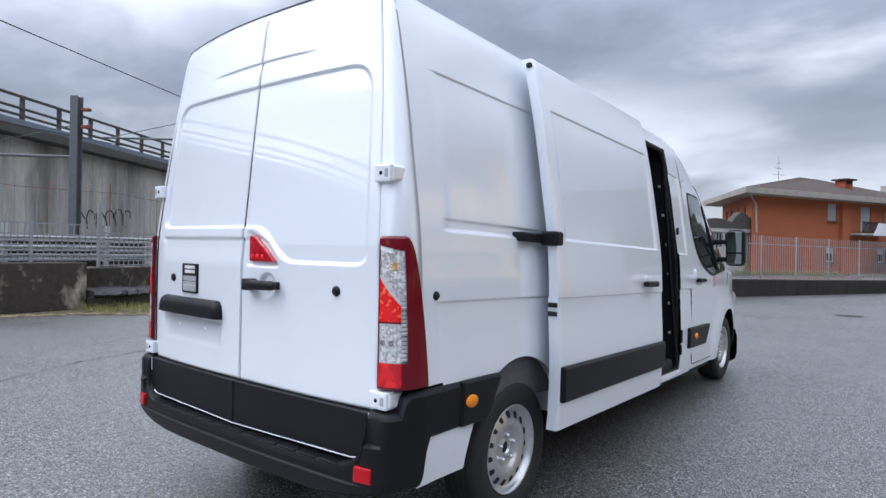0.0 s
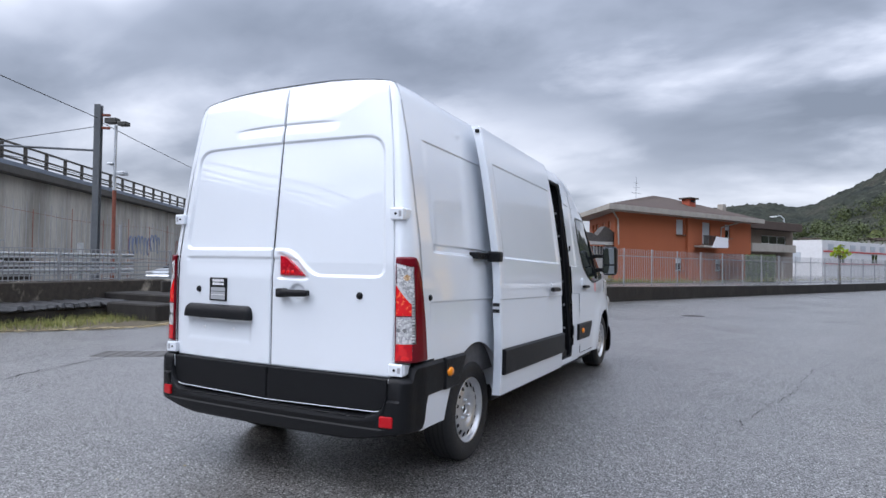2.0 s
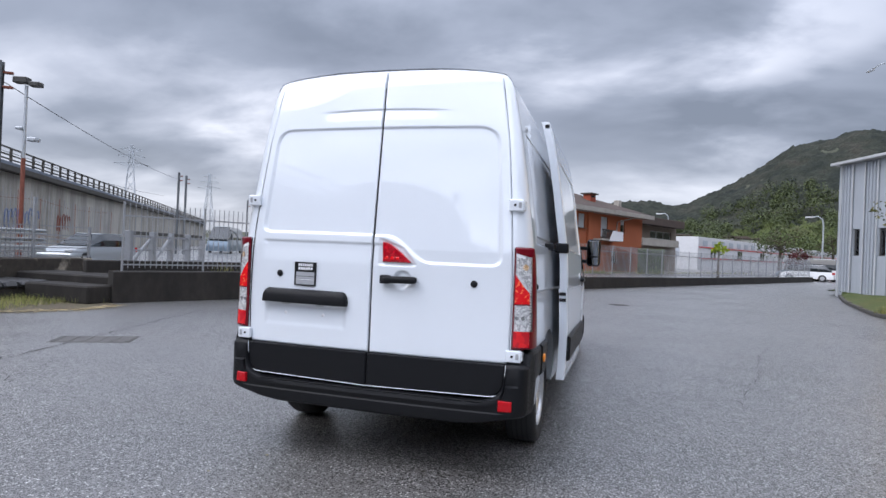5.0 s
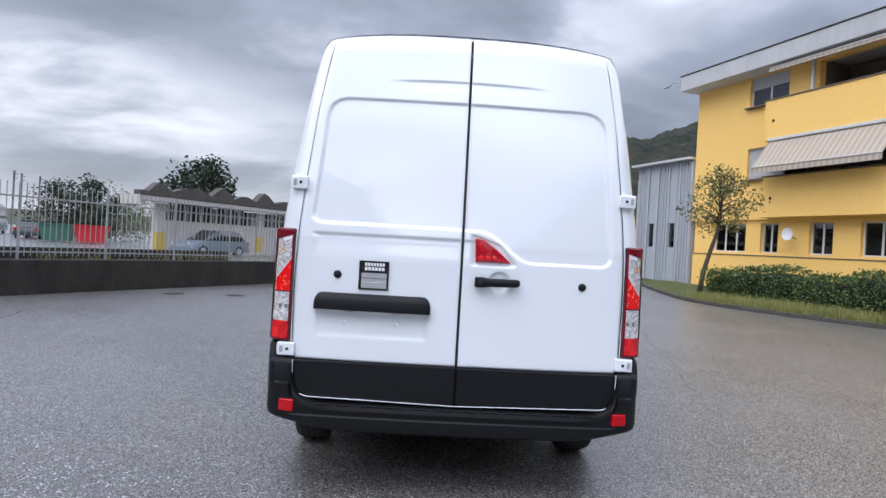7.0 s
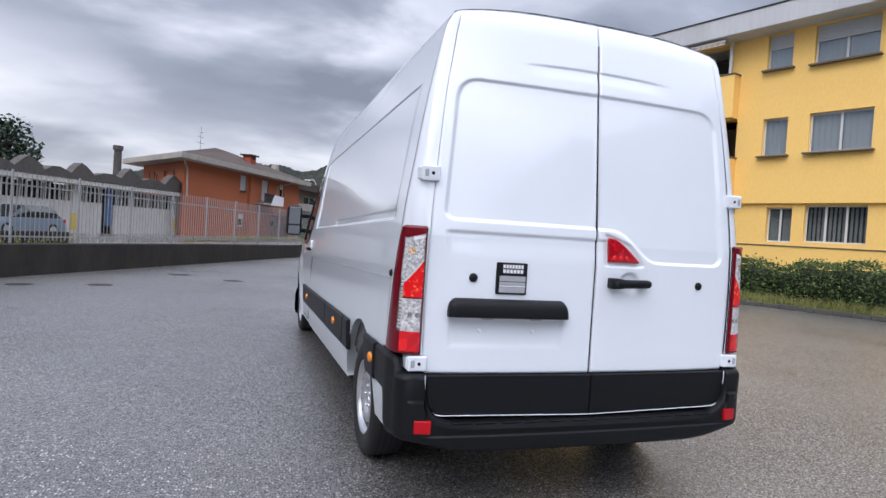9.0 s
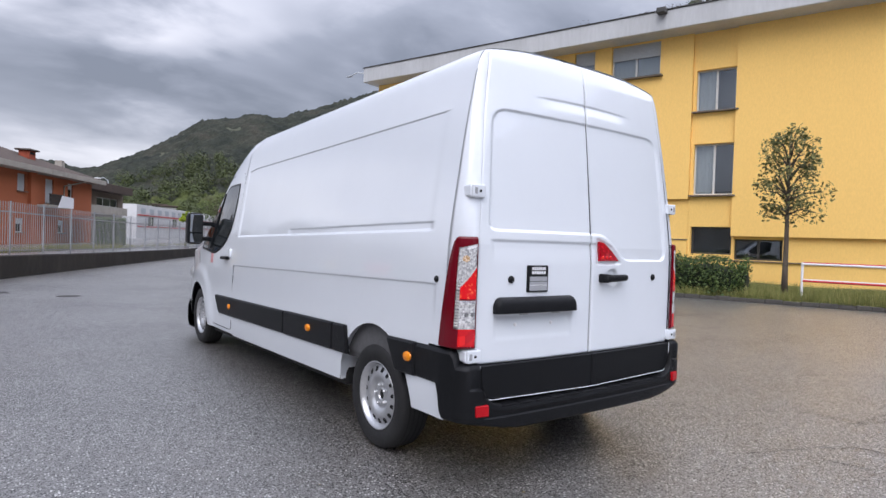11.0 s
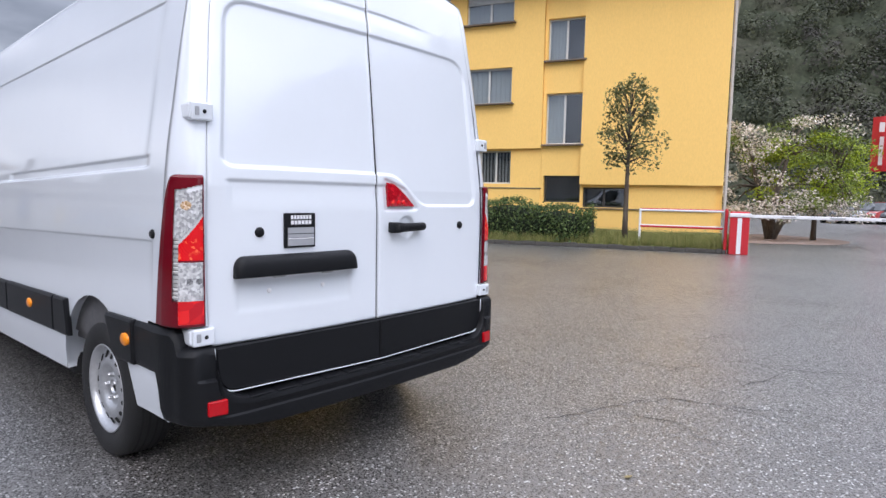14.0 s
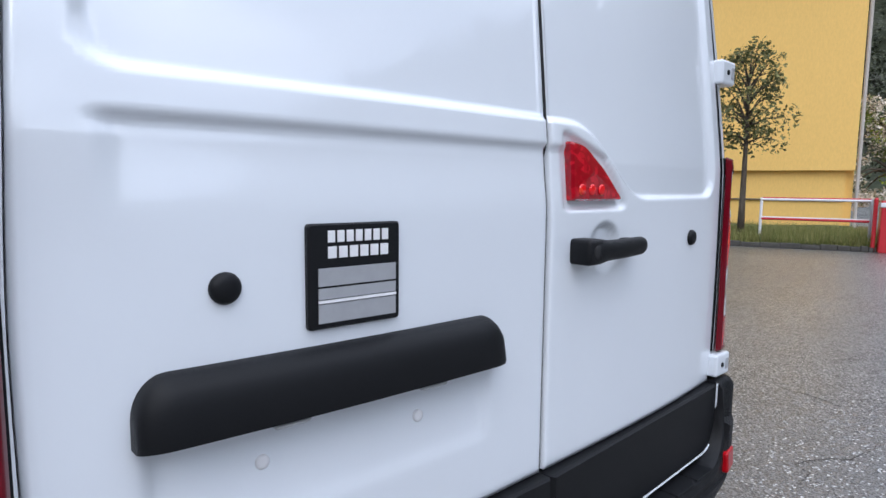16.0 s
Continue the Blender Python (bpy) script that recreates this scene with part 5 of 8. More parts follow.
    for p, q in zip(rings, rings[1:]):
        for k in range(seg):
            bm.faces.new((p[k], p[(k + 1) % seg], q[(k + 1) % seg], q[k]))
    return rings


def wheel(name):
    w = part(name, boxed(-0.10, -0.05, -0.10, 0.10, -0.10, 0.10, 0.02), M_DARK, VAN, "silver steel wheel with a black tyre")
    bm = bmesh.new()
    lathe(bm, [(0.212, -0.085), (0.25, -0.104), (0.30, -0.108), (0.326, -0.098), (0.338, -0.078), (0.342, -0.04), (0.342, 0.04), (0.338, 0.078), (0.326, 0.098), (0.30, 0.108), (0.262, 0.106), (0.232, 0.098), (0.214, 0.086)])
    part("tyre", bm, M_RUBBER, w, "black road tyre", smooth=True)
    bm = bmesh.new()
    for g in (-0.052, -0.018, 0.018, 0.052):
        lathe(bm, [(0.3426, g - 0.005), (0.3430, g), (0.3426, g + 0.005)])
    part("tread_groove", bm, M_DARK, w)
    bm = bmesh.new()
    lathe(bm, [(0.205, -0.08), (0.205, 0.07), (0.215, 0.086), (0.222, 0.094), (0.220, 0.098), (0.212, 0.094), (0.204, 0.078), (0.194, 0.060), (0.186, 0.060), (0.172, 0.066), (0.156, 0.074), (0.140, 0.080),
               (0.120, 0.080), (0.104, 0.070), (0.094, 0.058), (0.088, 0.054), (0.070, 0.054), (0.050, 0.054), (0.044, 0.058), (0.038, 0.062), (0.034, 0.060), (0.033, 0.03), (0.001, 0.03)])
    rim = part("rim", bm, M_STEEL, w, "silver painted pressed steel rim", smooth=True)
    n = 15
    for k in range(n):
        a = 2 * math.pi * k / n
        bm = bmesh.new()
        o = rounded([(-0.0115, -0.018), (0.0115, -0.018), (0.0135, 0.018), (-0.0135, 0.018)], [0.010] * 4, 3)
        extrude_outline(bm, o, 0.004, Matrix.Rotation(a, 4, "X") @ Matrix.Translation((0.0690, 0, 0.168)) @ Matrix.Rotation(radians(-24), 4, "Y") @ Matrix(((0, 0, 1, 0), (1, 0, 0, 0), (0, 1, 0, 0), (0, 0, 0, 1))))
        part("vent_hole", bm, M_DARK, rim)
    for k in range(5):
        a = 2 * math.pi * k / 5 + 0.3
        bm = bmesh.new()
        tube(bm, [(0.050, 0.063 * math.cos(a), 0.063 * math.sin(a)), (0.072, 0.063 * math.cos(a), 0.063 * math.sin(a)), (0.078, 0.063 * math.cos(a), 0.063 * math.sin(a))], [0.012, 0.011, 0.007], 6)
        part("wheel_bolt", bm, M_STEEL, rim)
    bm = bmesh.new()
    tube(bm, [(0.03, 0, 0), (0.050, 0, 0), (0.054, 0, 0)], [0.031, 0.030, 0.02], 20)
    part("hub_cap", bm, M_DARK, rim)
    return w


proto = wheel("wheel")
proto.location = (0.862, HUB_R, TYRE)
for x, y, rz, roll in ((0.862, HUB_F, 0, 40), (-0.862, HUB_R, 180, 15), (-0.862, HUB_F, 180, 70)):
    w = copy_thing(proto, pose(x, y, TYRE, roll, 0, rz))

# front end: lamps, grille, bumper
bm = bmesh.new()
rows = []
for x, y in [(-1.0, 5.74), (-0.97, 5.88), (-0.90, 6.00), (-0.75, 6.10), (-0.5, 6.15), (0, 6.17), (0.5, 6.15), (0.75, 6.10), (0.90, 6.00), (0.97, 5.88), (1.0, 5.74)]:
    rows.append([bm.verts.new((x * s, y + o, z)) for s, o, z in ((0.93, -0.08, 0.24), (0.985, -0.01, 0.27), (1.0, 0.0, 0.34), (1.0, 0.0, 0.52), (0.985, -0.02, 0.60), (0.94, -0.10, 0.62))])
for a, b in zip(rows, rows[1:]):
    for k in range(5):
        bm.faces.new((a[k], b[k], b[k + 1], a[k + 1]))
part("front_bumper", bm, M_BLACK, VAN, "black plastic front bumper", smooth=True)
part("grille", boxed(-0.42, 0.42, 6.09, 6.15, 0.66, 0.90, 0.02), M_BLACK, VAN, "black front grille")
for sgn in (-1, 1):
    bm = bmesh.new()
    tube(bm, [(sgn * 0.90, 5.72, 1.02), (sgn * 0.86, 5.86, 0.96), (sgn * 0.74, 6.03, 0.86), (sgn * 0.56, 6.10, 0.76)], [0.05, 0.10, 0.11, 0.06], 12)
    part("headlamp", bm, M_CLEAR, VAN, "clear swept-back headlamp", smooth=True)

lower_nose(ob for ob in VAN.children_recursive if not (ob.name.startswith("wheel") and not ob.name.startswith("wheel_housing")) and not (ob.parent and ob.parent.name.startswith(("wheel", "rim"))) and not ob.name.startswith("axle"))

# ---- plants ----
def leaf_material(name, c0, c1, c2=None, patch=0.9):
    """Leaves in mixed tones, one tone for each leaf."""
    m = bpy.data.materials.new(name)
    m.use_nodes = True
    nt = m.node_tree
    b = nt.nodes["Principled BSDF"]
    g = nt.nodes.new("ShaderNodeNewGeometry")
    r = nt.nodes.new("ShaderNodeValToRGB")
    nt.links.new(g.outputs["Random Per Island"], r.inputs[0])
    r.color_ramp.elements[0].color, r.color_ramp.elements[1].color = (*c0, 1), (*c1, 1)
    if c2:
        e = r.color_ramp.elements.new(0.55)
        e.color = (*c2, 1)
    tc, n, mx = nt.nodes.new("ShaderNodeTexCoord"), nt.nodes.new("ShaderNodeTexNoise"), nt.nodes.new("ShaderNodeMix")
    nt.links.new(tc.outputs["Object"], n.inputs["Vector"])
    n.inputs["Scale"].default_value = patch
    mx.data_type, mx.blend_type = "RGBA", "MULTIPLY"
    mx.inputs["Factor"].default_value = 0.6
    nt.links.new(r.outputs[0], mx.inputs["A"])
    nt.links.new(n.outputs["Fac"], mx.inputs["B"])
    sc = nt.nodes.new("ShaderNodeVectorMath")
    sc.operation = "SCALE"
    sc.inputs["Scale"].default_value = 1.5
    nt.links.new(mx.outputs["Result"], sc.inputs[0])
    nt.links.new(sc.outputs[0], b.inputs["Base Color"])
    b.inputs["Roughness"].default_value = 0.6
    b.inputs["Specular IOR Level"].default_value = 0.3
    return m


M_LEAF = leaf_material("evergreen_leaves", (0.065, 0.075, 0.026), (0.27, 0.25, 0.10), (0.135, 0.14, 0.05))
M_HEDGE = leaf_material("hedge_leaves", (0.022, 0.045, 0.014), (0.15, 0.20, 0.06), (0.060, 0.10, 0.028))
M_MAPLE = leaf_material("fresh_green_leaves", (0.16, 0.23, 0.015), (0.40, 0.46, 0.04), (0.27, 0.35, 0.025))
M_BLOSSOM = leaf_material("blossom_and_leaves", (0.12, 0.17, 0.05), (0.86, 0.78, 0.74), (0.62, 0.55, 0.47))
M_SPRING = leaf_material("budding_leaves", (0.035, 0.055, 0.016), (0.13, 0.16, 0.05), (0.075, 0.10, 0.03))
M_CONIFER = leaf_material("conifer_needles", (0.010, 0.022, 0.012), (0.045, 0.070, 0.040), (0.022, 0.040, 0.022))
M_DRYBUSH = leaf_material("dark_red_leaves", (0.05, 0.012, 0.015), (0.12, 0.03, 0.03))
M_BARK = material("bark", (0.085, 0.065, 0.048), rough=0.95, grain=0.4, grain_scale=18, stain=0.6, stain_color=(0.14, 0.13, 0.10), stain_scale=4, bump=0.8, bump_scale=25, stretch=(1, 1, 0.25))
M_GRASSBLADE = leaf_material("grass_blades", (0.11, 0.135, 0.035), (0.36, 0.32, 0.13), (0.21, 0.22, 0.065))


def leaf_sheet(name, centres, size, rng, mat, parent, label=""):
    """Many leaves as one crown mesh, from plain vertex lists."""
    verts, faces = [], []
    for c in centres:
        d = Vector((rng.gauss(0, 1), rng.gauss(0, 1), rng.gauss(0, 0.8))).normalized()
        o = Matrix.Rotation(rng.uniform(0, 6.28), 3, d) @ d.orthogonal().normalized()
        n = d.cross(o)
        s = size * rng.uniform(0.6, 1.35)
        k = len(verts)
        verts += [c - d * s * 0.5, c + o * s * 0.27 + n * s * 0.08, c + d * s * 0.5, c - o * s * 0.27 + n * s * 0.08]
        faces += [(k, k + 1, k + 2), (k, k + 2, k + 3)]
    me = bpy.data.meshes.new(name)
    me.from_pydata([tuple(v) for v in verts], [], faces)
    me.materials.append(mat)
    ob = new(name, me)
    if parent:
        ob.parent = parent
    if label:
        ob["label"] = label
    return ob


def small_tree(name, at, height, trunk_h, r_crown, label, mat, seed, leaves, size, lean=(0, 0), trunk_r=0.06, clumps=26, flat=1.0, group="", category="tree"):
    """A tapered trunk with limbs and twigs, and an uneven crown of leaf clumps with gaps."""
    rng = random.Random(seed)
    t = thing(name, label, category, group, at)
    bm = bmesh.new()
    top = Vector((lean[0], lean[1], trunk_h))
    spine = [Vector((0, 0, -0.05)), Vector((lean[0] * 0.2, lean[1] * 0.2, trunk_h * 0.35)), Vector((lean[0] * 0.6, lean[1] * 0.6, trunk_h * 0.7)), top,
             Vector((lean[0] * 1.15, lean[1] * 1.15, trunk_h + (height - trunk_h) * 0.55)), Vector((lean[0] * 1.2, lean[1] * 1.2, height * 0.97))]
    tube(bm, spine, [trunk_r * 1.25, trunk_r, trunk_r * 0.85, trunk_r * 0.7, trunk_r * 0.4, trunk_r * 0.1], 8)
    centres = []
    for k in range(clumps):
        f = (k + 0.5) / clumps
        z = trunk_h + (height - trunk_h) * (0.04 + 0.94 * f)
        prof = math.sin(math.pi * min(0.97, 0.16 + 0.80 * f)) ** 0.7
        a = k * 2.4 + rng.uniform(-0.5, 0.5)
        rr = r_crown * prof * rng.uniform(0.45, 1.05)
        c = Vector((lean[0] * 1.1 + rr * math.cos(a) * flat, lean[1] * 1.1 + rr * math.sin(a), z + rng.uniform(-0.1, 0.1)))
        root = Vector((lean[0], lean[1], trunk_h + (z - trunk_h) * rng.uniform(0.45, 0.8)))
        mid = root.lerp(c, 0.5) + Vector((0, 0, 0.12 * r_crown))
        tube(bm, [root, mid, c], [trunk_r * 0.38, trunk_r * 0.22, trunk_r * 0.08], 5)
        n = int(leaves / clumps)
        cr = r_crown * rng.uniform(0.26, 0.48)
        for _ in range(n):
            v = Vector((rng.gauss(0, 1), rng.gauss(0, 1), rng.gauss(0, 0.8)))
            v = v.normalized() * cr * rng.uniform(0.2, 1.0) ** 0.6
            centres.append(c + v)
        for _ in range(4):
            v = Vector((rng.gauss(0, 1), rng.gauss(0, 1), rng.gauss(0, 0.7))).normalized() * cr
            tube(bm, [c, c + v], [trunk_r * 0.07, trunk_r * 0.03], 4, False)
    part("trunk", bm, M_BARK, t, "brown trunk with limbs and twigs", smooth=True)
    leaf_sheet("crown", centres, size, rng, mat, t, "")
    return t


def fz(x, y, z=0.0):
    """A place in front of the yellow building: along it, out of it (negative), up."""
    return tuple(FM @ Vector((x, y, z)))


small_tree("young_tree", fz(-0.46, -4.7, 0.16), 4.40, 1.98, 0.82, "slim young evergreen tree on the grass verge", M_LEAF, 5, 2500, 0.10, trunk_r=0.075, clumps=34, group="young trees on the verge")
small_tree("young_tree", fz(-13.75, -4.7, 0.16), 4.35, 2.3, 1.25, "leaning young tree with sparse leaves", M_LEAF, 9, 2300, 0.11, lean=(0.38, -0.35), trunk_r=0.085, clumps=26, group="young trees on the verge")


# hedges: leaf shells over a dark core
def hedge(x0, x1, y0, y1, h, seed, n):
    rng = random.Random(seed)
    t = tagged(thing("hedge", "dense dark green clipped hedge on the verge", "hedge", "hedges on the verge"))
    bm = bmesh.new()
    xs = [x0 + (x1 - x0) * k / max(2, int((x1 - x0) / 0.5)) for k in range(max(2, int((x1 - x0) / 0.5)) + 1)]

    def bump(x, k):
        return 0.10 * math.sin(x * 1.9 + k) + 0.07 * math.sin(x * 4.7 + 2 * k)
    rows = []
    for x in xs:
        e = 0.25 * (1 - smooth(0, 0.7, min(x - x0, x1 - x)))
        yy0, yy1, hh = y0 + 0.12 + e + bump(x, 1) * 0.7, y1 - 0.12 - e, h - 0.12 - e + bump(x, 3)
        rows.append([bm.verts.new(FM @ Vector((x, y, z))) for y, z in ((yy0, 0.05), (yy0 - 0.05, hh * 0.5), (yy0 + 0.08, hh * 0.88), (yy0 + 0.3, hh), (yy1 - 0.25, hh), (yy1, hh * 0.8), (yy1, 0.05))])
    for a, b in zip(rows, rows[1:]):
        for k in range(6):
            bm.faces.new((a[k], b[k], b[k + 1], a[k + 1]))
    bm.faces.new(rows[0])
    bm.faces.new(rows[-1][::-1])
    bmesh.ops.recalc_face_normals(bm, faces=bm.faces)
    part("core", bm, material("hedge_shade", (0.012, 0.018, 0.008), rough=1.0, grain=0.4, grain_scale=15), t)
    centres = []
    while len(centres) < n:
        x = rng.uniform(x0, x1)
        e = 0.25 * (1 - smooth(0, 0.7, min(x - x0, x1 - x)))
        yy0, yy1, hh = y0 + e + bump(x, 1) * 0.7, y1 - e, h - e + bump(x, 3)
        s = rng.random()
        if s < 0.55:
            p = (x, yy0 + rng.gauss(0, 0.06), rng.uniform(0.08, hh))
        elif s < 0.92:
            p = (x, rng.uniform(yy0, yy1), hh + rng.gauss(0, 0.05) + (0.12 * rng.random() if rng.random() < 0.12 else 0))
        else:
            p = (rng.choice((x0 + 0.1, x1 - 0.1)) + rng.gauss(0, 0.06), rng.uniform(yy0, yy1), rng.uniform(0.1, hh))
        centres.append(FM @ Vector(p))
    leaf_sheet("leaves", centres, 0.085, rng, M_HEDGE, t)
    return t


hedge(-13.2, -1.35, -5.25, -4.0, 1.12, 3, 15000)


# grass blades along the kerb and at the foot of the retaining wall
def grass(name, spots, label, seed, h=0.12):
    rng = random.Random(seed)
    verts, faces = [], []
    for x, y, z in spots:
        a, b, hh = rng.uniform(0, 6.28), rng.gauss(0, 0.35), h * rng.uniform(0.4, 1.6)
        w = 0.006
        k = len(verts)
        dx, dy = math.cos(a), math.sin(a)
        verts += [(x - dy * w, y + dx * w, z), (x + dy * w, y - dx * w, z), (x + dx * b * hh, y + dy * b * hh, z + hh)]
        faces.append((k, k + 1, k + 2))
    me = bpy.data.meshes.new(name)
    me.from_pydata(verts, [], faces)
    me.materials.append(M_GRASSBLADE)
    return tagged(new(name, me), label, "grass", kind="stuff")


rg = random.Random(21)
spots = []
for _ in range(38000):
    p = rg.choice(fine_kerb[20:])
    q = FM.inverted() @ Vector((p.x, p.y, 0))
    d = rg.uniform(0.12, 1.5) ** 1.3
    v = FM @ Vector((q.x + rg.uniform(-0.5, 0.5), q.y + 0.1 + d, 0.085 + 0.12 * min(1, d / 3)))
    spots.append((v.x, v.y, v.z))
for _ in range(9000):
    x = rg.uniform(-1.6, 2.2)
    v = FM @ Vector((x, rg.uniform(-5.2, -2.0), 0.14 + 0.05 * rg.random()))
    spots.append((v.x, v.y, v.z))
grass("grass", spots, "long rough grass on the verge", 5, 0.20)
spots = []
for _ in range(2600):
    u = rg.random()
    x, y = -8.2 - 1.9 * rg.random() ** 0.7, 3.1 + 3.1 * u
    spots.append((x + 0.25 * math.sin(y * 2) + (1 - u) * -0.9, y, 0.02))
grass("weeds", spots, "weeds and grass at the foot of the wall", 6, 0.11)
bm = bmesh.new()
edge = [(-9.9, 0.6), (-9.9, 1.6), (-9.6, 2.7), (-8.9, 3.4), (-8.1, 4.4), (-7.75, 5.2), (-7.9, 6.0), (-8.6, 6.3), (-10.6, 6.2), (-11.2, 3.6), (-10.3, 3.2), (-10.2, 0.6)]
bm.faces.new([bm.verts.new((x, y, 0.012)) for x, y in edge])
M_STALK = material("dry_stalks", (0.36, 0.29, 0.17), rough=0.9, grain=0.4, grain_scale=30)
tagged(link_mesh("weed_strip", bm, M_MOSS), "strip of soil and moss along the wall", "soil", kind="structure")

# ---- yellow office building ----
M_WINFRAME = material("white_window_frame", (0.62, 0.62, 0.60), rough=0.45, grain=0.05, grain_scale=30, stain=0.15)
M_DARKFRAME = material("dark_window_frame", (0.05, 0.048, 0.045), rough=0.5, grain=0.1, grain_scale=30)
M_SHUTTER = material("roller_shutter", (0.50, 0.52, 0.54), rough=0.6, grain=0.04, grain_scale=10, stain=0.2, bump=0.1)
M_SILL_LOGGIA = material("sill_and_loggia_shade", (0.16, 0.13, 0.10), rough=0.8, grain=0.15, grain_scale=20, stain=0.3)
M_BLIND = material("grey_vertical_blind", (0.42, 0.43, 0.42), rough=0.9, grain=0.1, grain_scale=12)
M_CURTAIN = material("pale_curtain", (0.62, 0.64, 0.64), rough=0.9, grain=0.1, grain_scale=12, stain=0.4, stain_scale=4, stretch=(4, 4, 0.3))
M_ROOMDARK = material("unlit_room_shade", (0.030, 0.032, 0.034), rough=0.9, grain=0.3, grain_scale=3)
M_PANE = glass_material("window_glass", (0.78, 0.82, 0.84))
M_PIPE = material("pale_downpipe", (0.52, 0.47, 0.42), rough=0.5, grain=0.08, grain_scale=20)
M_RUST = material("rusty_paint", (0.22, 0.07, 0.045), rough=0.8, grain=0.25, grain_scale=18, stain=0.5)


def wall_sheet(x0, x1, z0, z1, y0, y1, holes):
    """A wall slab with rectangular openings right through it, in the building's own frame."""
    xs = sorted({x0, x1} | {v for h in holes for v in h[:2] if x0 < v < x1})
    zs_ = sorted({z0, z1} | {v for h in holes for v in h[2:] if z0 < v < z1})
    bm = bmesh.new()

    def solid(i, j):
        if not (0 <= i < len(xs) - 1 and 0 <= j < len(zs_) - 1):
            return False
        cx, cz = (xs[i] + xs[i + 1]) / 2, (zs_[j] + zs_[j + 1]) / 2
        return not any(h[0] < cx < h[1] and h[2] < cz < h[3] for h in holes)

    def face(*p):
        bm.faces.new([bm.verts.new(q) for q in p])

    for i in range(len(xs) - 1):
        for j in range(len(zs_) - 1):
            if not solid(i, j):
                continue
            a, b, c, d = xs[i], xs[i + 1], zs_[j], zs_[j + 1]
            face((a, y0, c), (b, y0, c), (b, y0, d), (a, y0, d))
            face((b, y1, c), (a, y1, c), (a, y1, d), (b, y1, d))
            if not solid(i - 1, j):
                face((a, y1, c), (a, y0, c), (a, y0, d), (a, y1, d))
            if not solid(i + 1, j):
                face((b, y0, c), (b, y1, c), (b, y1, d), (b, y0, d))
            if not solid(i, j - 1):
                face((a, y1, c), (b, y1, c), (b, y0, c), (a, y0, c))
            if not solid(i, j + 1):
                face((a, y0, d), (b, y0, d), (b, y1, d), (a, y1, d))
    bmesh.ops.remove_doubles(bm, verts=bm.verts, dist=0.0005)
    return bm


def bpart(name, bm, mat, parent, label="", frame_=None):
    bm.transform(frame_ if frame_ is not None else FM)
    return part(name, bm, mat, parent, label)


def window(parent, x0, x1, z0, z1, y, fr=None, panes=2, shutter=0.0, dark=False, curtain=0.5, blind=False, sill=True, mat=None, seed=0):
    """A recessed window: frame, panes, sill, a roller shutter partly down, a curtain and a dark sheet for the unlit
    depth behind.
    """
    fm = M_DARKFRAME if dark else (mat or M_WINFRAME)
    t = 0.055
    bm = bmesh.new()
    for a, b, c, d in ((x0, x0 + t, z0, z1), (x1 - t, x1, z0, z1), (x0 + t, x1 - t, z0, z0 + t), (x0 + t, x1 - t, z1 - t, z1)):
        box(bm, a, b, y - 0.03, y + 0.03, c, d, 0.006, 1)
    w = bpart("window", bm, fm, parent, "recessed window", fr)
    for k in range(1, panes):
        xm = x0 + (x1 - x0) * k / panes
        bpart("mullion", boxed(xm - 0.035, xm + 0.035, y - 0.028, y + 0.028, z0 + t, z1 - t, 0.005, 1), fm, w, "", fr)
    for k in range(panes):
        a, b = x0 + (x1 - x0) * k / panes + 0.04, x0 + (x1 - x0) * (k + 1) / panes - 0.04
        p = bpart("pane", boxed(a, b, y - 0.004, y + 0.004, z0 + t, z1 - t), M_PANE, w, "", fr)
        p.visible_shadow = False
        if blind:
            bm = bmesh.new()
            n = max(4, int((b - a) / 0.11))
            for i in range(n):
                xc = a + (b - a) * (i + 0.5) / n
                f = [bm.verts.new((xc - 0.036, y + 0.075, zz)) for zz in (z0 + 0.06, z1 - 0.06)] + [bm.verts.new((xc + 0.036, y + 0.105, zz)) for zz in (z1 - 0.06, z0 + 0.06)]
                bm.faces.new(f)
            bpart("vertical_blind", bm, M_BLIND, w, "grey vertical blind", fr)
        elif shutter < 1 and ((k + seed) % 2 == 0 or curtain >= 1) and curtain > 0:
            bm = bmesh.new()
            n = 14
            rows = [[bm.verts.new((a + (b - a) * i / n, y + 0.055 + 0.014 * math.sin(i * 2.1 + seed), zz)) for zz in (z0 + 0.04, z1 - 0.04)] for i in range(n + 1)]
            for r0, r1 in zip(rows, rows[1:]):
                bm.faces.new((r0[0], r1[0], r1[1], r0[1]))
            bpart("curtain", bm, M_CURTAIN, w, "pale curtain", fr)
    if shutter > 0:
        bm = bmesh.new()
        zb = z1 - (z1 - z0) * shutter
        n = max(2, int((z1 - zb) / 0.055))
        rows = []
        for k in range(n):
            h = (z1 - zb) / n
            rows += [[bm.verts.new((xx, y - 0.045 - o, zb + k * h + dz * h)) for xx in (x0 + 0.02, x1 - 0.02)] for o, dz in ((0.0, 0.02), (0.018, 0.25), (0.018, 0.75), (0.0, 0.98))]
        for r0, r1 in zip(rows, rows[1:]):
            bm.faces.new((r0[0], r0[1], r1[1], r1[0]))
        bpart("roller_shutter", bm, M_SHUTTER, w, "grey roller shutter", fr)
    # dark sheet close behind the panes: the unlit interior put into its colour
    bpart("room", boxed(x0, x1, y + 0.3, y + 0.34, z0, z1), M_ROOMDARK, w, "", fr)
    if sill:
        bpart("sill", boxed(x0 - 0.10, x1 + 0.10, y - 0.36, y + 0.02, z0 - 0.06, z0 - 0.006, 0.006, 1), M_SILL_LOGGIA, w, "brown stone sill", fr)
    return w


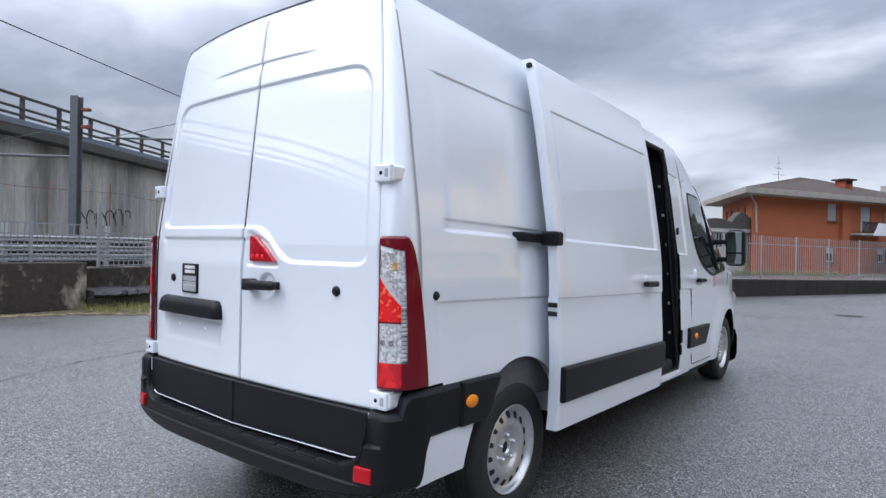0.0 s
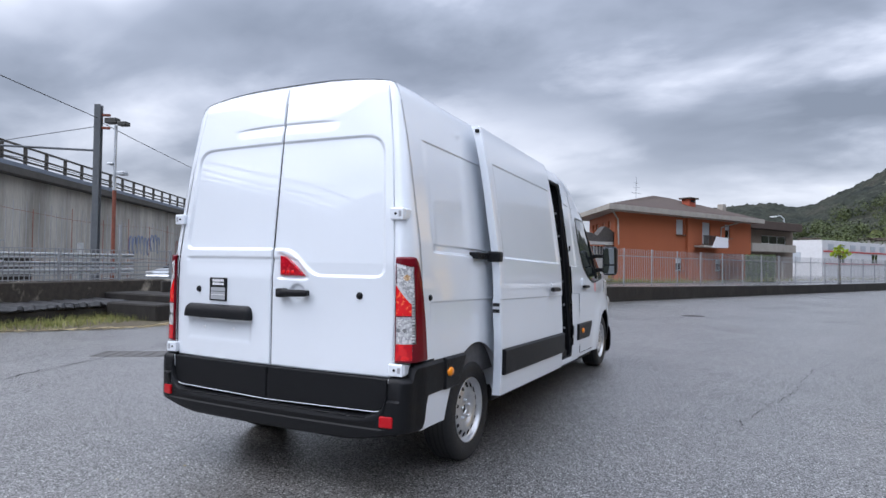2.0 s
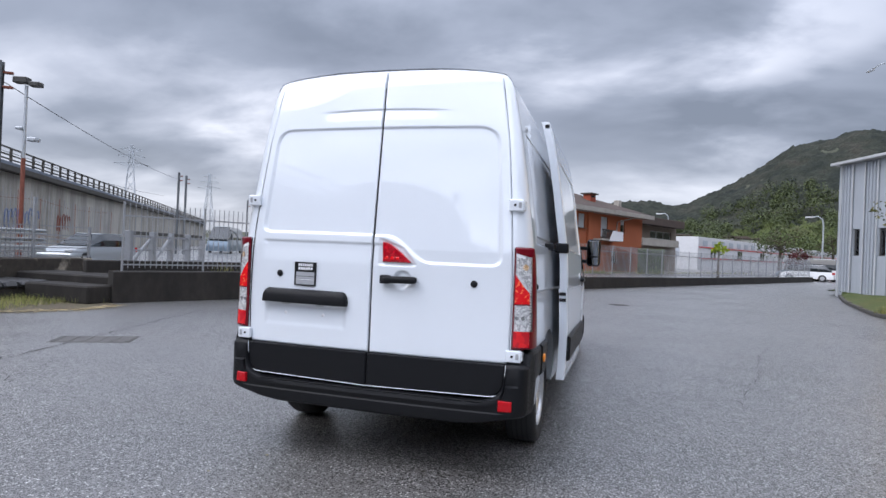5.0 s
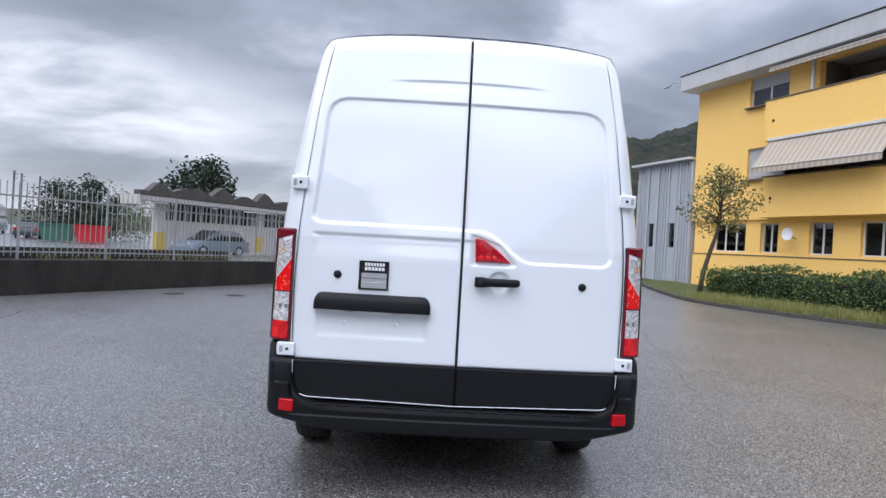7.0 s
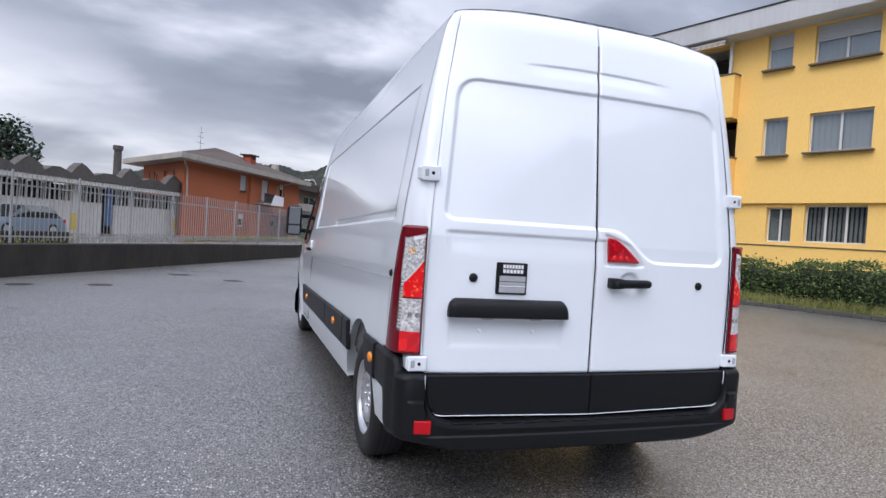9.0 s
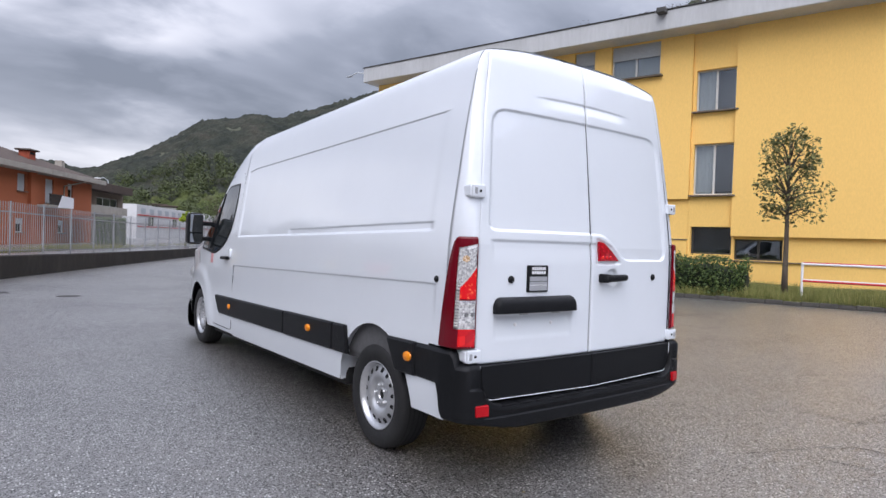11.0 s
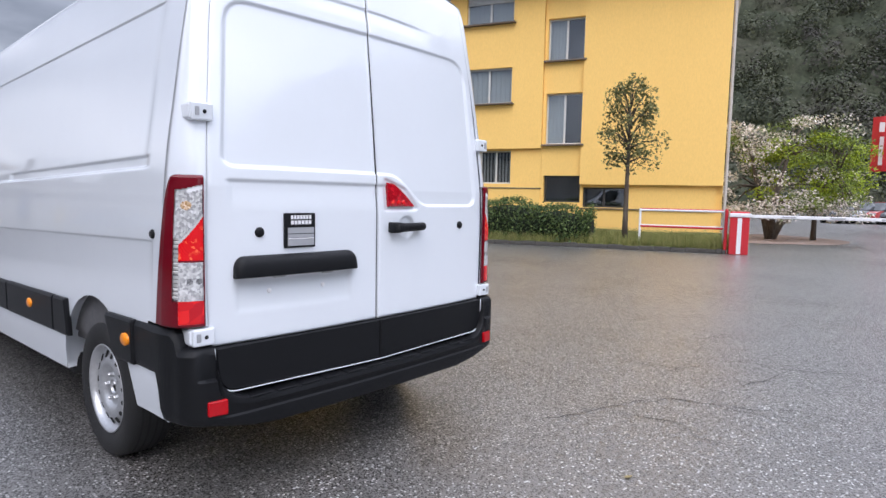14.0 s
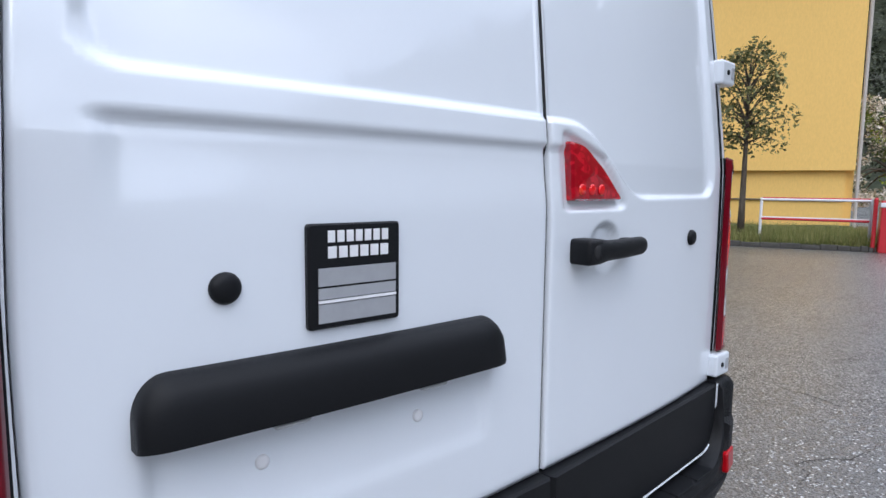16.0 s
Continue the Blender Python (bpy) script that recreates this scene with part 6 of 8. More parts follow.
OFFICE = thing("office_building", "three-storey yellow rendered office building", "building", "", fz(-9, 0, 0))
OFFICE.matrix_world = Matrix()
TOPW = [(-16.50, -14.62, 7.88, 9.12), (-8.72, -7.86, 7.88, 9.12), (-7.17, -5.29, 7.82, 9.12)]
MIDW = [(-16.45, -14.75, 4.84, 6.14), (-8.70, -7.86, 4.84, 6.16), (-7.17, -5.31, 4.86, 6.18)]
GNDW = [(-18.25, -16.44, 1.80, 3.02), (-15.70, -14.86, 1.80, 3.02), (-13.52, -12.56, 1.80, 3.02), (-11.56, -9.57, 1.80, 3.02), (-8.42, -7.56, 1.80, 3.02), (-7.17, -5.31, 1.84, 3.10)]
LOGG = [(-13.35, -9.98, 7.86, 9.05), (-15.0, -9.65, 4.80, 6.25)]
bpart("wall", wall_sheet(-19.42, -4.12, 3.16, 9.2, 0.0, 0.30, TOPW + MIDW + LOGG), M_YELLOW, OFFICE, "yellow rendered upper wall")
bpart("wall", wall_sheet(-19.36, -4.12, 1.70, 3.16, 0.14, 0.42, GNDW), M_YELLOW, OFFICE, "yellow rendered ground floor wall")
bpart("wall", boxed(-19.36, -4.12, 0.08, 0.42, 0.0, 1.66), M_YELLOW, OFFICE, "yellow rendered base wall")
bpart("ledge", boxed(-19.40, -4.14, 0.05, 0.40, 1.664, 1.70, 0.006, 1), M_SILL_LOGGIA, OFFICE)
STAIR = [(-4.0, -2.66, 6.32, 7.82), (-4.0, -2.66, 3.30, 5.15), (-4.02, -2.66, 1.18, 2.16)]
bpart("wall", wall_sheet(-4.11, -2.66, 0.0, 9.2, 0.12, 0.42, STAIR), M_YELLOW, OFFICE, "recessed yellow stair strip")
bpart("wall", boxed(-2.655, 2.08, 0.0, 0.30, 1.84, 9.2), M_YELLOW, OFFICE, "plain yellow end wall")
bpart("wall", wall_sheet(-2.655, 1.88, 0.0, 1.83, 0.16, 0.44, [(-2.56, -1.06, 1.02, 1.74)]), M_YELLOW, OFFICE, "yellow base wall")
bpart("wall", boxed(1.78, 2.08, 0.302, 12.0, 0.0, 9.2), M_YELLOW, OFFICE, "yellow end wall")
bpart("wall", boxed(-19.42, -19.12, 0.302, 12.0, 0.0, 9.2), M_YELLOW, OFFICE, "yellow end wall")
bpart("wall", boxed(-19.42, 2.08, 11.7, 12.0, 0.0, 9.2), M_YELLOW, OFFICE, "yellow rear wall")
bpart("ledge", boxed(-4.0, 1.9, 0.10, 0.20, 0.96, 1.0, 0.006, 1), M_SILL_LOGGIA, OFFICE)
# roof with its deep fascia
bm = boxed(-19.7, 2.45, -0.88, 12.4, 9.16, 9.86, 0.02, 1)
roof = bpart("roof", bm, M_FASCIA, OFFICE, "flat roof with a deep pale grey fascia")
bpart("drip_edge", boxed(-19.74, 2.49, -0.92, 12.44, 9.862, 9.90, 0.006, 1), M_DARKFRAME, roof)
for x in (-5.0,):
    lamp = bpart("floodlight", boxed(x - 0.16, x + 0.16, -1.2, -0.9, 9.70, 9.9, 0.03), M_DARKFRAME, roof, "dark floodlight on the fascia")
bm = bmesh.new()
tube(bm, [(-19.7, -0.75, 9.62), (-20.1, -0.85, 9.72), (-20.45, -0.95, 9.60)], 0.025, 8)
box(bm, -20.75, -20.40, -1.02, -0.88, 9.53, 9.60, 0.02)
bpart("wall_lamp", bm, M_GALV, roof, "curved lamp arm on the roof corner")
for k, (x0, x1, z0, z1) in enumerate(TOPW):
    window(OFFICE, x0, x1, z0, z1, 0.16, panes=2 if x1 - x0 > 1.2 else 1, shutter=0.42, curtain=1, seed=k)
for k, (x0, x1, z0, z1) in enumerate(MIDW):
    window(OFFICE, x0, x1, z0, z1, 0.16, panes=2 if x1 - x0 > 1.2 else 1, shutter=1.0 if k == 0 else 0.06, curtain=1, seed=k)
for k, (x0, x1, z0, z1) in enumerate(GNDW):
    window(OFFICE, x0, x1, z0, z1, 0.32, panes=3 if x1 - x0 > 1.2 else 2, sill=False, blind=True, seed=k % 2)
for k, (x0, x1, z0, z1) in enumerate(STAIR[:2]):
    window(OFFICE, x0, x1, z0, z1, 0.30, panes=2, seed=0)
window(OFFICE, *STAIR[2], 0.34, panes=1, dark=True, curtain=0, sill=False)
window(OFFICE, -2.56, -1.06, 1.02, 1.74, 0.34, panes=2, dark=True, curtain=0, sill=False)
# balconies: projecting parapets, recesses, posts, awnings
for z0, z1, x0, x1 in ((6.28, 7.86, -15.32, -9.66), (3.20, 4.80, -15.25, -9.60)):
    b = bpart("balcony", boxed(x0, x1, -0.42, -0.004, z0, z1, 0.01, 1), M_YELLOW, OFFICE, "yellow rendered balcony parapet")
    bpart("coping", boxed(x0 - 0.04, x1 + 0.04, -0.46, 0.02, z1 + 0.003, z1 + 0.05, 0.008, 1), M_SILL_LOGGIA, b)
    for xx in (x0 + 0.42, x1 - 0.50):
        bm = bmesh.new()
        tube(bm, [Vector((xx, -0.44, z0 + 0.75)), Vector((xx, -0.40, z0 + 0.75))], 0.06, 12)
        bpart("drain_spout", bm, M_DARK, b)
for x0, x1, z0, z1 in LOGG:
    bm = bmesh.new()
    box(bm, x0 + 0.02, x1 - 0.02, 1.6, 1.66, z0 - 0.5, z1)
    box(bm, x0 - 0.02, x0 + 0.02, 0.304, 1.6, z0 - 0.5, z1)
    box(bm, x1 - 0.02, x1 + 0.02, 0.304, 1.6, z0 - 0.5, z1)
    # the sills' dark brown here paints the shade inside the loggia
    bpart("loggia", bm, M_SILL_LOGGIA, OFFICE, "loggia walls with their shade put into a brown colour")
    bpart("loggia_door", boxed(x0 + 1.5, x0 + 2.9, 1.55, 1.59, z0 - 0.4, z1 - 0.1, 0.01, 1), M_DARKFRAME, OFFICE, "dark balcony door")
for xx in (-13.42, -9.92):
    bpart("post", boxed(xx - 0.05, xx + 0.05, -0.30, -0.20, 7.915, 9.10, 0.01, 1), M_WINFRAME, OFFICE, "white post")
M_STRIPE = material("striped_awning", (0.50, 0.44, 0.36), rough=0.9, grain=0.1, grain_scale=30, stain=0.2)
M_STRIPE2 = material("awning_stripe", (0.40, 0.34, 0.275), rough=0.9, grain=0.1, grain_scale=30)


def awning(x0, x1, zt, yt, zb, yb, drop):
    a = bpart("awning", boxed(x0, x1, yt - 0.10, yt + 0.02, zt - 0.02, zt + 0.10, 0.02), M_WINFRAME, OFFICE, "striped fabric awning let down")
    n = int((x1 - x0) / 0.11)
    for k in range(n):
        xa, xb = x0 + (x1 - x0) * k / n, x0 + (x1 - x0) * (k + 1) / n
        bm = bmesh.new()
        v = [bm.verts.new(p) for p in ((xa, yt, zt), (xb, yt, zt), (xb, yb, zb), (xa, yb, zb), (xb, yb - 0.01, zb - drop), (xa, yb - 0.01, zb - drop))]
        bm.faces.new(v[:4])
        bm.faces.new((v[3], v[2], v[4], v[5]))
        bpart("awning_stripe", bm, M_STRIPE if k % 2 else M_STRIPE2, a)
    bpart("awning_bar", boxed(x0, x1, yb - 0.03, yb + 0.01, zb - 0.02, zb + 0.02, 0.006, 1), M_WINFRAME, a)


awning(-15.05, -10.05, 6.24, -0.40, 5.10, -1.25, 0.24)
awning(-14.9, -9.9, 9.13, -0.45, 9.02, -0.80, 0.14)
bm = bmesh.new()
rings = [[bm.verts.new((-14.05 + r * math.cos(a), -0.28 + 0.06 * (r / 0.24) ** 2 * -1 - 0.0, 2.55 + r * math.sin(a))) for a in (2 * math.pi * k / 24 for k in range(24))] for r in (0.24, 0.18, 0.11, 0.02)]
for p, q in zip(rings, rings[1:]):
    for k in range(24):
        bm.faces.new((p[k], p[(k + 1) % 24], q[(k + 1) % 24], q[k]))
bm.faces.new(rings[-1])
dish = bpart("satellite_dish", bm, M_WHITEBAR, OFFICE, "round white satellite dish")
bm = bmesh.new()
tube(bm, [(-14.05, 0.14, 2.40), (-14.05, -0.26, 2.50)], 0.025, 8)
bpart("dish_arm", bm, M_GALV, dish)
bm = bmesh.new()
tube(bm, [(2.16, 0.06, 9.16), (2.16, 0.06, 0.1)], 0.05, 10)
bpart("downpipe", bm, M_PIPE, OFFICE, "pale rainwater downpipe on the corner")

# ---- grey clad hall next to it ----
HALL = thing("clad_hall", "grey corrugated metal hall beside the yellow building", "building")
bpart("wall", wall_sheet(-23.45, -19.46, 0.0, 6.05, 0.0, 0.3, [(-22.5, -22.1, 1.9, 3.1), (-21.0, -20.55, 1.9, 3.1)]), M_GREYPANEL, HALL, "grey corrugated wall")
bpart("wall", boxed(-23.45, -23.15, 0.304, 22.0, 0.0, 6.05), M_GREYPANEL, HALL, "grey corrugated side wall")
bpart("wall", boxed(-23.15, -19.46, 21.7, 22.0, 0.0, 6.05), M_GREYPANEL, HALL, "grey rear wall")
for k in range(21):
    x = -23.41 + 3.9 * k / 20
    if any(a - 0.06 < x < b + 0.06 for a, b in ((-22.5, -22.1), (-21.0, -20.55))):
        continue
    bpart("rib", boxed(x - 0.035, x + 0.035, -0.06, 0.002, 0.02, 6.0, 0.01, 1), M_GREYPANEL, HALL)
for k in range(6):
    x = -23.30 + 3.75 * k / 5
    bpart("strip", boxed(x - 0.03, x + 0.03, -0.09, -0.06, 0.02, 6.0, 0.006, 1), M_FASCIA, HALL)
bpart("roof", boxed(-23.7, -19.46, -0.35, 22.2, 6.06, 6.18, 0.01, 1), M_FASCIA, HALL, "thin flat roof edge")
for a, b in ((-22.5, -22.1), (-21.0, -20.55)):
    window(HALL, a, b, 1.9, 3.1, 0.1, panes=1, dark=True, curtain=0, sill=False)

# ---- barrier and railing at the gate ----
M_REDPAINT = material("red_paint", (0.55, 0.02, 0.03), rough=0.4, grain=0.06, grain_scale=20, stain=0.2, coat=0.2)
BAR = thing("barrier", "red and white lifting barrier across the drive", "barrier", "", fz(2.36, -5.2, 0), math.degrees(math.atan2(FE.y, FE.x)))
part("cabinet", boxed(-0.22, 0.22, -0.16, 0.16, 0.0, 1.08, 0.02), M_REDPAINT, BAR, "red steel cabinet")
part("white_stripe", boxed(-0.05, 0.05, -0.164, -0.158, 0.02, 0.92), M_WHITEBAR, BAR)
part("hood", boxed(-0.24, 0.26, -0.19, 0.17, 0.94, 1.04, 0.02), M_WHITEBAR, BAR, "white hood")
part("arm", boxed(0.26, 5.6, -0.22, -0.17, 0.93, 1.01, 0.01, 1), M_WHITEBAR, BAR, "white barrier arm")
for k in range(5):
    part("arm_band", boxed(0.9 + k * 1.0, 1.2 + k * 1.0, -0.224, -0.166, 0.955, 0.985, 0.0), M_GREYBAR, BAR)
bm = bmesh.new()
tube(bm, [(-0.30, 0, 0), (-0.30, 0, 1.10), (-0.30, 0, 1.14)], [0.04, 0.04, 0.02], 10)
part("signal_post", bm, M_REDPAINT, BAR, "red signal post")
RAIL = thing("pipe_railing", "red and white pipe railing beside the barrier", "railing")
for z in (1.06, 0.62):
    bm = bmesh.new()
    tube(bm, [fz(-0.05, -4.9, z), fz(2.02, -4.9, z)], 0.028, 10)
    part("rail", bm, M_REDPAINT if z < 1 else M_WHITEBAR, RAIL)
    bm = bmesh.new()
    tube(bm, [fz(-0.05, -4.9, z + 0.035), fz(2.02, -4.9, z + 0.035)], 0.016, 8)
    part("rail_band", bm, M_WHITEBAR if z < 1 else M_REDPAINT, RAIL)
for x in (-0.05, 2.02):
    bm = bmesh.new()
    tube(bm, [fz(x, -4.9, 0.08), fz(x, -4.9, 1.10)], 0.03, 10)
    part("post", bm, M_WHITEBAR if x < 1 else M_GALV, RAIL)

# ---- yard wall with its railing fence ----
def wall_top(x):
    """Height of the yard wall, which falls along its length."""
    return curve([(4.0, 0.65), (12.0, 0.58), (18.0, 0.50), (30.0, 0.43)], x)


def lowered(bm):
    """Let what stands on the yard wall follow its top."""
    for v in bm.verts:
        v.co.z += wall_top(v.co.x) - 0.64
    return bm


bm = bmesh.new()
rows = [[bm.verts.new(WM @ Vector((x, y, z))) for y, z in ((0.0, 0.0), (0.0, wall_top(x) - 0.02), (0.02, wall_top(x)), (0.30, wall_top(x)), (0.32, wall_top(x) - 0.02), (0.32, 0.0))] for x in (-0.15, 2.0, 4.0, 8.0, 12.0, 15.0, 18.0, 24.0, 30.0, 55.0)]
for a, b in zip(rows, rows[1:]):
    for k in range(5):
        bm.faces.new((a[k], b[k], b[k + 1], a[k + 1]))
bm.faces.new(rows[0])
bm.faces.new(rows[-1][::-1])
bmesh.ops.recalc_face_normals(bm, faces=bm.faces)
tagged(link_mesh("wall_yard", bm, M_DKCONC), "low blackened concrete yard wall", "wall", kind="structure")


def wz(x, y, z=0.0):
    """A place behind the yard wall: along it, behind it, up."""
    return tuple(WM @ Vector((x, y, z)))


def wpart(name, bm, mat, parent, label="", sm=False):
    bm.transform(WM)
    return part(name, bm, mat, parent, label, sm)


M_OLDGALV = material("dull_galvanised_steel", (0.30, 0.31, 0.325), rough=0.6, metal=0.3, grain=0.12, grain_scale=12, stain=0.3, stain_scale=3)
FENCE = thing("railing_fence", "grey steel railing fence on the low wall", "fence")
bar_me = bpy.data.meshes.new("bar")
bm = boxed(-0.006, 0.006, -0.006, 0.006, 0.0, 1.36)
bm.to_mesh(bar_me)
bm.free()
bar_me.materials.append(M_OLDGALV)
post_h = 1.44
far_bars = bmesh.new()
for k in range(33):
    x = 0.05 + 1.70 * k
    wpart("post", lowered(boxed(x - 0.02, x + 0.02, 0.13, 0.17, 0.64, 0.64 + post_h, 0.005, 1)), M_OLDGALV, FENCE)
    if k < 32:
        for z in (0.76, 1.78):
            wpart("rail", lowered(boxed(x + 0.02, x + 1.68, 0.14, 0.16, z, z + 0.03)), M_OLDGALV, FENCE)
        for i in range(1, 15):
            xx = x + 1.70 * i / 15
            if k < 16:
                o = bpy.data.objects.new("bar", bar_me)
                scene.collection.objects.link(o)
                o.parent = FENCE
                o.matrix_local = WM @ Matrix.Translation((xx, 0.15, 0.06 + wall_top(xx)))
            else:
                box(far_bars, xx - 0.006, xx + 0.006, 0.144, 0.156, 0.70, 2.06)
far_ob = wpart("far_railing", lowered(far_bars), M_OLDGALV, FENCE)
tagged(far_ob, kind="stuff")

tagged(link_mesh("wall_lot", (lambda b: (b.transform(WM), b)[1])(boxed(-0.15, 8.6, 1.9, 2.15, 0.0, 0.80, 0.02, 1)), M_DKCONC), "low dark wall edging the lot behind the fence", "wall", kind="structure")

# ---- retaining wall, grating fence and guard rail on the other side ----
RET = tagged(new("wall_retaining"), "stained concrete retaining wall with a ledge", "wall", kind="structure")
part("slab", boxed(-11.0, -10.35, -30.0, 3.35, 0.0, 0.93, 0.02, 1), M_RETAIN, RET)
part("slab", boxed(-11.9, -11.2, 3.35, 8.4, 0.0, 0.79, 0.02, 1), M_RETAIN, RET)
# added dark slab: stands in for the shadows behind the grating and guard rail
part("back_slab", boxed(-13.1, -12.7, -30.0, 5.6, 0.0, 1.36, 0.02, 1), M_DKCONC, RET)
part("ledge", boxed(-11.2, -10.12, 3.36, 6.3, 0.0, 0.25, 0.02, 1), M_DKCONC, RET)
part("block", boxed(-10.11, -8.45, 5.75, 6.40, 0.0, 0.36, 0.03, 1), M_DKCONC, RET)
part("block", boxed(-11.19, -8.30, 6.42, 7.40, 0.0, 0.52, 0.03, 1), M_DKCONC, RET)
M_SLATE = material("wet_slab", (0.035, 0.035, 0.036), rough=0.5, grain=0.3, grain_scale=10, stain=0.6, stain_scale=3, bump=0.6, bump_scale=8)
rk = random.Random(61)
for k in range(9):
    y0, y1 = 3.38 + 0.325 * k, 3.38 + 0.325 * (k + 1) - 0.01
    bm = bmesh.new()
    ys_ = [y0 + (y1 - y0) * i / 4 for i in range(5)]
    rows = []
    for y in ys_:
        e, t_ = -10.05 + rk.uniform(-0.07, 0.05), 0.36 + rk.uniform(-0.02, 0.03)
        rows.append([bm.verts.new(p) for p in ((-11.19, y, 0.252), (e - 0.03, y, 0.252), (e, y, 0.29 + rk.uniform(-0.02, 0.02)), (e - 0.05, y, t_), (-11.19, y, t_ + 0.01))])
    for a, b in zip(rows, rows[1:]):
        for i in range(4):
            bm.faces.new((a[i], b[i], b[i + 1], a[i + 1]))
    bm.faces.new(rows[0])
    bm.faces.new(rows[-1][::-1])
    bmesh.ops.recalc_face_normals(bm, faces=bm.faces)
    part("coping_slab", bm, M_SLATE, RET)

GRATE = thing("grating_fence", "grey steel grating fence on the retaining wall", "fence")
for k in range(16):
    y = -14.0 + 1.5 * k
    x = -10.75 if y < 3.0 else -11.45
    foot = 0.93 if y < 3.0 else 0.79
    part("post", boxed(x - 0.03, x + 0.03, y - 0.03, y + 0.03, foot, foot + (0.78 if k % 2 else 1.4), 0.006, 1), M_OLDGALV, GRATE)
    if k < 15:
        for z in (0.03, 0.13, 0.23, 0.33, 0.43, 0.53, 0.74):
            part("rail", boxed(x - 0.012, x + 0.012, y + 0.03, y + 1.47, foot + z, foot + z + 0.024), M_OLDGALV, GRATE)
        for i in range(1, 14):
            yy = y + 1.5 * i / 14
            part("bar", boxed(x - 0.008, x + 0.008, yy - 0.008, yy + 0.008, foot + 0.02, foot + 0.75), M_OLDGALV, GRATE) if 4 <= k < 14 else None
GUARD = thing("guard_rail", "galvanised guard rail beams behind the fence", "guard rail")
for z in (0.94, 1.12, 1.33):
    bm = bmesh.new()
    prof = [(0.0, 0.0), (0.06, 0.03), (0.06, 0.09), (0.0, 0.13), (0.0, 0.17), (0.06, 0.21), (0.06, 0.27), (0.0, 0.30)]
    ys_ = [-16.0, -8, 0, 4, 7.9]
    rows = [[bm.verts.new((-12.2 + o, y, z + zz * 0.42)) for o, zz in prof] for y in ys_]
    for a, b in zip(rows, rows[1:]):
        for k in range(len(prof) - 1):
            bm.faces.new((a[k], b[k], b[k + 1], a[k + 1]))
    part("beam", bm, M_GALV, GUARD)
for k in range(12):
    y = -15.5 + 2.0 * k
    part("post", boxed(-12.32, -12.22, y - 0.05, y + 0.05, 0.0, 1.72), M_GALV, GUARD)
BACKF = thing("bar_fence", "tall rusty bar fence before the viaduct", "fence")
VD = Vector((-0.545, 0.839, 0))
VN = Vector((0.839, 0.545, 0))
V0 = Vector((-21.93, 1.03, 0))
VM = Matrix(((VD.x, -VN.x, 0, V0.x), (VD.y, -VN.y, 0, V0.y), (0, 0, 1, 0), (0, 0, 0, 1)))   # x along the viaduct, y away from the yard


def vpart(name, bm, mat, parent, label=""):
    bm.transform(VM)
    bmesh.ops.recalc_face_normals(bm, faces=bm.faces)
    return part(name, bm, mat, parent, label)


for k in range(92):
    x = -6.0 + 0.36 * k
    bm = bmesh.new()
    tube(bm, [(x, -7.4, 0), (x, -7.4, 3.0 + 0.12 * math.sin(k * 3.1))], 0.012, 5)
    vpart("bar", bm, M_RUST if k % 7 == 0 else M_OLDGALV, BACKF)
for z in (1.2, 2.75):
    bm = bmesh.new()
    tube(bm, [(-6.0 + 4.0 * k, -7.4, z - 0.10 * math.sin(k * 2.2)) for k in range(9)], 0.008, 4)
    vpart("wire", bm, M_RUST, BACKF)

# ---- railway viaduct ----
M_RAILCONC = material("weathered_railing_and_deck_shade", (0.085, 0.080, 0.072), rough=0.9, grain=0.15, grain_scale=9, stain=0.6, stain_scale=1.5)
VIA = thing("railway_viaduct", "stained concrete railway viaduct with a parapet railing", "viaduct")
for k in range(-8, 27):
    x = k * 6.0
    vpart("wall_panel", boxed(x + 0.006, x + 5.994, 0.0, 0.5, 0.0, 5.44, 0.01, 1), M_CONC, VIA)
# deck edge takes the dark railing concrete: shadow under the kerb put into its colour
vpart("deck_edge", boxed(-48, 160, -0.55, 6.0, 5.46, 5.84, 0.03, 1), M_RAILCONC, VIA, "projecting concrete deck edge")
M_BLUEGREY = material("blue_grey_paint", (0.17, 0.20, 0.25), rough=0.6, grain=0.1, grain_scale=10, stain=0.4)
vpart("kerb_beam", boxed(-48, 160, -0.42, 0.1, 5.86, 6.10, 0.02, 1), M_BLUEGREY, VIA)
for k in range(104):
    x = -47.5 + 2.0 * k
    vpart("railing_post", boxed(x - 0.06, x + 0.06, -0.40, -0.24, 5.84, 7.06, 0.01, 1), M_RAILCONC, VIA)
for z, h in ((6.96, 0.10), (6.50, 0.09), (6.22, 0.09)):
    vpart("railing_bar", boxed(-48, 160, -0.38, -0.28, z, z + h, 0.01, 1), M_RAILCONC, VIA)
vpart("ballast_wall", boxed(-48, 160, 3.0, 3.3, 5.85, 6.7), M_DKCONC, VIA)
# painted scrawl on the viaduct: plain strokes
M_SPRAY = material("spray_paint", (0.025, 0.028, 0.04), rough=0.7, grain=0.1)
M_SPRAY2 = material("blue_spray_paint", (0.16, 0.20, 0.32), rough=0.7, grain=0.2, grain_scale=6)
SPRAY = thing("graffiti", "loose black and blue sprayed strokes on the concrete", "graffiti")
rs = random.Random(8)
for x0, n, m, h in ((10.3, 6, M_SPRAY, 1.1), (31.0, 9, M_SPRAY2, 1.7), (41.5, 5, M_RUST, 1.6)):
    for k in range(n):
        bm = bmesh.new()
        cx, cz = x0 + k * 0.72, 2.35 + rs.uniform(-0.2, 0.2)
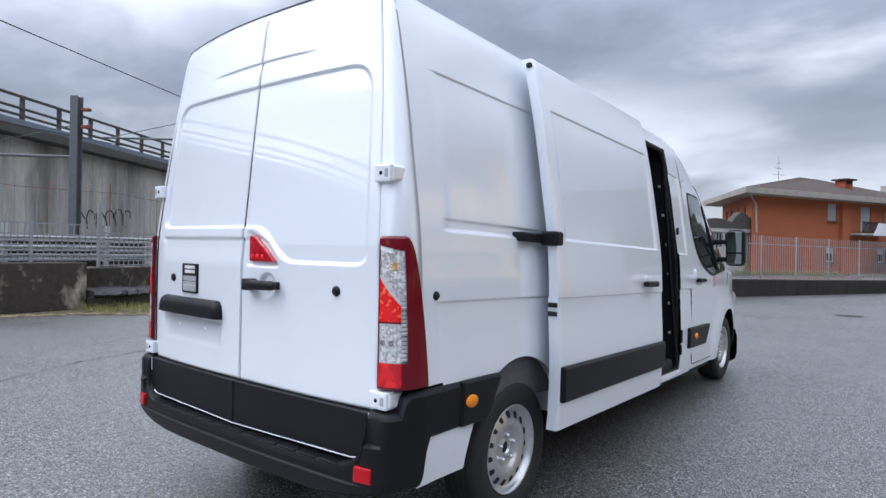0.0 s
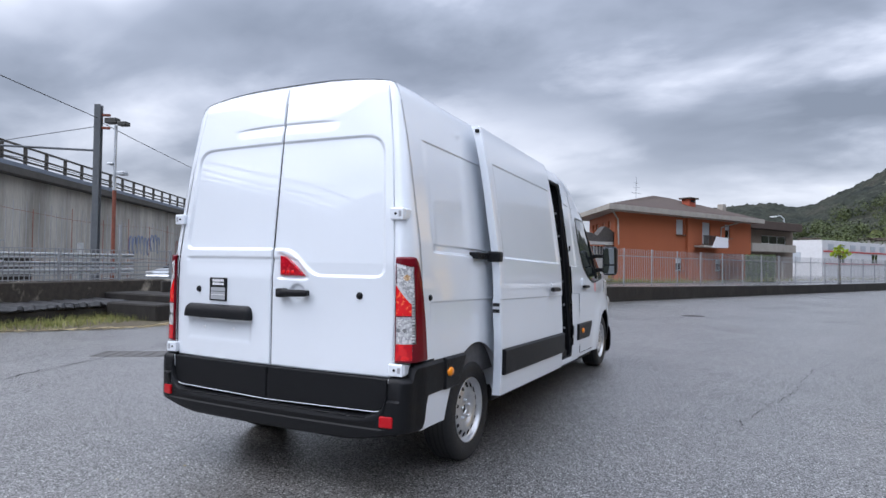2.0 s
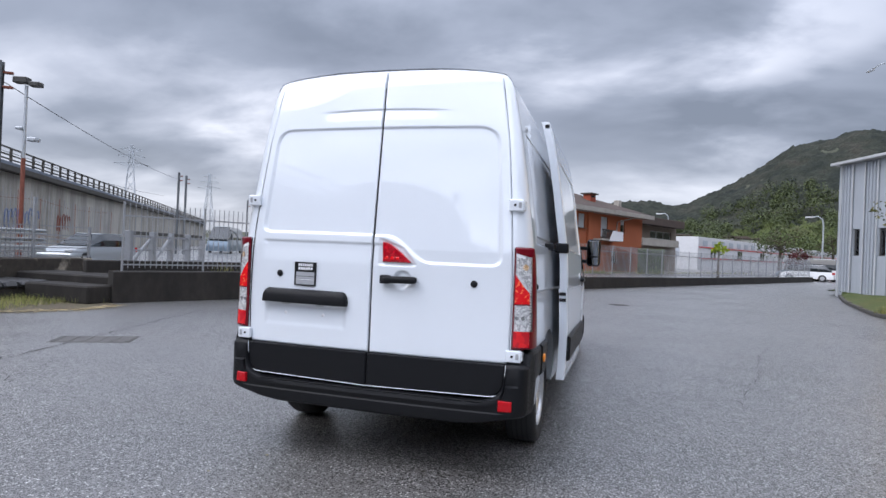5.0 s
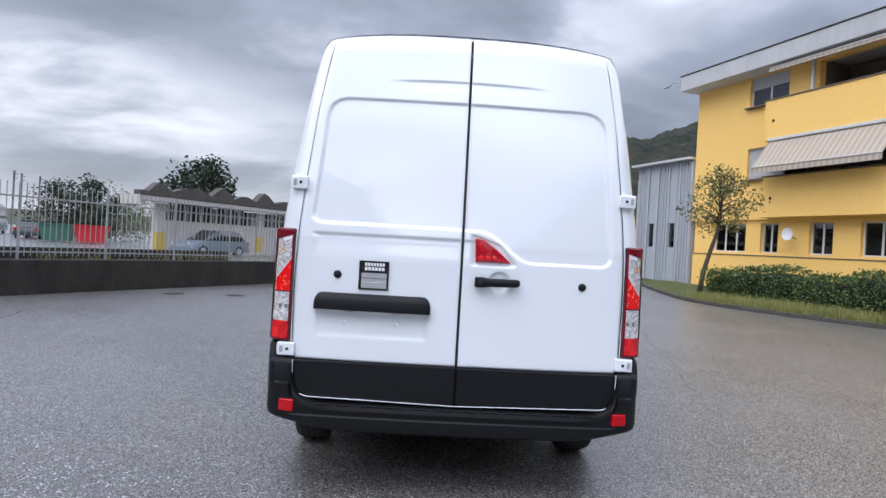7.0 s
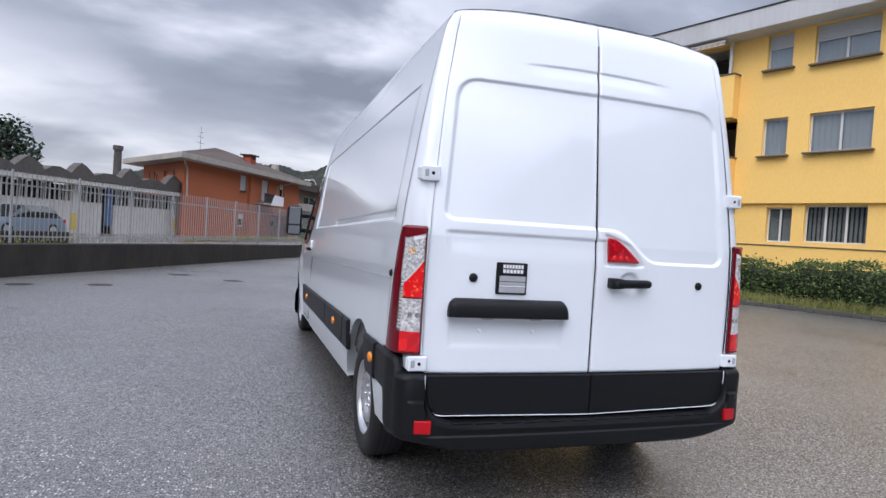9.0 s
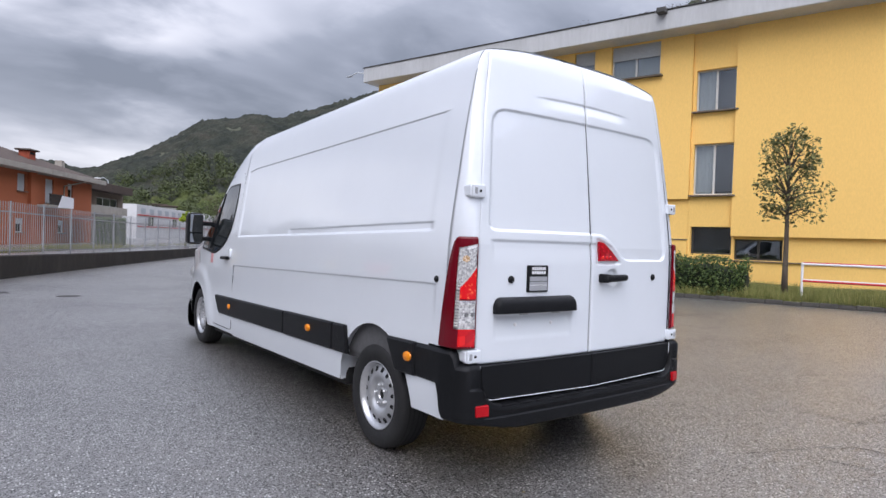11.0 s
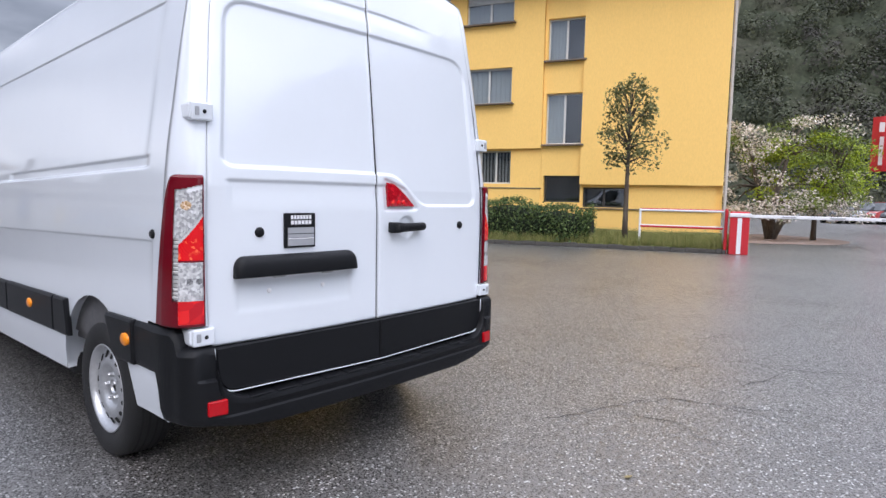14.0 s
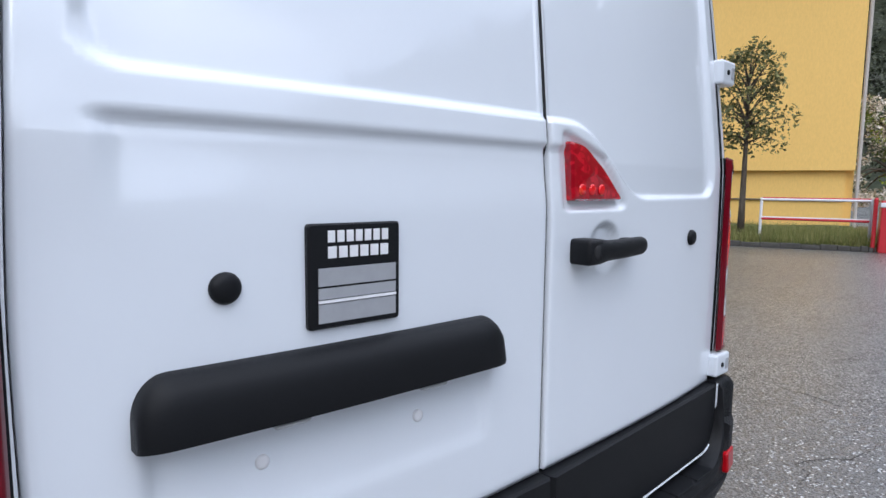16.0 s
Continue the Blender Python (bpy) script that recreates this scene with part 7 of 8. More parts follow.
        tube(bm, [(cx + 0.36 * math.cos(a) * rs.uniform(0.6, 1.2), -0.006, cz + h * 0.45 * math.sin(a)) for a in (0.2 + i * 0.55 for i in range(8))], 0.035 if m is M_SPRAY else 0.07, 4)
        vpart("stroke", bm, m, SPRAY)


def polar(eye, az, dist, z=0.0):
    return (eye[0] + dist * math.sin(radians(az)), eye[1] + dist * math.cos(radians(az)), z)


E3, E5 = (2.74, -3.23), (1.0, -3.43)


M_MAST = material("dull_grey_mast_paint", (0.115, 0.125, 0.135), rough=0.7, grain=0.12, grain_scale=10, stain=0.4)


def mast(at, h, group="catenary masts", arm=True):
    """Steel H-section overhead line mast with a bracket arm."""
    m = thing("catenary_mast", "grey steel overhead line mast", "mast", group, at, 33)
    bm = bmesh.new()
    for y in (-0.09, 0.09):
        box(bm, -0.09, 0.09, y - 0.012, y + 0.012, 0, h)
    box(bm, -0.012, 0.012, -0.078, 0.078, 0, h)
    part("column", bm, M_MAST, m, "grey H-section column")
    if arm:
        bm = bmesh.new()
        tube(bm, [(0, 0, h - 1.42), (-3.6, 0, h - 1.34)], 0.035, 6)
        part("bracket", bm, M_MAST, m)
        bm = bmesh.new()
        tube(bm, [(0, 0, h - 0.66), (-3.4, 0, h - 1.34)], 0.012, 5)
        part("stay", bm, M_MAST, m)
    for dz in (0.35, 0.75):
        part("insulator", boxed(0.1, 0.34, -0.05, 0.05, h - dz, h - dz + 0.07, 0.01, 1), M_RUST, m)
    return m


m1, m2 = polar(E3, -56.15, 21.5), polar((2.41, -1.98), -68.5, 16.5)
mast(m1, 1.35 + 0.2194 * 21.5)
mast(m2, 4.75)
mast(polar(E5, -40.37, 60), 1.35 + 0.103 * 60, arm=False)
mast(polar(E5, -39.77, 60), 1.35 + 0.099 * 60, arm=False)
for az, d in ((-34.6, 75), (-34.1, 78), (-32.9, 80), (-31.9, 90), (-31.5, 92)):
    mast(polar(E5, az, d), 6.4, arm=False)
WIRES = thing("overhead_wires", "thin black overhead wires", "wires")


def wire(a, b, sag, r=0.012):
    bm = bmesh.new()
    tube(bm, [Vector(a).lerp(Vector(b), k / 12) - Vector((0, 0, sag * 4 * (k / 12) * (1 - k / 12))) for k in range(13)], r, 4)
    part("wire", bm, M_DARK, WIRES)


h1 = 1.35 + 0.2194 * 21.5
wire((m1[0], m1[1], h1 - 0.42), (-3.0, -9.0, 4.85), 0.05)
wire((m1[0], m1[1], h1 - 0.5), polar(E5, -40.37, 60, 6.9), 0.3)
wire((m1[0] - 2, m1[1] - 1, h1 - 1.7), (m2[0] - 8, m2[1] - 12, h1 + 0.4), 0.2)
wire((m1[0] - 2, m1[1] - 1, h1 - 1.7), polar(E5, -41.5, 60, 5.3), 0.3)
fl = polar(E3, -54.8, 19.0)
FLOOD = thing("floodlight_pole", "rusty red pole with two floodlights", "floodlight", "", fl, 20)
bm = bmesh.new()
tube(bm, [(0, 0, 0), (0, 0, 3.2)], 0.05, 8)
part("pole", bm, M_RUST, FLOOD, "rust red lower pole")
bm = bmesh.new()
tube(bm, [(0, 0, 3.2), (0, 0, 5.0)], 0.04, 8)
part("pole", bm, M_GALV, FLOOD)
for x, z, w in ((-0.12, 5.05, 0.34), (0.22, 4.98, 0.26), (-0.1, 3.9, 0.16), (0.22, 3.62, 0.22)):
    b = boxed(x - w / 2, x + w / 2, -0.1, 0.12, z, z + w * 0.45, 0.02)
    part("lamp_head", b, M_DARKFRAME if z > 4.5 else M_GALV, FLOOD)


def pylon(at, h, rz):
    """Lattice steel power pylon."""
    p = thing("power_pylon", "distant lattice steel power pylon", "pylon", "power pylons", at, rz)
    bm = bmesh.new()
    n, r = 9, h * 0.0042

    def half(z):
        return h * (0.085 * (1 - z / h) ** 1.3 + 0.012)
    lv = [h * (1 - (1 - k / n) ** 1.25) for k in range(n + 1)]
    for a, b in zip(lv, lv[1:]):
        ca = [(sx * half(a), sy * half(a), a) for sx, sy in ((-1, -1), (1, -1), (1, 1), (-1, 1))]
        cb = [(sx * half(b), sy * half(b), b) for sx, sy in ((-1, -1), (1, -1), (1, 1), (-1, 1))]
        for k in range(4):
            tube(bm, [ca[k], cb[k]], r, 4, False)
            tube(bm, [ca[k], cb[(k + 1) % 4]], r * 0.6, 4, False)
            tube(bm, [ca[(k + 1) % 4], cb[k]], r * 0.6, 4, False)
    part("tower", bm, M_GALV, p)
    for f, w in ((0.80, 0.16), (0.88, 0.13), (0.95, 0.10)):
        bm = bmesh.new()
        tube(bm, [(-h * w, 0, h * f), (0, 0, h * (f + 0.02)), (h * w, 0, h * f)], r, 4)
        tube(bm, [(-h * w, 0, h * f), (0, 0, h * (f - 0.02)), (h * w, 0, h * f)], r * 0.7, 4)
        part("crossarm", bm, M_GALV, p)


pylon(polar(E5, -44.35, 170), 1.35 + 0.1381 * 170, 40)
pylon(polar(E5, -38.1, 200), 1.35 + 0.1047 * 200, 20)

# ---- steel gate by the wall's end ----
GATE = thing("sliding_gate", "grey steel sliding gate with diagonal braces", "gate")
ga, gb = Vector(polar(E5, -43.3, 18.0)), Vector(polar(E5, -37.7, 24.5))
GL = (gb - ga).length
GM = Matrix.Translation(ga) @ Matrix.Rotation(math.atan2(gb.y - ga.y, gb.x - ga.x), 4, "Z")


def gpart(name, bm, mat, label=""):
    bm.transform(GM)
    return part(name, bm, mat, GATE, label)


gp = [GL * f for f in (0, 0.25, 0.48, 0.74, 1.0)]
for x in gp:
    gpart("gate_post", boxed(x - 0.10, x + 0.10, -0.08, 0.08, 0.0, 1.54, 0.01, 1), M_OLDGALV)
for z0, z1 in ((1.36, 1.42), (0.52, 0.62), (0.98, 1.02)):
    gpart("gate_rail", boxed(0.11, GL - 0.11, -0.03, 0.03, z0, z1, 0.006, 1), M_OLDGALV)
for k in range(2):
    bm = bmesh.new()
    tube(bm, [(gp[k] + 0.12, 0, 0.64), (gp[k + 1] - 0.12, 0, 1.34)], 0.05, 6)
    gpart("brace", bm, M_OLDGALV)
for k in range(16):
    x = 0.35 + (GL - 0.7) * k / 15
    if min(abs(x - q) for q in gp) > 0.3:
        gpart("slot_plate", boxed(x - 0.19, x + 0.19, -0.02, 0.02, 1.43, 1.53, 0.004, 1), M_DARKFRAME)


# ---- parked vehicles ----
M_CARS = {"silver": material("silver_car_paint", (0.42, 0.45, 0.48), rough=0.3, metal=0.5, coat=0.6, grain=0.03),
          "blue_grey": material("blue_grey_car_paint", (0.20, 0.26, 0.32), rough=0.3, metal=0.4, coat=0.6, grain=0.03),
          "white": material("white_car_paint", (0.72, 0.73, 0.74), rough=0.3, coat=0.6, grain=0.03),
          "dark": material("dark_car_paint", (0.03, 0.034, 0.04), rough=0.3, coat=0.6, grain=0.03),
          "red": material("red_car_paint", (0.35, 0.03, 0.03), rough=0.3, coat=0.6, grain=0.03)}


def car(at, rz, color, label, kind="hatch"):
    """A parked car: lofted body, glass house, four wheels, lamps."""
    c = thing("car" if kind != "bus" else "bus", label, "car" if kind != "bus" else "bus", "parked cars" if kind != "bus" else "", at, rz)
    L, W, H = {"hatch": (4.2, 0.87, 1.46), "van": (5.0, 0.95, 2.05), "bus": (9.0, 1.22, 3.0)}[kind]
    if kind == "hatch":
        low = [(-0.5, 0.62), (-0.47, 0.86), (-0.30, 0.92), (0.12, 0.92), (0.30, 0.86), (0.46, 0.72), (0.5, 0.52)]
        top = [(-0.47, 0.90), (-0.36, 1.36), (-0.16, 1.46), (0.04, 1.44), (0.24, 0.92)]
    else:
        low = [(-0.5, H * 0.45), (-0.495, H * 0.52), (-0.2, H * 0.53), (0.2, H * 0.53), (0.40, H * 0.52), (0.48, H * 0.45), (0.5, H * 0.30)]
        top = [(-0.495, H * 0.53), (-0.48, H * 0.96), (-0.2, H), (0.32, H * 0.98), (0.46, H * 0.53)]

    def loft(prof, zb, w0, w1, mat, name, parent):
        bm = bmesh.new()
        rows = []
        for f, z in prof:
            y = f * L
            rows.append([bm.verts.new((sx * (w0 if zz < z - 0.01 else w1), y, zz)) for sx, zz in ((-1, zb), (-1, (zb + z) / 2), (-0.9, z), (0.9, z), (1, (zb + z) / 2), (1, zb))])
        for a, b in zip(rows, rows[1:]):
            for k in range(5):
                bm.faces.new((a[k], a[k + 1], b[k + 1], b[k]))
        bm.faces.new(rows[0])
        bm.faces.new(rows[-1][::-1])
        bmesh.ops.recalc_face_normals(bm, faces=bm.faces)
        return part(name, bm, mat, parent, "", True)
    body = loft(low, 0.24, W, W, M_CARS[color], "body", c)
    body.data.set_sharp_from_angle(angle=radians(40))
    zlow = low[3][1] - 0.03
    g = loft(top, zlow, W * 0.93, W * 0.74 / 0.9 * 0.95, M_DARKGLASS, "glasshouse", c)
    g.data.set_sharp_from_angle(angle=radians(30))
    part("roof", boxed(-W * 0.70, W * 0.70, top[1][0] * L + 0.1, top[-2][0] * L - 0.05, max(t_[1] for t_ in top) - 0.03, max(t_[1] for t_ in top) + 0.015, 0.01, 1), M_CARS[color], c)
    for sx in (-1, 1):
        for f in (-0.30, 0.31):
            bm = bmesh.new()
            tube(bm, [(sx * (W - 0.19), f * L, 0.31), (sx * (W + 0.01), f * L, 0.31)], 0.31, 20)
            w = part("wheel", bm, M_RUBBER, c)
            bm = bmesh.new()
            tube(bm, [(sx * (W - 0.05), f * L, 0.31), (sx * (W + 0.018), f * L, 0.31)], 0.19, 16)
            part("rim", bm, M_STEEL, w)
        part("headlamp", boxed(*sorted((sx * W * 0.55, sx * W * 0.93)), 0.46 * L, 0.488 * L, 0.60, 0.74, 0.02, 1), M_CLEAR, c)
        part("tail_lamp", boxed(*sorted((sx * W * 0.7, sx * W * 0.97)), -0.502 * L, -0.47 * L, 0.66, 0.86, 0.02, 1), M_RED, c)
    return c


car(polar(E5, -46.6, 31.0), -172, "silver", "silver saloon car parked behind the fence")
car(polar(E5, -36.3, 75.0), -155, "blue_grey", "grey coach parked in the yard beyond", "bus")
car(polar(E5, -33.4, 60.0), 20, "dark", "dark off-road car parked beyond the fence")
car(polar(E5, -32.2, 66.0), -30, "red", "dark red car parked beyond the fence")
car(polar((-1, -2.93), -18.2, 35.5), 152, "blue_grey", "blue-grey saloon car behind the fence")
car(polar(E5, 16.7, 66.0), 60, "white", "white van parked beyond the yard", "van")
car(polar(E5, 15.25, 64.0), 70, "white", "white car parked beyond the yard")
car(polar(E5, 15.9, 68.0), 20, "dark", "dark car parked beyond the yard")
car(polar(E5, 14.5, 70.0), 20, "blue_grey", "blue car parked beyond the yard")
car(polar(E5, 17.4, 72.0), 100, "red", "red lorry cab beyond the yard", "van")
EC = (-2.44, -2.52)
for k, (az, col) in enumerate(((82.2, "dark"), (83.2, "silver"), (84.1, "red"), (85.0, "dark"), (86.0, "white"), (87.0, "silver"), (88.0, "dark"))):
    car(polar(EC, az, 50.0 + 0.4 * k), 75, col, {"dark": "dark", "silver": "silver", "red": "dark red", "white": "white"}[col] + " car parked in a row beyond the barrier")

# ---- flags ----
for k, (az, d) in enumerate(((85.1, 40.0), (85.9, 38.8), (86.8, 37.6), (87.8, 36.4))):
    f = thing("flag", "red banner flag on a white pole", "flag", "flags beyond the barrier", polar(EC, az, d), -az)
    bm = bmesh.new()
    tube(bm, [(0, 0, 0), (0, 0, 6.1)], [0.05, 0.03], 8)
    part("pole", bm, M_WHITEBAR, f)
    bm = bmesh.new()
    grid(bm, [k2 / 10 for k2 in range(11)], [0, 0.25, 0.5, 0.75, 1], lambda u, v: (-1.15 * u, 0.06 * math.sin(u * 7 + v * 2 + k), 6.0 - 2.9 * v - 0.06 * u))
    b = part("banner", bm, M_REDPAINT, f, "red cloth banner")
    part("emblem", boxed(-0.85, -0.30, -0.075, -0.068, 5.15, 5.65, 0.0), M_WHITEBAR, b)
    part("lettering_bar", boxed(-0.80, -0.35, -0.075, -0.068, 3.4, 4.9, 0.0), M_WHITEBAR, b)


# ---- cherry and maple by the barrier ----
def broad_tree(name, at, label, crown, trunk_pts, trunk_r, mats, seed, category="tree"):
    """A wide tree: limbs to each clump, crown of (x, y, z, r, leaves, size, material index) clumps."""
    rng = random.Random(seed)
    t = thing(name, label, category, "", at)
    bm = bmesh.new()
    for pts in trunk_pts:
        tube(bm, pts, [trunk_r * (1 - 0.7 * k / (len(pts) - 1)) for k in range(len(pts))], 8)
    groups = {}
    for x, y, z, r, n, s, mi in crown:
        c = Vector((x, y, z))
        root = Vector(min((p for pts in trunk_pts for p in pts[1:]), key=lambda p: (Vector(p) - c).length))
        tube(bm, [root, root.lerp(c, 0.5) + Vector((0, 0, 0.15)), c], [trunk_r * 0.3, trunk_r * 0.18, trunk_r * 0.05], 5)
        for _ in range(n):
            v = Vector((rng.gauss(0, 1), rng.gauss(0, 1), rng.gauss(0, 1))).normalized() * rng.uniform(0.15, 1.0) ** 0.5
            groups.setdefault((mi, s), []).append(c + Vector((v.x * r * 1.25, v.y * r * 1.25, v.z * r * 0.6)))
    part("trunk", bm, M_BARK, t, "dark branching trunk", True)
    for (mi, s), cs in groups.items():
        leaf_sheet("crown", cs, s, rng, mats[mi], t)
    return t


rt = random.Random(31)
M_CHERRYLEAF = leaf_material("young_cherry_leaves", (0.07, 0.11, 0.02), (0.24, 0.29, 0.06), (0.14, 0.19, 0.035))
ca = polar(EC, 76.9, 25.0)
side_v = Vector((math.cos(radians(76.9)), -math.sin(radians(76.9)), 0))    # to the right as the yard sees it
deep_v = Vector((math.sin(radians(76.9)), math.cos(radians(76.9)), 0))


def around(s, d, z):
    v = side_v * s + deep_v * d
    return (v.x, v.y, z)


crown = []
for k in range(74):
    s, d = rt.uniform(-1.75, 2.6), rt.uniform(-1.4, 1.2)
    z = rt.uniform(0.9, 4.7) - 0.16 * (s - 0.4) ** 2
    green = -0.4 < s < 2.0 and 2.4 < z < 3.4 or rt.random() < 0.36
    crown.append((*around(s, d, max(0.9, z)), rt.uniform(0.32, 0.55), 150, 0.10, 1 if green else 0))
broad_tree("cherry_tree", ca, "blossoming cherry tree with pale flowers", crown,
           [[(0, 0, 0), around(-0.2, 0, 0.7), around(-0.5, 0.1, 1.9), around(-0.8, 0, 3.2)], [(0, 0, 0), around(0.3, 0.1, 0.6), around(1.0, 0.2, 1.3), around(1.9, 0.3, 2.2)], [(0, 0, 0), around(0, -0.2, 1.2), around(0.4, -0.3, 3.0)]], 0.17, (M_BLOSSOM, M_CHERRYLEAF), 12)
crown = []
for k in range(44):
    s, d, z = rt.uniform(-2.0, 1.5), rt.uniform(-1.0, 1.2), rt.uniform(1.3, 3.9)
    z = min(z, 3.8 - 0.45 * abs(s + 0.2))
    crown.append((*around(s, d, z), rt.uniform(0.35, 0.6), 170, 0.10, 0))
broad_tree("maple_tree", tuple(Vector(ca) + side_v * 1.35 + deep_v * 0.5), "spreading maple with fresh yellow-green leaves", crown,
           [[(0, 0, 0), around(0, 0, 0.8), around(0.1, 0, 2.0), around(0.2, 0, 3.0)]], 0.10, (M_MAPLE,), 14)
bm = bmesh.new()
ring = [bm.verts.new((ca[0] + 3.2 * math.cos(a) * (1 + 0.15 * math.sin(3 * a)), ca[1] + 2.4 * math.sin(a), 0.006)) for a in (2 * math.pi * k / 20 for k in range(20))]
bm.faces.new(ring)
tagged(link_mesh("petal_bed", bm, material("petal_strewn_soil", (0.22, 0.16, 0.13), rough=0.95, grain=0.5, grain_scale=18, stain=0.6, stain_color=(0.42, 0.33, 0.30), stain_scale=2)), "soil bed strewn with petals", "soil", kind="structure")

# ---- sawtooth shed ----
SHED = thing("sawtooth_shed", "open grey concrete shed with a sawtooth roof", "shed")
M_SHEDROOF = material("weathered_sheet_roof", (0.085, 0.076, 0.070), rough=0.8, grain=0.2, grain_scale=5, stain=0.5)
M_SHEDWALL = material("pale_block_wall", (0.52, 0.50, 0.47), rough=0.9, grain=0.1, grain_scale=6, stain=0.4)
for x in (18.3, 26.0, 35.7):
    col = wpart("pillar", boxed(x - 0.28, x + 0.28, 17.0, 17.5, 0.0, 2.8, 0.02, 1), M_SHEDWALL, SHED)
    wpart("warning_band", boxed(x - 0.284, x + 0.284, 16.996, 17.2, 0.2, 1.2), material("yellow_band", (0.55, 0.40, 0.08), rough=0.8, grain=0.2), col)
wpart("beam", boxed(16.5, 36.3, 16.46, 17.4, 2.86, 3.13, 0.02, 1), M_SHEDWALL, SHED)
wpart("end_fascia", boxed(16.44, 16.56, 16.46, 18.0, 2.62, 3.13, 0.01, 1), M_SHEDWALL, SHED)
wpart("back_wall", boxed(22.4, 36.3, 22.0, 22.3, 0.0, 3.0), M_SHEDWALL, SHED)
wpart("half_wall", boxed(18.6, 28.2, 17.1, 17.3, 0.0, 1.9, 0.01, 1), M_SHEDWALL, SHED, "pale block parapet")
wpart("half_wall", boxed(29.2, 35.4, 17.1, 17.3, 0.0, 1.85, 0.01, 1), M_SHEDWALL, SHED, "pale block parapet")
wpart("roof_deck", boxed(20.6, 37.0, 17.0, 22.4, 3.14, 3.30), M_SHEDROOF, SHED)
# black sheet behind the louvres: the shed's inner shade as a colour
wpart("inside", boxed(18.6, 35.4, 17.6, 17.7, 0.0, 2.8), M_DARK, SHED)
for k in range(44):
    x = 18.8 + 0.38 * k
    if 28.2 < x < 29.2:
        continue
    wpart("louvre_bar", boxed(x - 0.03, x + 0.03, 17.05, 17.12, 1.86, 2.80), M_SHEDWALL, SHED)
wpart("blue_door", boxed(28.45, 29.0, 17.0, 17.1, 0.5, 3.2, 0.01, 1), material("blue_paint", (0.05, 0.10, 0.22), rough=0.6, grain=0.1), SHED)
BAYS = [[(16.45, 3.38), (16.95, 3.36), (17.25, 3.62), (17.57, 3.88), (17.85, 3.80), (18.48, 3.46)], [(18.48, 3.46), (19.2, 3.72), (20.0, 3.80), (20.8, 3.66), (21.2, 3.46)],
        [(21.2, 3.46), (21.7, 3.86), (22.04, 4.06), (22.4, 3.92), (23.08, 3.44)], [(23.08, 3.44), (23.6, 3.70), (24.1, 3.72), (24.9, 3.46)], [(24.9, 3.46), (25.3, 3.88), (25.64, 4.11), (26.0, 3.96), (26.68, 3.50)],
        [(26.68, 3.50), (27.5, 3.72), (28.2, 3.72), (28.9, 3.54)], [(28.9, 3.54), (29.4, 4.04), (29.73, 4.26), (30.1, 4.10), (30.94, 3.62)], [(30.94, 3.62), (31.7, 3.80), (32.5, 3.78), (33.3, 3.56)],
        [(33.3, 3.56), (33.9, 4.08), (34.26, 4.31), (34.7, 4.15), (35.82, 3.60), (36.3, 3.52)]]
for bay in BAYS:
    bm = bmesh.new()
    x0, x1 = bay[0][0], bay[-1][0]
    ring = [(x0, 3.14)] + bay + [(x1, 3.14)]
    lo, hi = [bm.verts.new((px, 16.42, pz)) for px, pz in ring], [bm.verts.new((px, 16.95, pz)) for px, pz in ring]
    for i in range(len(ring)):
        q = (i + 1) % len(ring)
        bm.faces.new((lo[i], lo[q], hi[q], hi[i]))
    bm.faces.new(lo[::-1])
    bm.faces.new(hi)
    wpart("roof_bay", bm, M_SHEDROOF, SHED, "dark sawtooth roof bay")
bm = bmesh.new()
tube(bm, [(31.75, 19.0, 3.3), (31.75, 19.0, 5.65), (31.75, 19.0, 5.66), (31.75, 19.0, 5.95)], [0.27, 0.24, 0.32, 0.32], 12)
wpart("chimney", bm, M_SHEDROOF, SHED, "dark brick chimney stack")

# ---- orange house ----
HOUSE = thing("orange_house", "two-storey orange rendered house with a brown roof", "house")
M_TILE = material("brown_roof_tiles", (0.075, 0.052, 0.042), rough=0.85, grain=0.25, grain_scale=10, stain=0.4, bump=0.5, bump_scale=14)
M_EAVE = material("pale_concrete_eave", (0.36, 0.33, 0.29), rough=0.85, grain=0.1, grain_scale=6, stain=0.5)
M_BRICK = material("red_chimney_brick", (0.34, 0.075, 0.04), rough=0.9, grain=0.2, grain_scale=10, stain=0.3)
HW = [(43.0, 44.1, 4.0, 5.3), (47.0, 48.3, 3.3, 5.25), (50.8, 51.7, 3.95, 5.2), (42.9, 43.9, 0.9, 1.95), (49.2, 50.2, 0.9, 1.95)]
wpart("wall", wall_sheet(35.3, 55.5, 0.0, 5.50, 16.0, 16.3, HW), M_ORANGE, HOUSE, "orange rendered front wall")
wpart("wall", boxed(55.2, 55.5, 16.302, 24.0, 0.0, 5.50), M_ORANGE, HOUSE)
wpart("wall", boxed(41.3, 55.2, 23.7, 24.0, 0.0, 5.50), M_ORANGE, HOUSE)
for k, (x0, x1, z0, z1) in enumerate(HW):
    window(HOUSE, x0, x1, z0, z1, 16.15, WM, panes=1, shutter=0.96 if k < 2 else 0.4, curtain=0)
# the oblique side wall with a row of small windows under the eave
SIDE_M = WM @ Matrix.Translation((35.3, 16.0, 0)) @ Matrix.Rotation(math.atan2(7.7, 6.0), 4, "Z") @ Matrix.Scale(-1, 4, (0, 1, 0))
SW = [(1.6, 2.3, 3.9, 4.9), (3.7, 4.4, 3.9, 4.9), (6.0, 6.9, 3.9, 4.9), (7.6, 8.3, 3.9, 4.9)]
bm = wall_sheet(0.0, 9.75, 0.0, 5.50, 0.0, -0.3, SW)
bm.transform(SIDE_M)
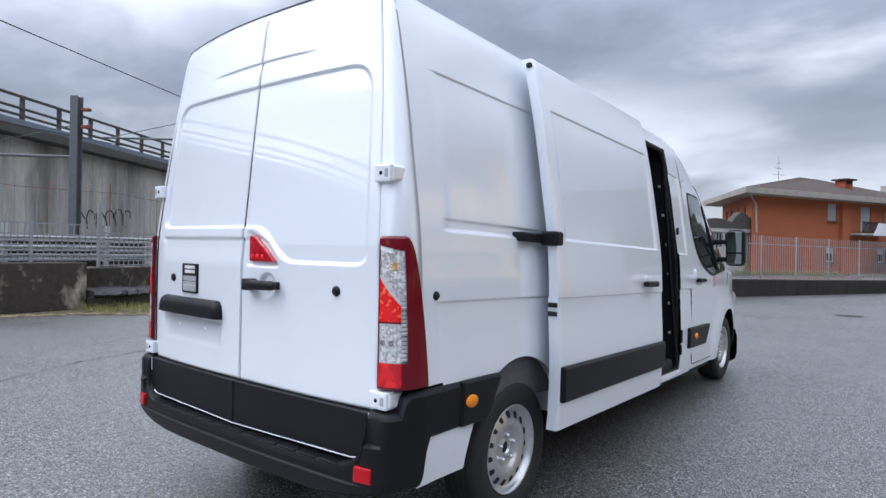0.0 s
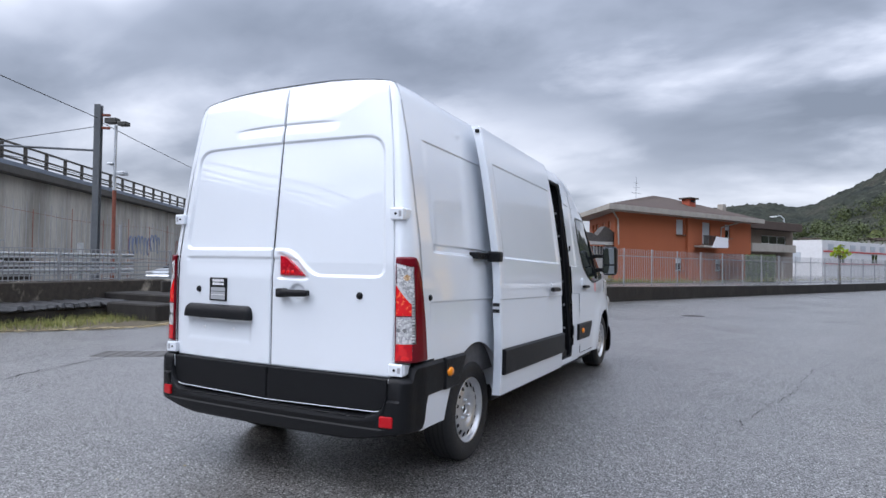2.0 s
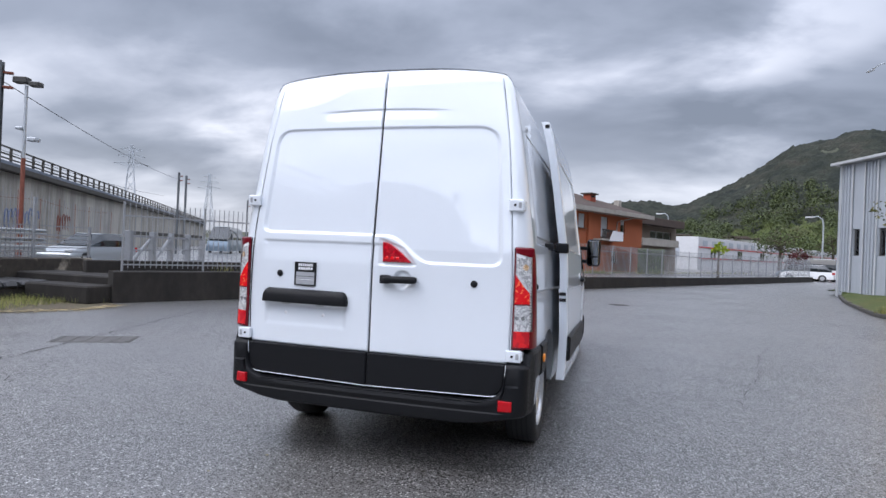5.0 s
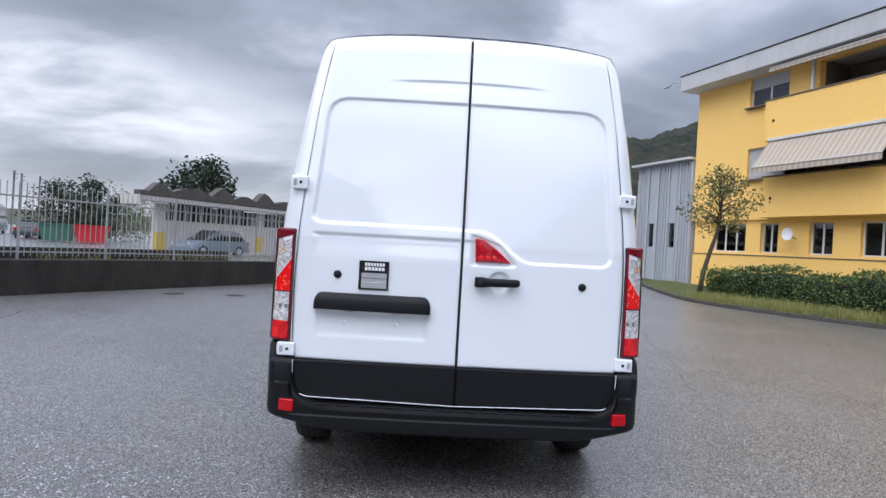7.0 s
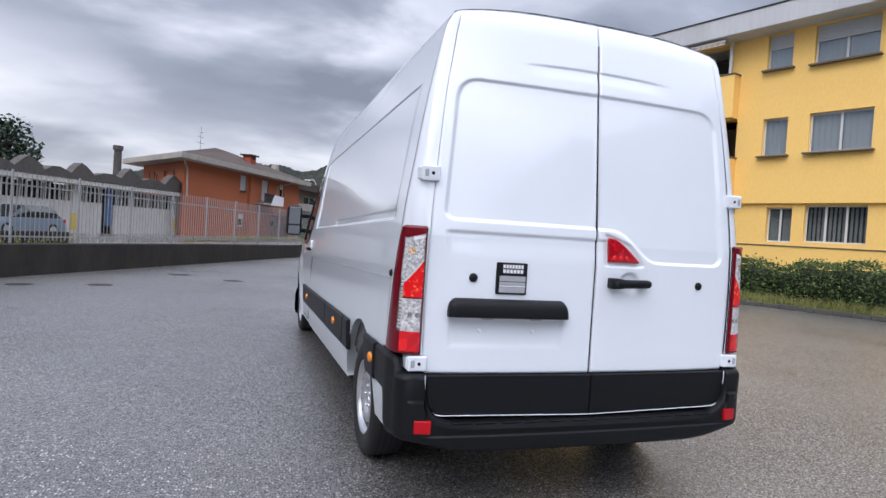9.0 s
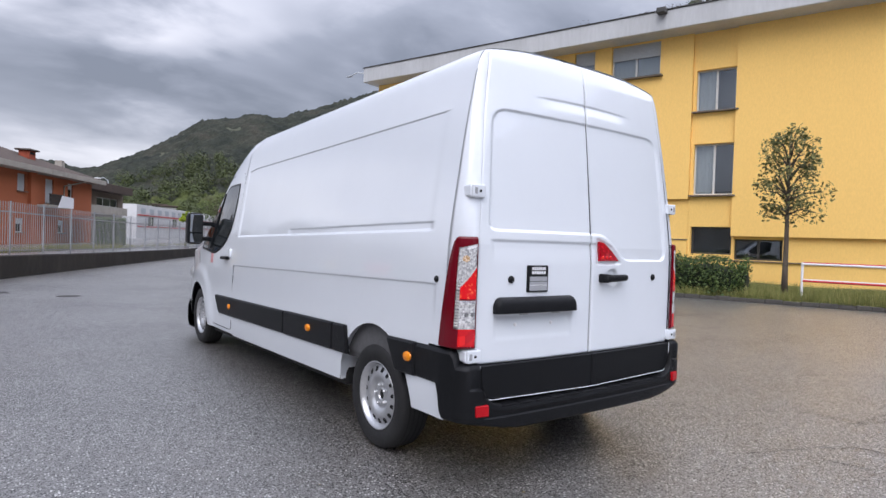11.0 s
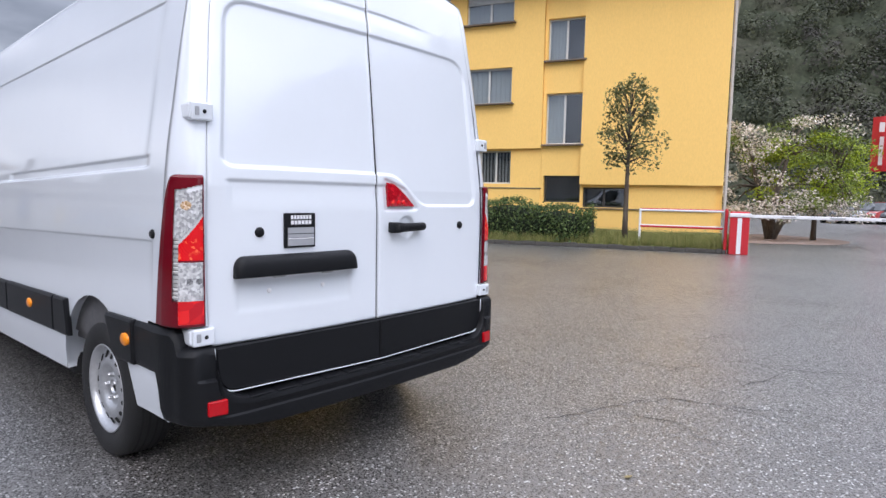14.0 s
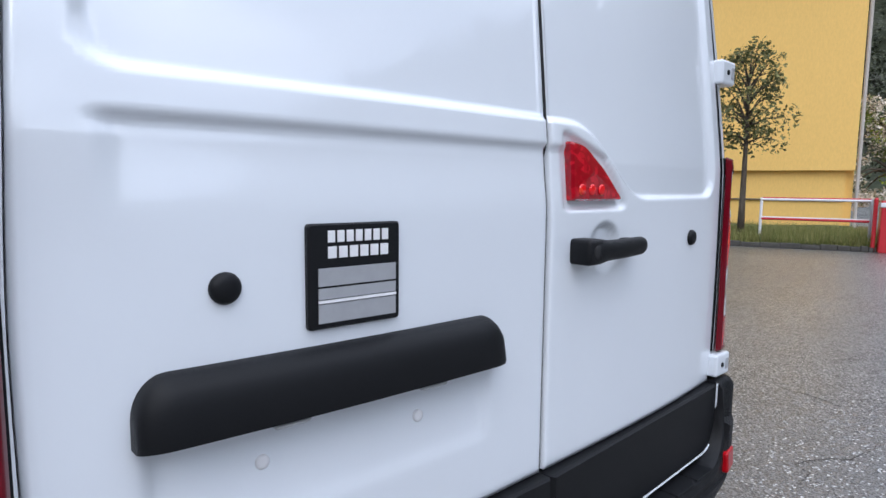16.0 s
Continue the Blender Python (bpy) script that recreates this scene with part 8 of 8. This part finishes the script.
bmesh.ops.recalc_face_normals(bm, faces=bm.faces)
part("wall", bm, M_ORANGE, HOUSE, "orange rendered side wall")
for x0, x1, z0, z1 in SW:
    bm = bmesh.new()
    for a, b, c, d in ((x0, x0 + 0.07, z0, z1), (x1 - 0.07, x1, z0, z1), (x0 + 0.07, x1 - 0.07, z0, z0 + 0.07), (x0 + 0.07, x1 - 0.07, z1 - 0.07, z1)):
        box(bm, a, b, -0.16, -0.10, c, d)
    bm.transform(SIDE_M)
    w = part("window", bm, M_WINFRAME, HOUSE, "small white framed window")
    bm = boxed(x0 + 0.07, x1 - 0.07, -0.14, -0.12, z0 + 0.07, z1 - 0.07)
    bm.transform(SIDE_M)
    part("pane", bm, M_DARKGLASS, w)
wpart("buttress", boxed(44.4, 45.3, 15.75, 15.996, 0.0, 5.50), M_ORANGE, HOUSE)
bm = bmesh.new()
extrude_outline(bm, [(32.8, 14.9), (56.0, 14.9), (56.0, 25.0), (39.9, 25.0)], 0.40, Matrix.Translation((0, 0, 5.51)))
wpart("eave", bm, M_EAVE, HOUSE, "wide pale concrete eave")
bm = bmesh.new()
base = [bm.verts.new(p) for p in ((32.9, 15.0, 5.914), (55.9, 15.0, 5.914), (55.9, 24.9, 5.914), (40.0, 24.9, 5.914))]
ridge = [bm.verts.new(p) for p in ((44.4, 19.3, 7.72), (47.6, 19.9, 7.80))]
for f in ((base[0], base[1], ridge[1], ridge[0]), (base[1], base[2], ridge[1]), (base[2], base[3], ridge[0], ridge[1]), (base[3], base[0], ridge[0])):
    bm.faces.new(f)
roof = wpart("roof", bm, M_TILE, HOUSE, "low hipped brown tiled roof")
ch = wpart("chimney", boxed(46.9, 47.9, 17.2, 18.0, 6.4, 7.45, 0.02, 1), M_BRICK, roof, "red brick chimney")
wpart("chimney_cap", boxed(46.7, 48.1, 17.0, 18.2, 7.452, 7.58, 0.01, 1), M_TILE, ch)
wpart("chimney_slot", boxed(47.05, 47.75, 17.19, 17.196, 7.15, 7.35), M_DARK, ch)
wpart("flue", boxed(54.0, 54.6, 18.0, 18.6, 6.2, 7.5, 0.02, 1), M_EAVE, roof)
bal = wpart("balcony", boxed(45.4, 49.3, 14.9, 15.99, 2.95, 3.12, 0.02, 1), M_EAVE, HOUSE, "small concrete balcony")
for k in range(18):
    x = 45.5 + 2.2 * k / 17
    wpart("balcony_bar", boxed(x - 0.02, x + 0.02, 14.92, 14.96, 3.12, 3.95), M_DARKFRAME, bal)
wpart("balcony_rail", boxed(45.45, 47.8, 14.90, 14.98, 3.952, 4.00), M_DARKFRAME, bal)
bm = bmesh.new()
v = [bm.verts.new(p) for p in ((46.6, 14.85, 2.95), (49.3, 14.85, 2.98), (49.3, 14.85, 3.85), (47.3, 14.85, 3.95))]
bm.faces.new(v)
wpart("cloth", bm, M_WHITEBAR, bal, "pale cloth hung on the balcony")
bm = bmesh.new()
tube(bm, [(33.6, 15.3, 5.5), (35.1, 15.92, 4.9), (35.2, 15.92, 2.9)], 0.06, 6)
wpart("downpipe", bm, M_EAVE, HOUSE)
bm = bmesh.new()
tube(bm, [(52.0, 15.0, 5.5), (50.0, 15.92, 4.9), (49.9, 15.92, 3.1)], 0.06, 6)
wpart("downpipe", bm, M_EAVE, HOUSE)
bm = bmesh.new()
tube(bm, [(41.5, 19.0, 6.9), (41.5, 19.0, 9.15)], 0.03, 5)
for z, w in ((8.2, 0.5), (7.7, 0.7), (8.6, 0.25)):
    tube(bm, [(41.5 - w, 19.0, z), (41.5 + w, 19.0, z)], 0.02, 4)
wpart("aerial", bm, M_GALV, HOUSE, "roof television aerial")

LEANTO = thing("garden_shelter", "low garden shelter with a red-brown roof", "shelter")
bm = bmesh.new()
v = [bm.verts.new(p) for p in ((47.6, 12.2, 1.75), (54.2, 12.2, 1.75), (54.2, 15.6, 2.5), (48.6, 15.6, 2.5))]
bm.faces.new(v)
bmesh.ops.solidify(bm, geom=list(bm.faces), thickness=0.08)
wpart("roof", bm, material("red_brown_sheet", (0.22, 0.085, 0.06), rough=0.8, grain=0.15, grain_scale=8, stain=0.4), LEANTO)
for x in (47.9, 51.0, 54.0):
    wpart("post", boxed(x - 0.05, x + 0.05, 12.3, 12.4, 0.0, 1.72), M_EAVE, LEANTO)

# ---- low house and long white hall behind ----
LOWH = thing("flat_roof_house", "grey-brown two-storey house with a flat eave", "house")
M_TAUPE = material("taupe_render", (0.19, 0.15, 0.12), rough=0.9, grain=0.08, grain_scale=6, stain=0.3)
wpart("wall", wall_sheet(58.0, 68.7, 0.0, 5.24, 18.0, 18.3, [(61.6, 67.2, 3.80, 4.70)]), M_TAUPE, LOWH)
wpart("wall", boxed(68.4, 68.7, 18.302, 26.0, 0.0, 5.24), M_TAUPE, LOWH)
window(LOWH, 61.6, 67.2, 3.80, 4.70, 18.15, WM, panes=3, curtain=0.5)
wpart("eave", boxed(57.0, 68.3, 16.8, 27.0, 5.25, 6.10, 0.03, 1), M_TILE, LOWH, "deep brown eave")
wpart("balcony", boxed(57.6, 67.0, 16.9, 17.99, 2.90, 3.72, 0.02, 1), M_EAVE, LOWH)
WHALL = thing("white_hall", "long white industrial hall with red bands", "building")
M_WHALL = material("white_cladding", (0.60, 0.60, 0.61), rough=0.6, grain=0.05, grain_scale=3, stain=0.25, stain_scale=0.3)
wpart("wall", boxed(93.6, 240.0, 25.0, 60.0, 0.0, 5.4, 0.03, 1), M_WHALL, WHALL, "white clad wall")
for z in (3.66, 1.85):
    wpart("red_band", boxed(94.0, 240.0, 24.90, 24.99, z, z + 0.16), M_REDPAINT, WHALL)
for k in range(36):
    x = 95.5 + 4.0 * k
    wpart("upper_pane", boxed(x, x + 1.9, 24.93, 24.99, 3.95, 4.85), M_GREYPANEL, WHALL)
for k in range(10):
    x = 99.0 + 13.0 * k
    w = wpart("window", boxed(x, x + 2.2, 24.92, 24.99, 2.1, 3.5), M_DARKGLASS, WHALL)
    wpart("frame", boxed(x + 1.05, x + 1.15, 24.89, 24.918, 2.1, 3.5), M_WINFRAME, w)
for k in range(4):
    wpart("end_window", boxed(93.50, 93.59, 28.0 + 5 * k, 30.0 + 5 * k, 2.2, 3.6), M_GREYPANEL, WHALL)
M_GREENBOX = material("green_skip_paint", (0.04, 0.14, 0.10), rough=0.6, grain=0.1, stain=0.3)
sk = polar((0.61, -3.31), -30.1, 52)
for k, (m, lab, dx) in enumerate(((M_GREENBOX, "green waste skip beyond the fence", -1.6), (M_REDPAINT, "red waste skip beyond the fence", 0.9))):
    s_ = thing("waste_skip", lab, "skip", "waste skips", (sk[0] + dx, sk[1], 0), 25)
    bm = bmesh.new()
    v = [bm.verts.new((sx * (0.85 if z < 0.5 else 1.15), sy * 0.8, z)) for z in (0.1, 1.3) for sx, sy in ((-1, -1), (1, -1), (1, 1), (-1, 1))]
    for f in ((0, 1, 5, 4), (1, 2, 6, 5), (2, 3, 7, 6), (3, 0, 4, 7), (3, 2, 1, 0)):
        bm.faces.new([v[i] for i in f])
    part("tub", bm, m, s_)
    part("rim", boxed(-1.2, 1.2, -0.86, -0.78, 1.26, 1.36), m, s_)


# ---- street lamps ----
def street_lamp(at, h, rz):
    s = thing("street_lamp", "slim grey street lamp with a bent arm", "street lamp", "street lamps", at, rz)
    bm = bmesh.new()
    tube(bm, [(0, 0, 0), (0, 0, h * 0.85), (0.1, 0, h * 0.95), (0.5, 0, h), (1.0, 0, h * 0.99)], [0.09, 0.07, 0.06, 0.05, 0.05], 8)
    part("pole", bm, M_GALV, s)
    part("lamp_head", boxed(0.9, 1.7, -0.12, 0.12, h * 0.985 - 0.06, h * 0.985 + 0.06, 0.03), M_WHITEBAR, s)


street_lamp(polar(E5, 4.3, 90), 8.0, 180)
street_lamp(polar(E5, 16.2, 75), 6.7, 170)

# ---- trees and bushes beyond the yard ----
small_tree("conifer", polar((-1, -2.93), -19.3, 45), 6.2, 1.2, 2.6, "dark cedar behind the shed", M_CONIFER, 41, 4200, 0.30, trunk_r=0.2, clumps=40)
small_tree("conifer", polar((0.61, -3.31), -29.3, 60), 5.2, 0.4, 1.9, "dark conifer beyond the fence", M_CONIFER, 42, 2200, 0.28, trunk_r=0.14, clumps=26)
small_tree("conifer", polar((0.61, -3.31), -31.3, 64), 5.0, 0.5, 2.6, "pale conifer beyond the fence", M_CONIFER, 43, 2200, 0.28, trunk_r=0.14, clumps=26)
small_tree("bush", polar((0.61, -3.31), -27.4, 66), 4.2, 0.2, 3.8, "rounded evergreen bush beyond the fence", M_HEDGE, 44, 4200, 0.22, trunk_r=0.1, clumps=34, category="bush")
small_tree("round_tree", polar(E5, 13.2, 80), 5.4, 2.6, 3.0, "pollarded tree in fresh leaf before the hall", M_SPRING, 45, 1300, 0.26, trunk_r=0.22, clumps=26)
small_tree("round_tree", polar(E5, 16.9, 82), 5.2, 2.6, 2.8, "pollarded tree in fresh leaf before the hall", M_SPRING, 46, 1200, 0.26, trunk_r=0.2, clumps=24)
small_tree("bush", polar(E5, 14.7, 76), 2.7, 0.2, 1.5, "dark red bush before the hall", M_DRYBUSH, 47, 1500, 0.24, trunk_r=0.08, clumps=16, category="bush")
small_tree("palm", polar(E5, 8.7, 55), 2.9, 2.1, 0.55, "small palm before the white hall", M_MAPLE, 48, 160, 0.3, trunk_r=0.1, clumps=12)
gh = polar(E5, 3.1, 58)
GH = thing("garden_hedge", "tall dark clipped garden hedge", "hedge", "", gh, -3)
part("core", boxed(-1.1, 1.1, -0.5, 0.5, 0.0, 2.2, 0.12, 2), material("garden_hedge_shade", (0.012, 0.018, 0.008), rough=1.0, grain=0.4, grain_scale=15), GH)
rh = random.Random(49)
leaf_sheet("leaves", [Vector((rh.uniform(-1.15, 1.15), rh.choice((-0.52, rh.uniform(-0.5, 0.5))), rh.uniform(0.1, 2.2))) for _ in range(1800)] + [Vector((rh.uniform(-1.15, 1.15), rh.uniform(-0.5, 0.5), 2.22 + rh.gauss(0, 0.05))) for _ in range(600)], 0.16, rh, M_HEDGE, GH)

# weeds along the top of the yard wall
rw = random.Random(77)
grass("wall_weeds", [wz(rw.choice((rw.uniform(11, 20), rw.gauss(15, 1.2), rw.uniform(2, 40))), rw.uniform(0.2, 0.31), 0.64) for _ in range(4200)], "weeds growing behind the fence on the wall", 78, 0.16)

# ---- hills ----
RIDGE = [(-180, 9.5), (-174, 11.0), (-168, 15.5), (-158, 16.5), (-145, 13.0), (-125, 8.0), (-95, 4.0), (-70, 2.0), (-40, 1.0), (-20, 1.2), (-8, 3.6), (2, 4.95), (4.8, 4.6), (6.9, 5.4), (9.2, 6.5), (11.7, 8.1), (13.8, 9.4), (16.5, 9.9), (17.8, 10.35), (20, 10.3), (21.8, 10.8), (23.7, 11.4),
         (30, 13.5), (45, 17), (60, 19.5), (72, 19.5), (80, 18.5), (90, 18), (105, 19), (125, 21), (145, 20), (158, 15), (170, 10.5), (180, 9.5)]
HC = (0.0, -3.0)


def hill_z(az, d):
    """Height of the hills at a bearing and distance."""
    el = curve(RIDGE, ((az + 180) % 360) - 180)
    near = 255.0 - 170.0 * smooth(25, 50, az) * (1 - smooth(115, 150, az))
    far = 520.0 - 250.0 * smooth(25, 50, az) * (1 - smooth(115, 150, az))
    top = math.tan(radians(el)) * far + 1.35
    f = smooth(near, far, d)
    p = HC[0] + d * math.sin(radians(az)), HC[1] + d * math.cos(radians(az))
    rough = noise.noise(Vector((p[0] * 0.012, p[1] * 0.012, 0.3))) * 0.10 + noise.noise(Vector((p[0] * 0.05, p[1] * 0.05, 1.3))) * 0.035
    return max(-0.5, top * f * (1 + rough * (1 - smooth(0.75, 1.0, f))) - 0.5)


M_HILL = material("wooded_hillside", (0.050, 0.056, 0.036), rough=1.0, grain=0.5, grain_scale=0.35, stain=0.8, stain_color=(0.075, 0.068, 0.040), stain_scale=0.02, bump=1.0, bump_scale=0.4)
bm = bmesh.new()
azs = [-180 + 2.5 * k for k in range(145)]
ds = [60, 85, 100, 125, 150, 180, 210, 245, 270, 300, 340, 390, 450, 520, 700, 1000]
grid(bm, azs, ds, lambda a, d: (HC[0] + d * math.sin(radians(a)), HC[1] + d * math.cos(radians(a)), hill_z(a, d) if d <= 520 else hill_z(a, 520) * (1 - 0.3 * smooth(520, 1000, d))), flip=True)
bmesh.ops.remove_doubles(bm, verts=bm.verts, dist=0.01)
tagged(link_mesh("hills", bm, M_HILL, smooth=True), "wooded hills round the valley", "hill", kind="structure")

M_WOOD = leaf_material("woodland_leaves", (0.036, 0.042, 0.024), (0.078, 0.084, 0.042), (0.054, 0.062, 0.032), 0.06)
M_WOOD2 = leaf_material("fresh_woodland_leaves", (0.034, 0.048, 0.016), (0.088, 0.108, 0.034), (0.058, 0.074, 0.024), 0.06)
M_BARE = leaf_material("bare_woodland", (0.034, 0.031, 0.026), (0.072, 0.065, 0.052), (0.050, 0.046, 0.036), 0.06)



def canopy_material(name, tones):
    """Closed woodland seen from afar: tree-sized patches of mixed tone with fine mottling."""
    m = bpy.data.materials.new(name)
    m.use_nodes = True
    nt = m.node_tree
    b = nt.nodes["Principled BSDF"]
    tc = nt.nodes.new("ShaderNodeTexCoord")

    def tex(scale, detail, rgh):
        n = nt.nodes.new("ShaderNodeTexNoise")
        n.inputs["Scale"].default_value, n.inputs["Detail"].default_value, n.inputs["Roughness"].default_value = scale, detail, rgh
        nt.links.new(tc.outputs["Object"], n.inputs["Vector"])
        return n.outputs["Fac"]
    r = nt.nodes.new("ShaderNodeValToRGB")
    nt.links.new(tex(0.055, 5, 0.7), r.inputs[0])
    e = r.color_ramp.elements
    e[0].position, e[0].color, e[1].position, e[1].color = 0.33, (*tones[0], 1), 0.68, (*tones[2], 1)
    e.new(0.5).color = (*tones[1], 1)
    mr = nt.nodes.new("ShaderNodeMapRange")
    nt.links.new(tex(0.9, 6, 0.75), mr.inputs["Value"])
    for k, v in (("From Min", 0.3), ("From Max", 0.7), ("To Min", 0.35), ("To Max", 1.7)):
        mr.inputs[k].default_value = v
    sc = nt.nodes.new("ShaderNodeVectorMath")
    sc.operation = "SCALE"
    nt.links.new(r.outputs[0], sc.inputs[0])
    nt.links.new(mr.outputs["Result"], sc.inputs["Scale"])
    nt.links.new(sc.outputs[0], b.inputs["Base Color"])
    b.inputs["Roughness"].default_value, b.inputs["Specular IOR Level"].default_value = 0.95, 0.15
    return m


def canopy(name, az0, az1, naz, d0, d1, nd, cell, height, mat, label):
    """The closed roof of a wood: the slope raised into crowns of uneven height."""
    bm = bmesh.new()

    def top(a, d):
        x, y = HC[0] + d * math.sin(radians(a)), HC[1] + d * math.cos(radians(a))
        near = noise.voronoi(Vector((x / cell, y / cell, 0.5)))[0][0]
        tall = 0.75 + 0.5 * noise.noise(Vector((x / cell / 3, y / cell / 3, 4.0)))
        fine = noise.noise(Vector((x / cell * 3.1, y / cell * 3.1, 7.0)))
        rim = smooth(d0, d0 + 14, d)
        return (x, y, hill_z(a, d) + rim * height * (tall * (1.05 - near) + 0.22 * fine) - 0.4)
    grid(bm, [az0 + (az1 - az0) * k / naz for k in range(naz + 1)], [d0 + (d1 - d0) * k / nd for k in range(nd + 1)], top, flip=True)
    tagged(link_mesh(name, bm, mat, smooth=True), label, "woods", kind="stuff")


M_CANOPY = canopy_material("dark_woodland_canopy", ((0.017, 0.021, 0.018), (0.030, 0.034, 0.026), (0.048, 0.045, 0.036)))
M_CANOPY2 = canopy_material("budding_woodland_canopy", ((0.026, 0.035, 0.016), (0.070, 0.086, 0.028), (0.070, 0.064, 0.040)))
canopy("far_canopy", -14, 52, 420, 318, 560, 110, 6.0, 4.5, M_CANOPY, "dark woods on the far hill")
canopy("lower_canopy", -6, 52, 420, 250, 334, 60, 8.0, 8.0, M_CANOPY2, "fresh green woods on the lower slope")
M_CANOPY3 = canopy_material("near_woodland_canopy", ((0.022, 0.028, 0.018), (0.040, 0.046, 0.028), (0.060, 0.056, 0.042)))
canopy("near_canopy", 44, 114, 420, 84, 290, 110, 6.5, 6.0, M_CANOPY3, "dense dark woods on the steep slope")


def woods(name, n, az0, az1, d0, d1, mat, seed, size, leaves, leaf_size, label):
    """Many tree crowns, each a loose tuft of small leaf sprays, over the slopes."""
    rg_ = np.random.default_rng(seed)
    trees = []
    for _ in range(n):
        az, d = rg_.uniform(az0, az1), d0 + (d1 - d0) * rg_.random() ** 0.8
        z = hill_z(az, d)
        if z < 1.0 and d > 150:
            continue
        s = size * rg_.uniform(0.55, 1.25)
        trees.append((HC[0] + d * math.sin(radians(az)), HC[1] + d * math.cos(radians(az)), z + s * 0.40, s))
    trees = np.array(trees)
    t = np.repeat(trees, leaves, axis=0)
    m = len(t)

    def unit():
        v = rg_.normal(size=(m, 3))
        return v / np.linalg.norm(v, axis=1)[:, None]
    v = unit() * rg_.uniform(0.55, 1.0, (m, 1)) * (0.8 + 0.3 * rg_.random((len(trees), 1)).repeat(leaves, axis=0))
    p = t[:, :3] + v * t[:, 3:4] * np.array((0.58, 0.58, 0.66))
    # each spray lies roughly along the crown's surface
    face = v / np.linalg.norm(v, axis=1)[:, None] + np.array((0, 0, 0.45)) + rg_.normal(size=(m, 3)) * 0.28
    u = np.cross(face, unit())
    u /= np.linalg.norm(u, axis=1)[:, None]
    w = np.cross(face, u)
    w /= np.linalg.norm(w, axis=1)[:, None]
    u, w = u * leaf_size * rg_.uniform(0.6, 1.4, (m, 1)), w * leaf_size * 0.7
    verts = np.stack((p - u, p + w, p + u, p - w), axis=1).reshape(-1, 3)
    faces = np.arange(4 * m).reshape(-1, 4).tolist()
    me = bpy.data.meshes.new(name)
    me.from_pydata(verts.tolist(), [], faces)
    me.materials.append(mat)
    return tagged(new(name, me), label, "woods", kind="stuff")


woods("near_trees", 800, 45, 112, 90, 200, M_WOOD, 51, 6.5, 220, 0.30, "leafy trees rising from the steep slope")
woods("bare_trees", 450, 45, 112, 100, 275, M_BARE, 52, 7.0, 170, 0.30, "bare brown trees among the woods")
woods("fresh_trees", 330, 3, 40, 262, 390, M_WOOD2, 57, 9.5, 280, 0.48, "fresh green trees on the lower slope")
woods("rear_woods", 350, 112, 200, 175, 500, M_WOOD, 55, 10.0, 24, 2.2, "woods on the hills behind the yard")
woods("valley_trees", 160, -62, -6, 160, 300, M_WOOD, 56, 5.5, 70, 0.8, "trees along the valley floor")
for k, (az, d) in enumerate(((9.0, 300), (9.8, 310), (10.6, 305), (27, 260), (5.5, 330))):
    f = thing("hillside_house", "tiny pale house on the wooded hillside", "house", "hillside houses", polar(HC, az, d, hill_z(az, d) + 1.0), az)
    part("wall", boxed(-4, 4, -3, 3, -3, 5), M_SHEDWALL, f)
    part("roof", boxed(-4.6, 4.6, -3.6, 3.6, 5.02, 5.9, 0.2, 1), M_TILE, f)

# dry stalks and bits blown along the edge of the soil strip
rs = random.Random(77)
verts, faces = [], []
rim = edge[:7]
for _ in range(900):
    k = rs.randrange(len(rim) - 1)
    t_ = rs.random()
    x = rim[k][0] + (rim[k + 1][0] - rim[k][0]) * t_ + rs.gauss(-0.03, 0.10)
    y = rim[k][1] + (rim[k + 1][1] - rim[k][1]) * t_ + rs.gauss(0, 0.10)
    a, ln, w = rs.uniform(0, 6.28), rs.uniform(0.015, 0.09), rs.uniform(0.004, 0.014)
    dx, dy, n = math.cos(a), math.sin(a), len(verts)
    verts += [(x - dx * ln, y - dy * ln, 0.016), (x - dy * w, y + dx * w, 0.022), (x + dx * ln, y + dy * ln, 0.018), (x + dy * w, y - dx * w, 0.016)]
    faces.append((n, n + 1, n + 2, n + 3))
me = bpy.data.meshes.new("dry_litter")
me.from_pydata(verts, [], faces)
me.materials.append(M_STALK)
tagged(new("dry_litter", me), "dry stalks and leaf bits along the soil strip", "litter", kind="stuff")
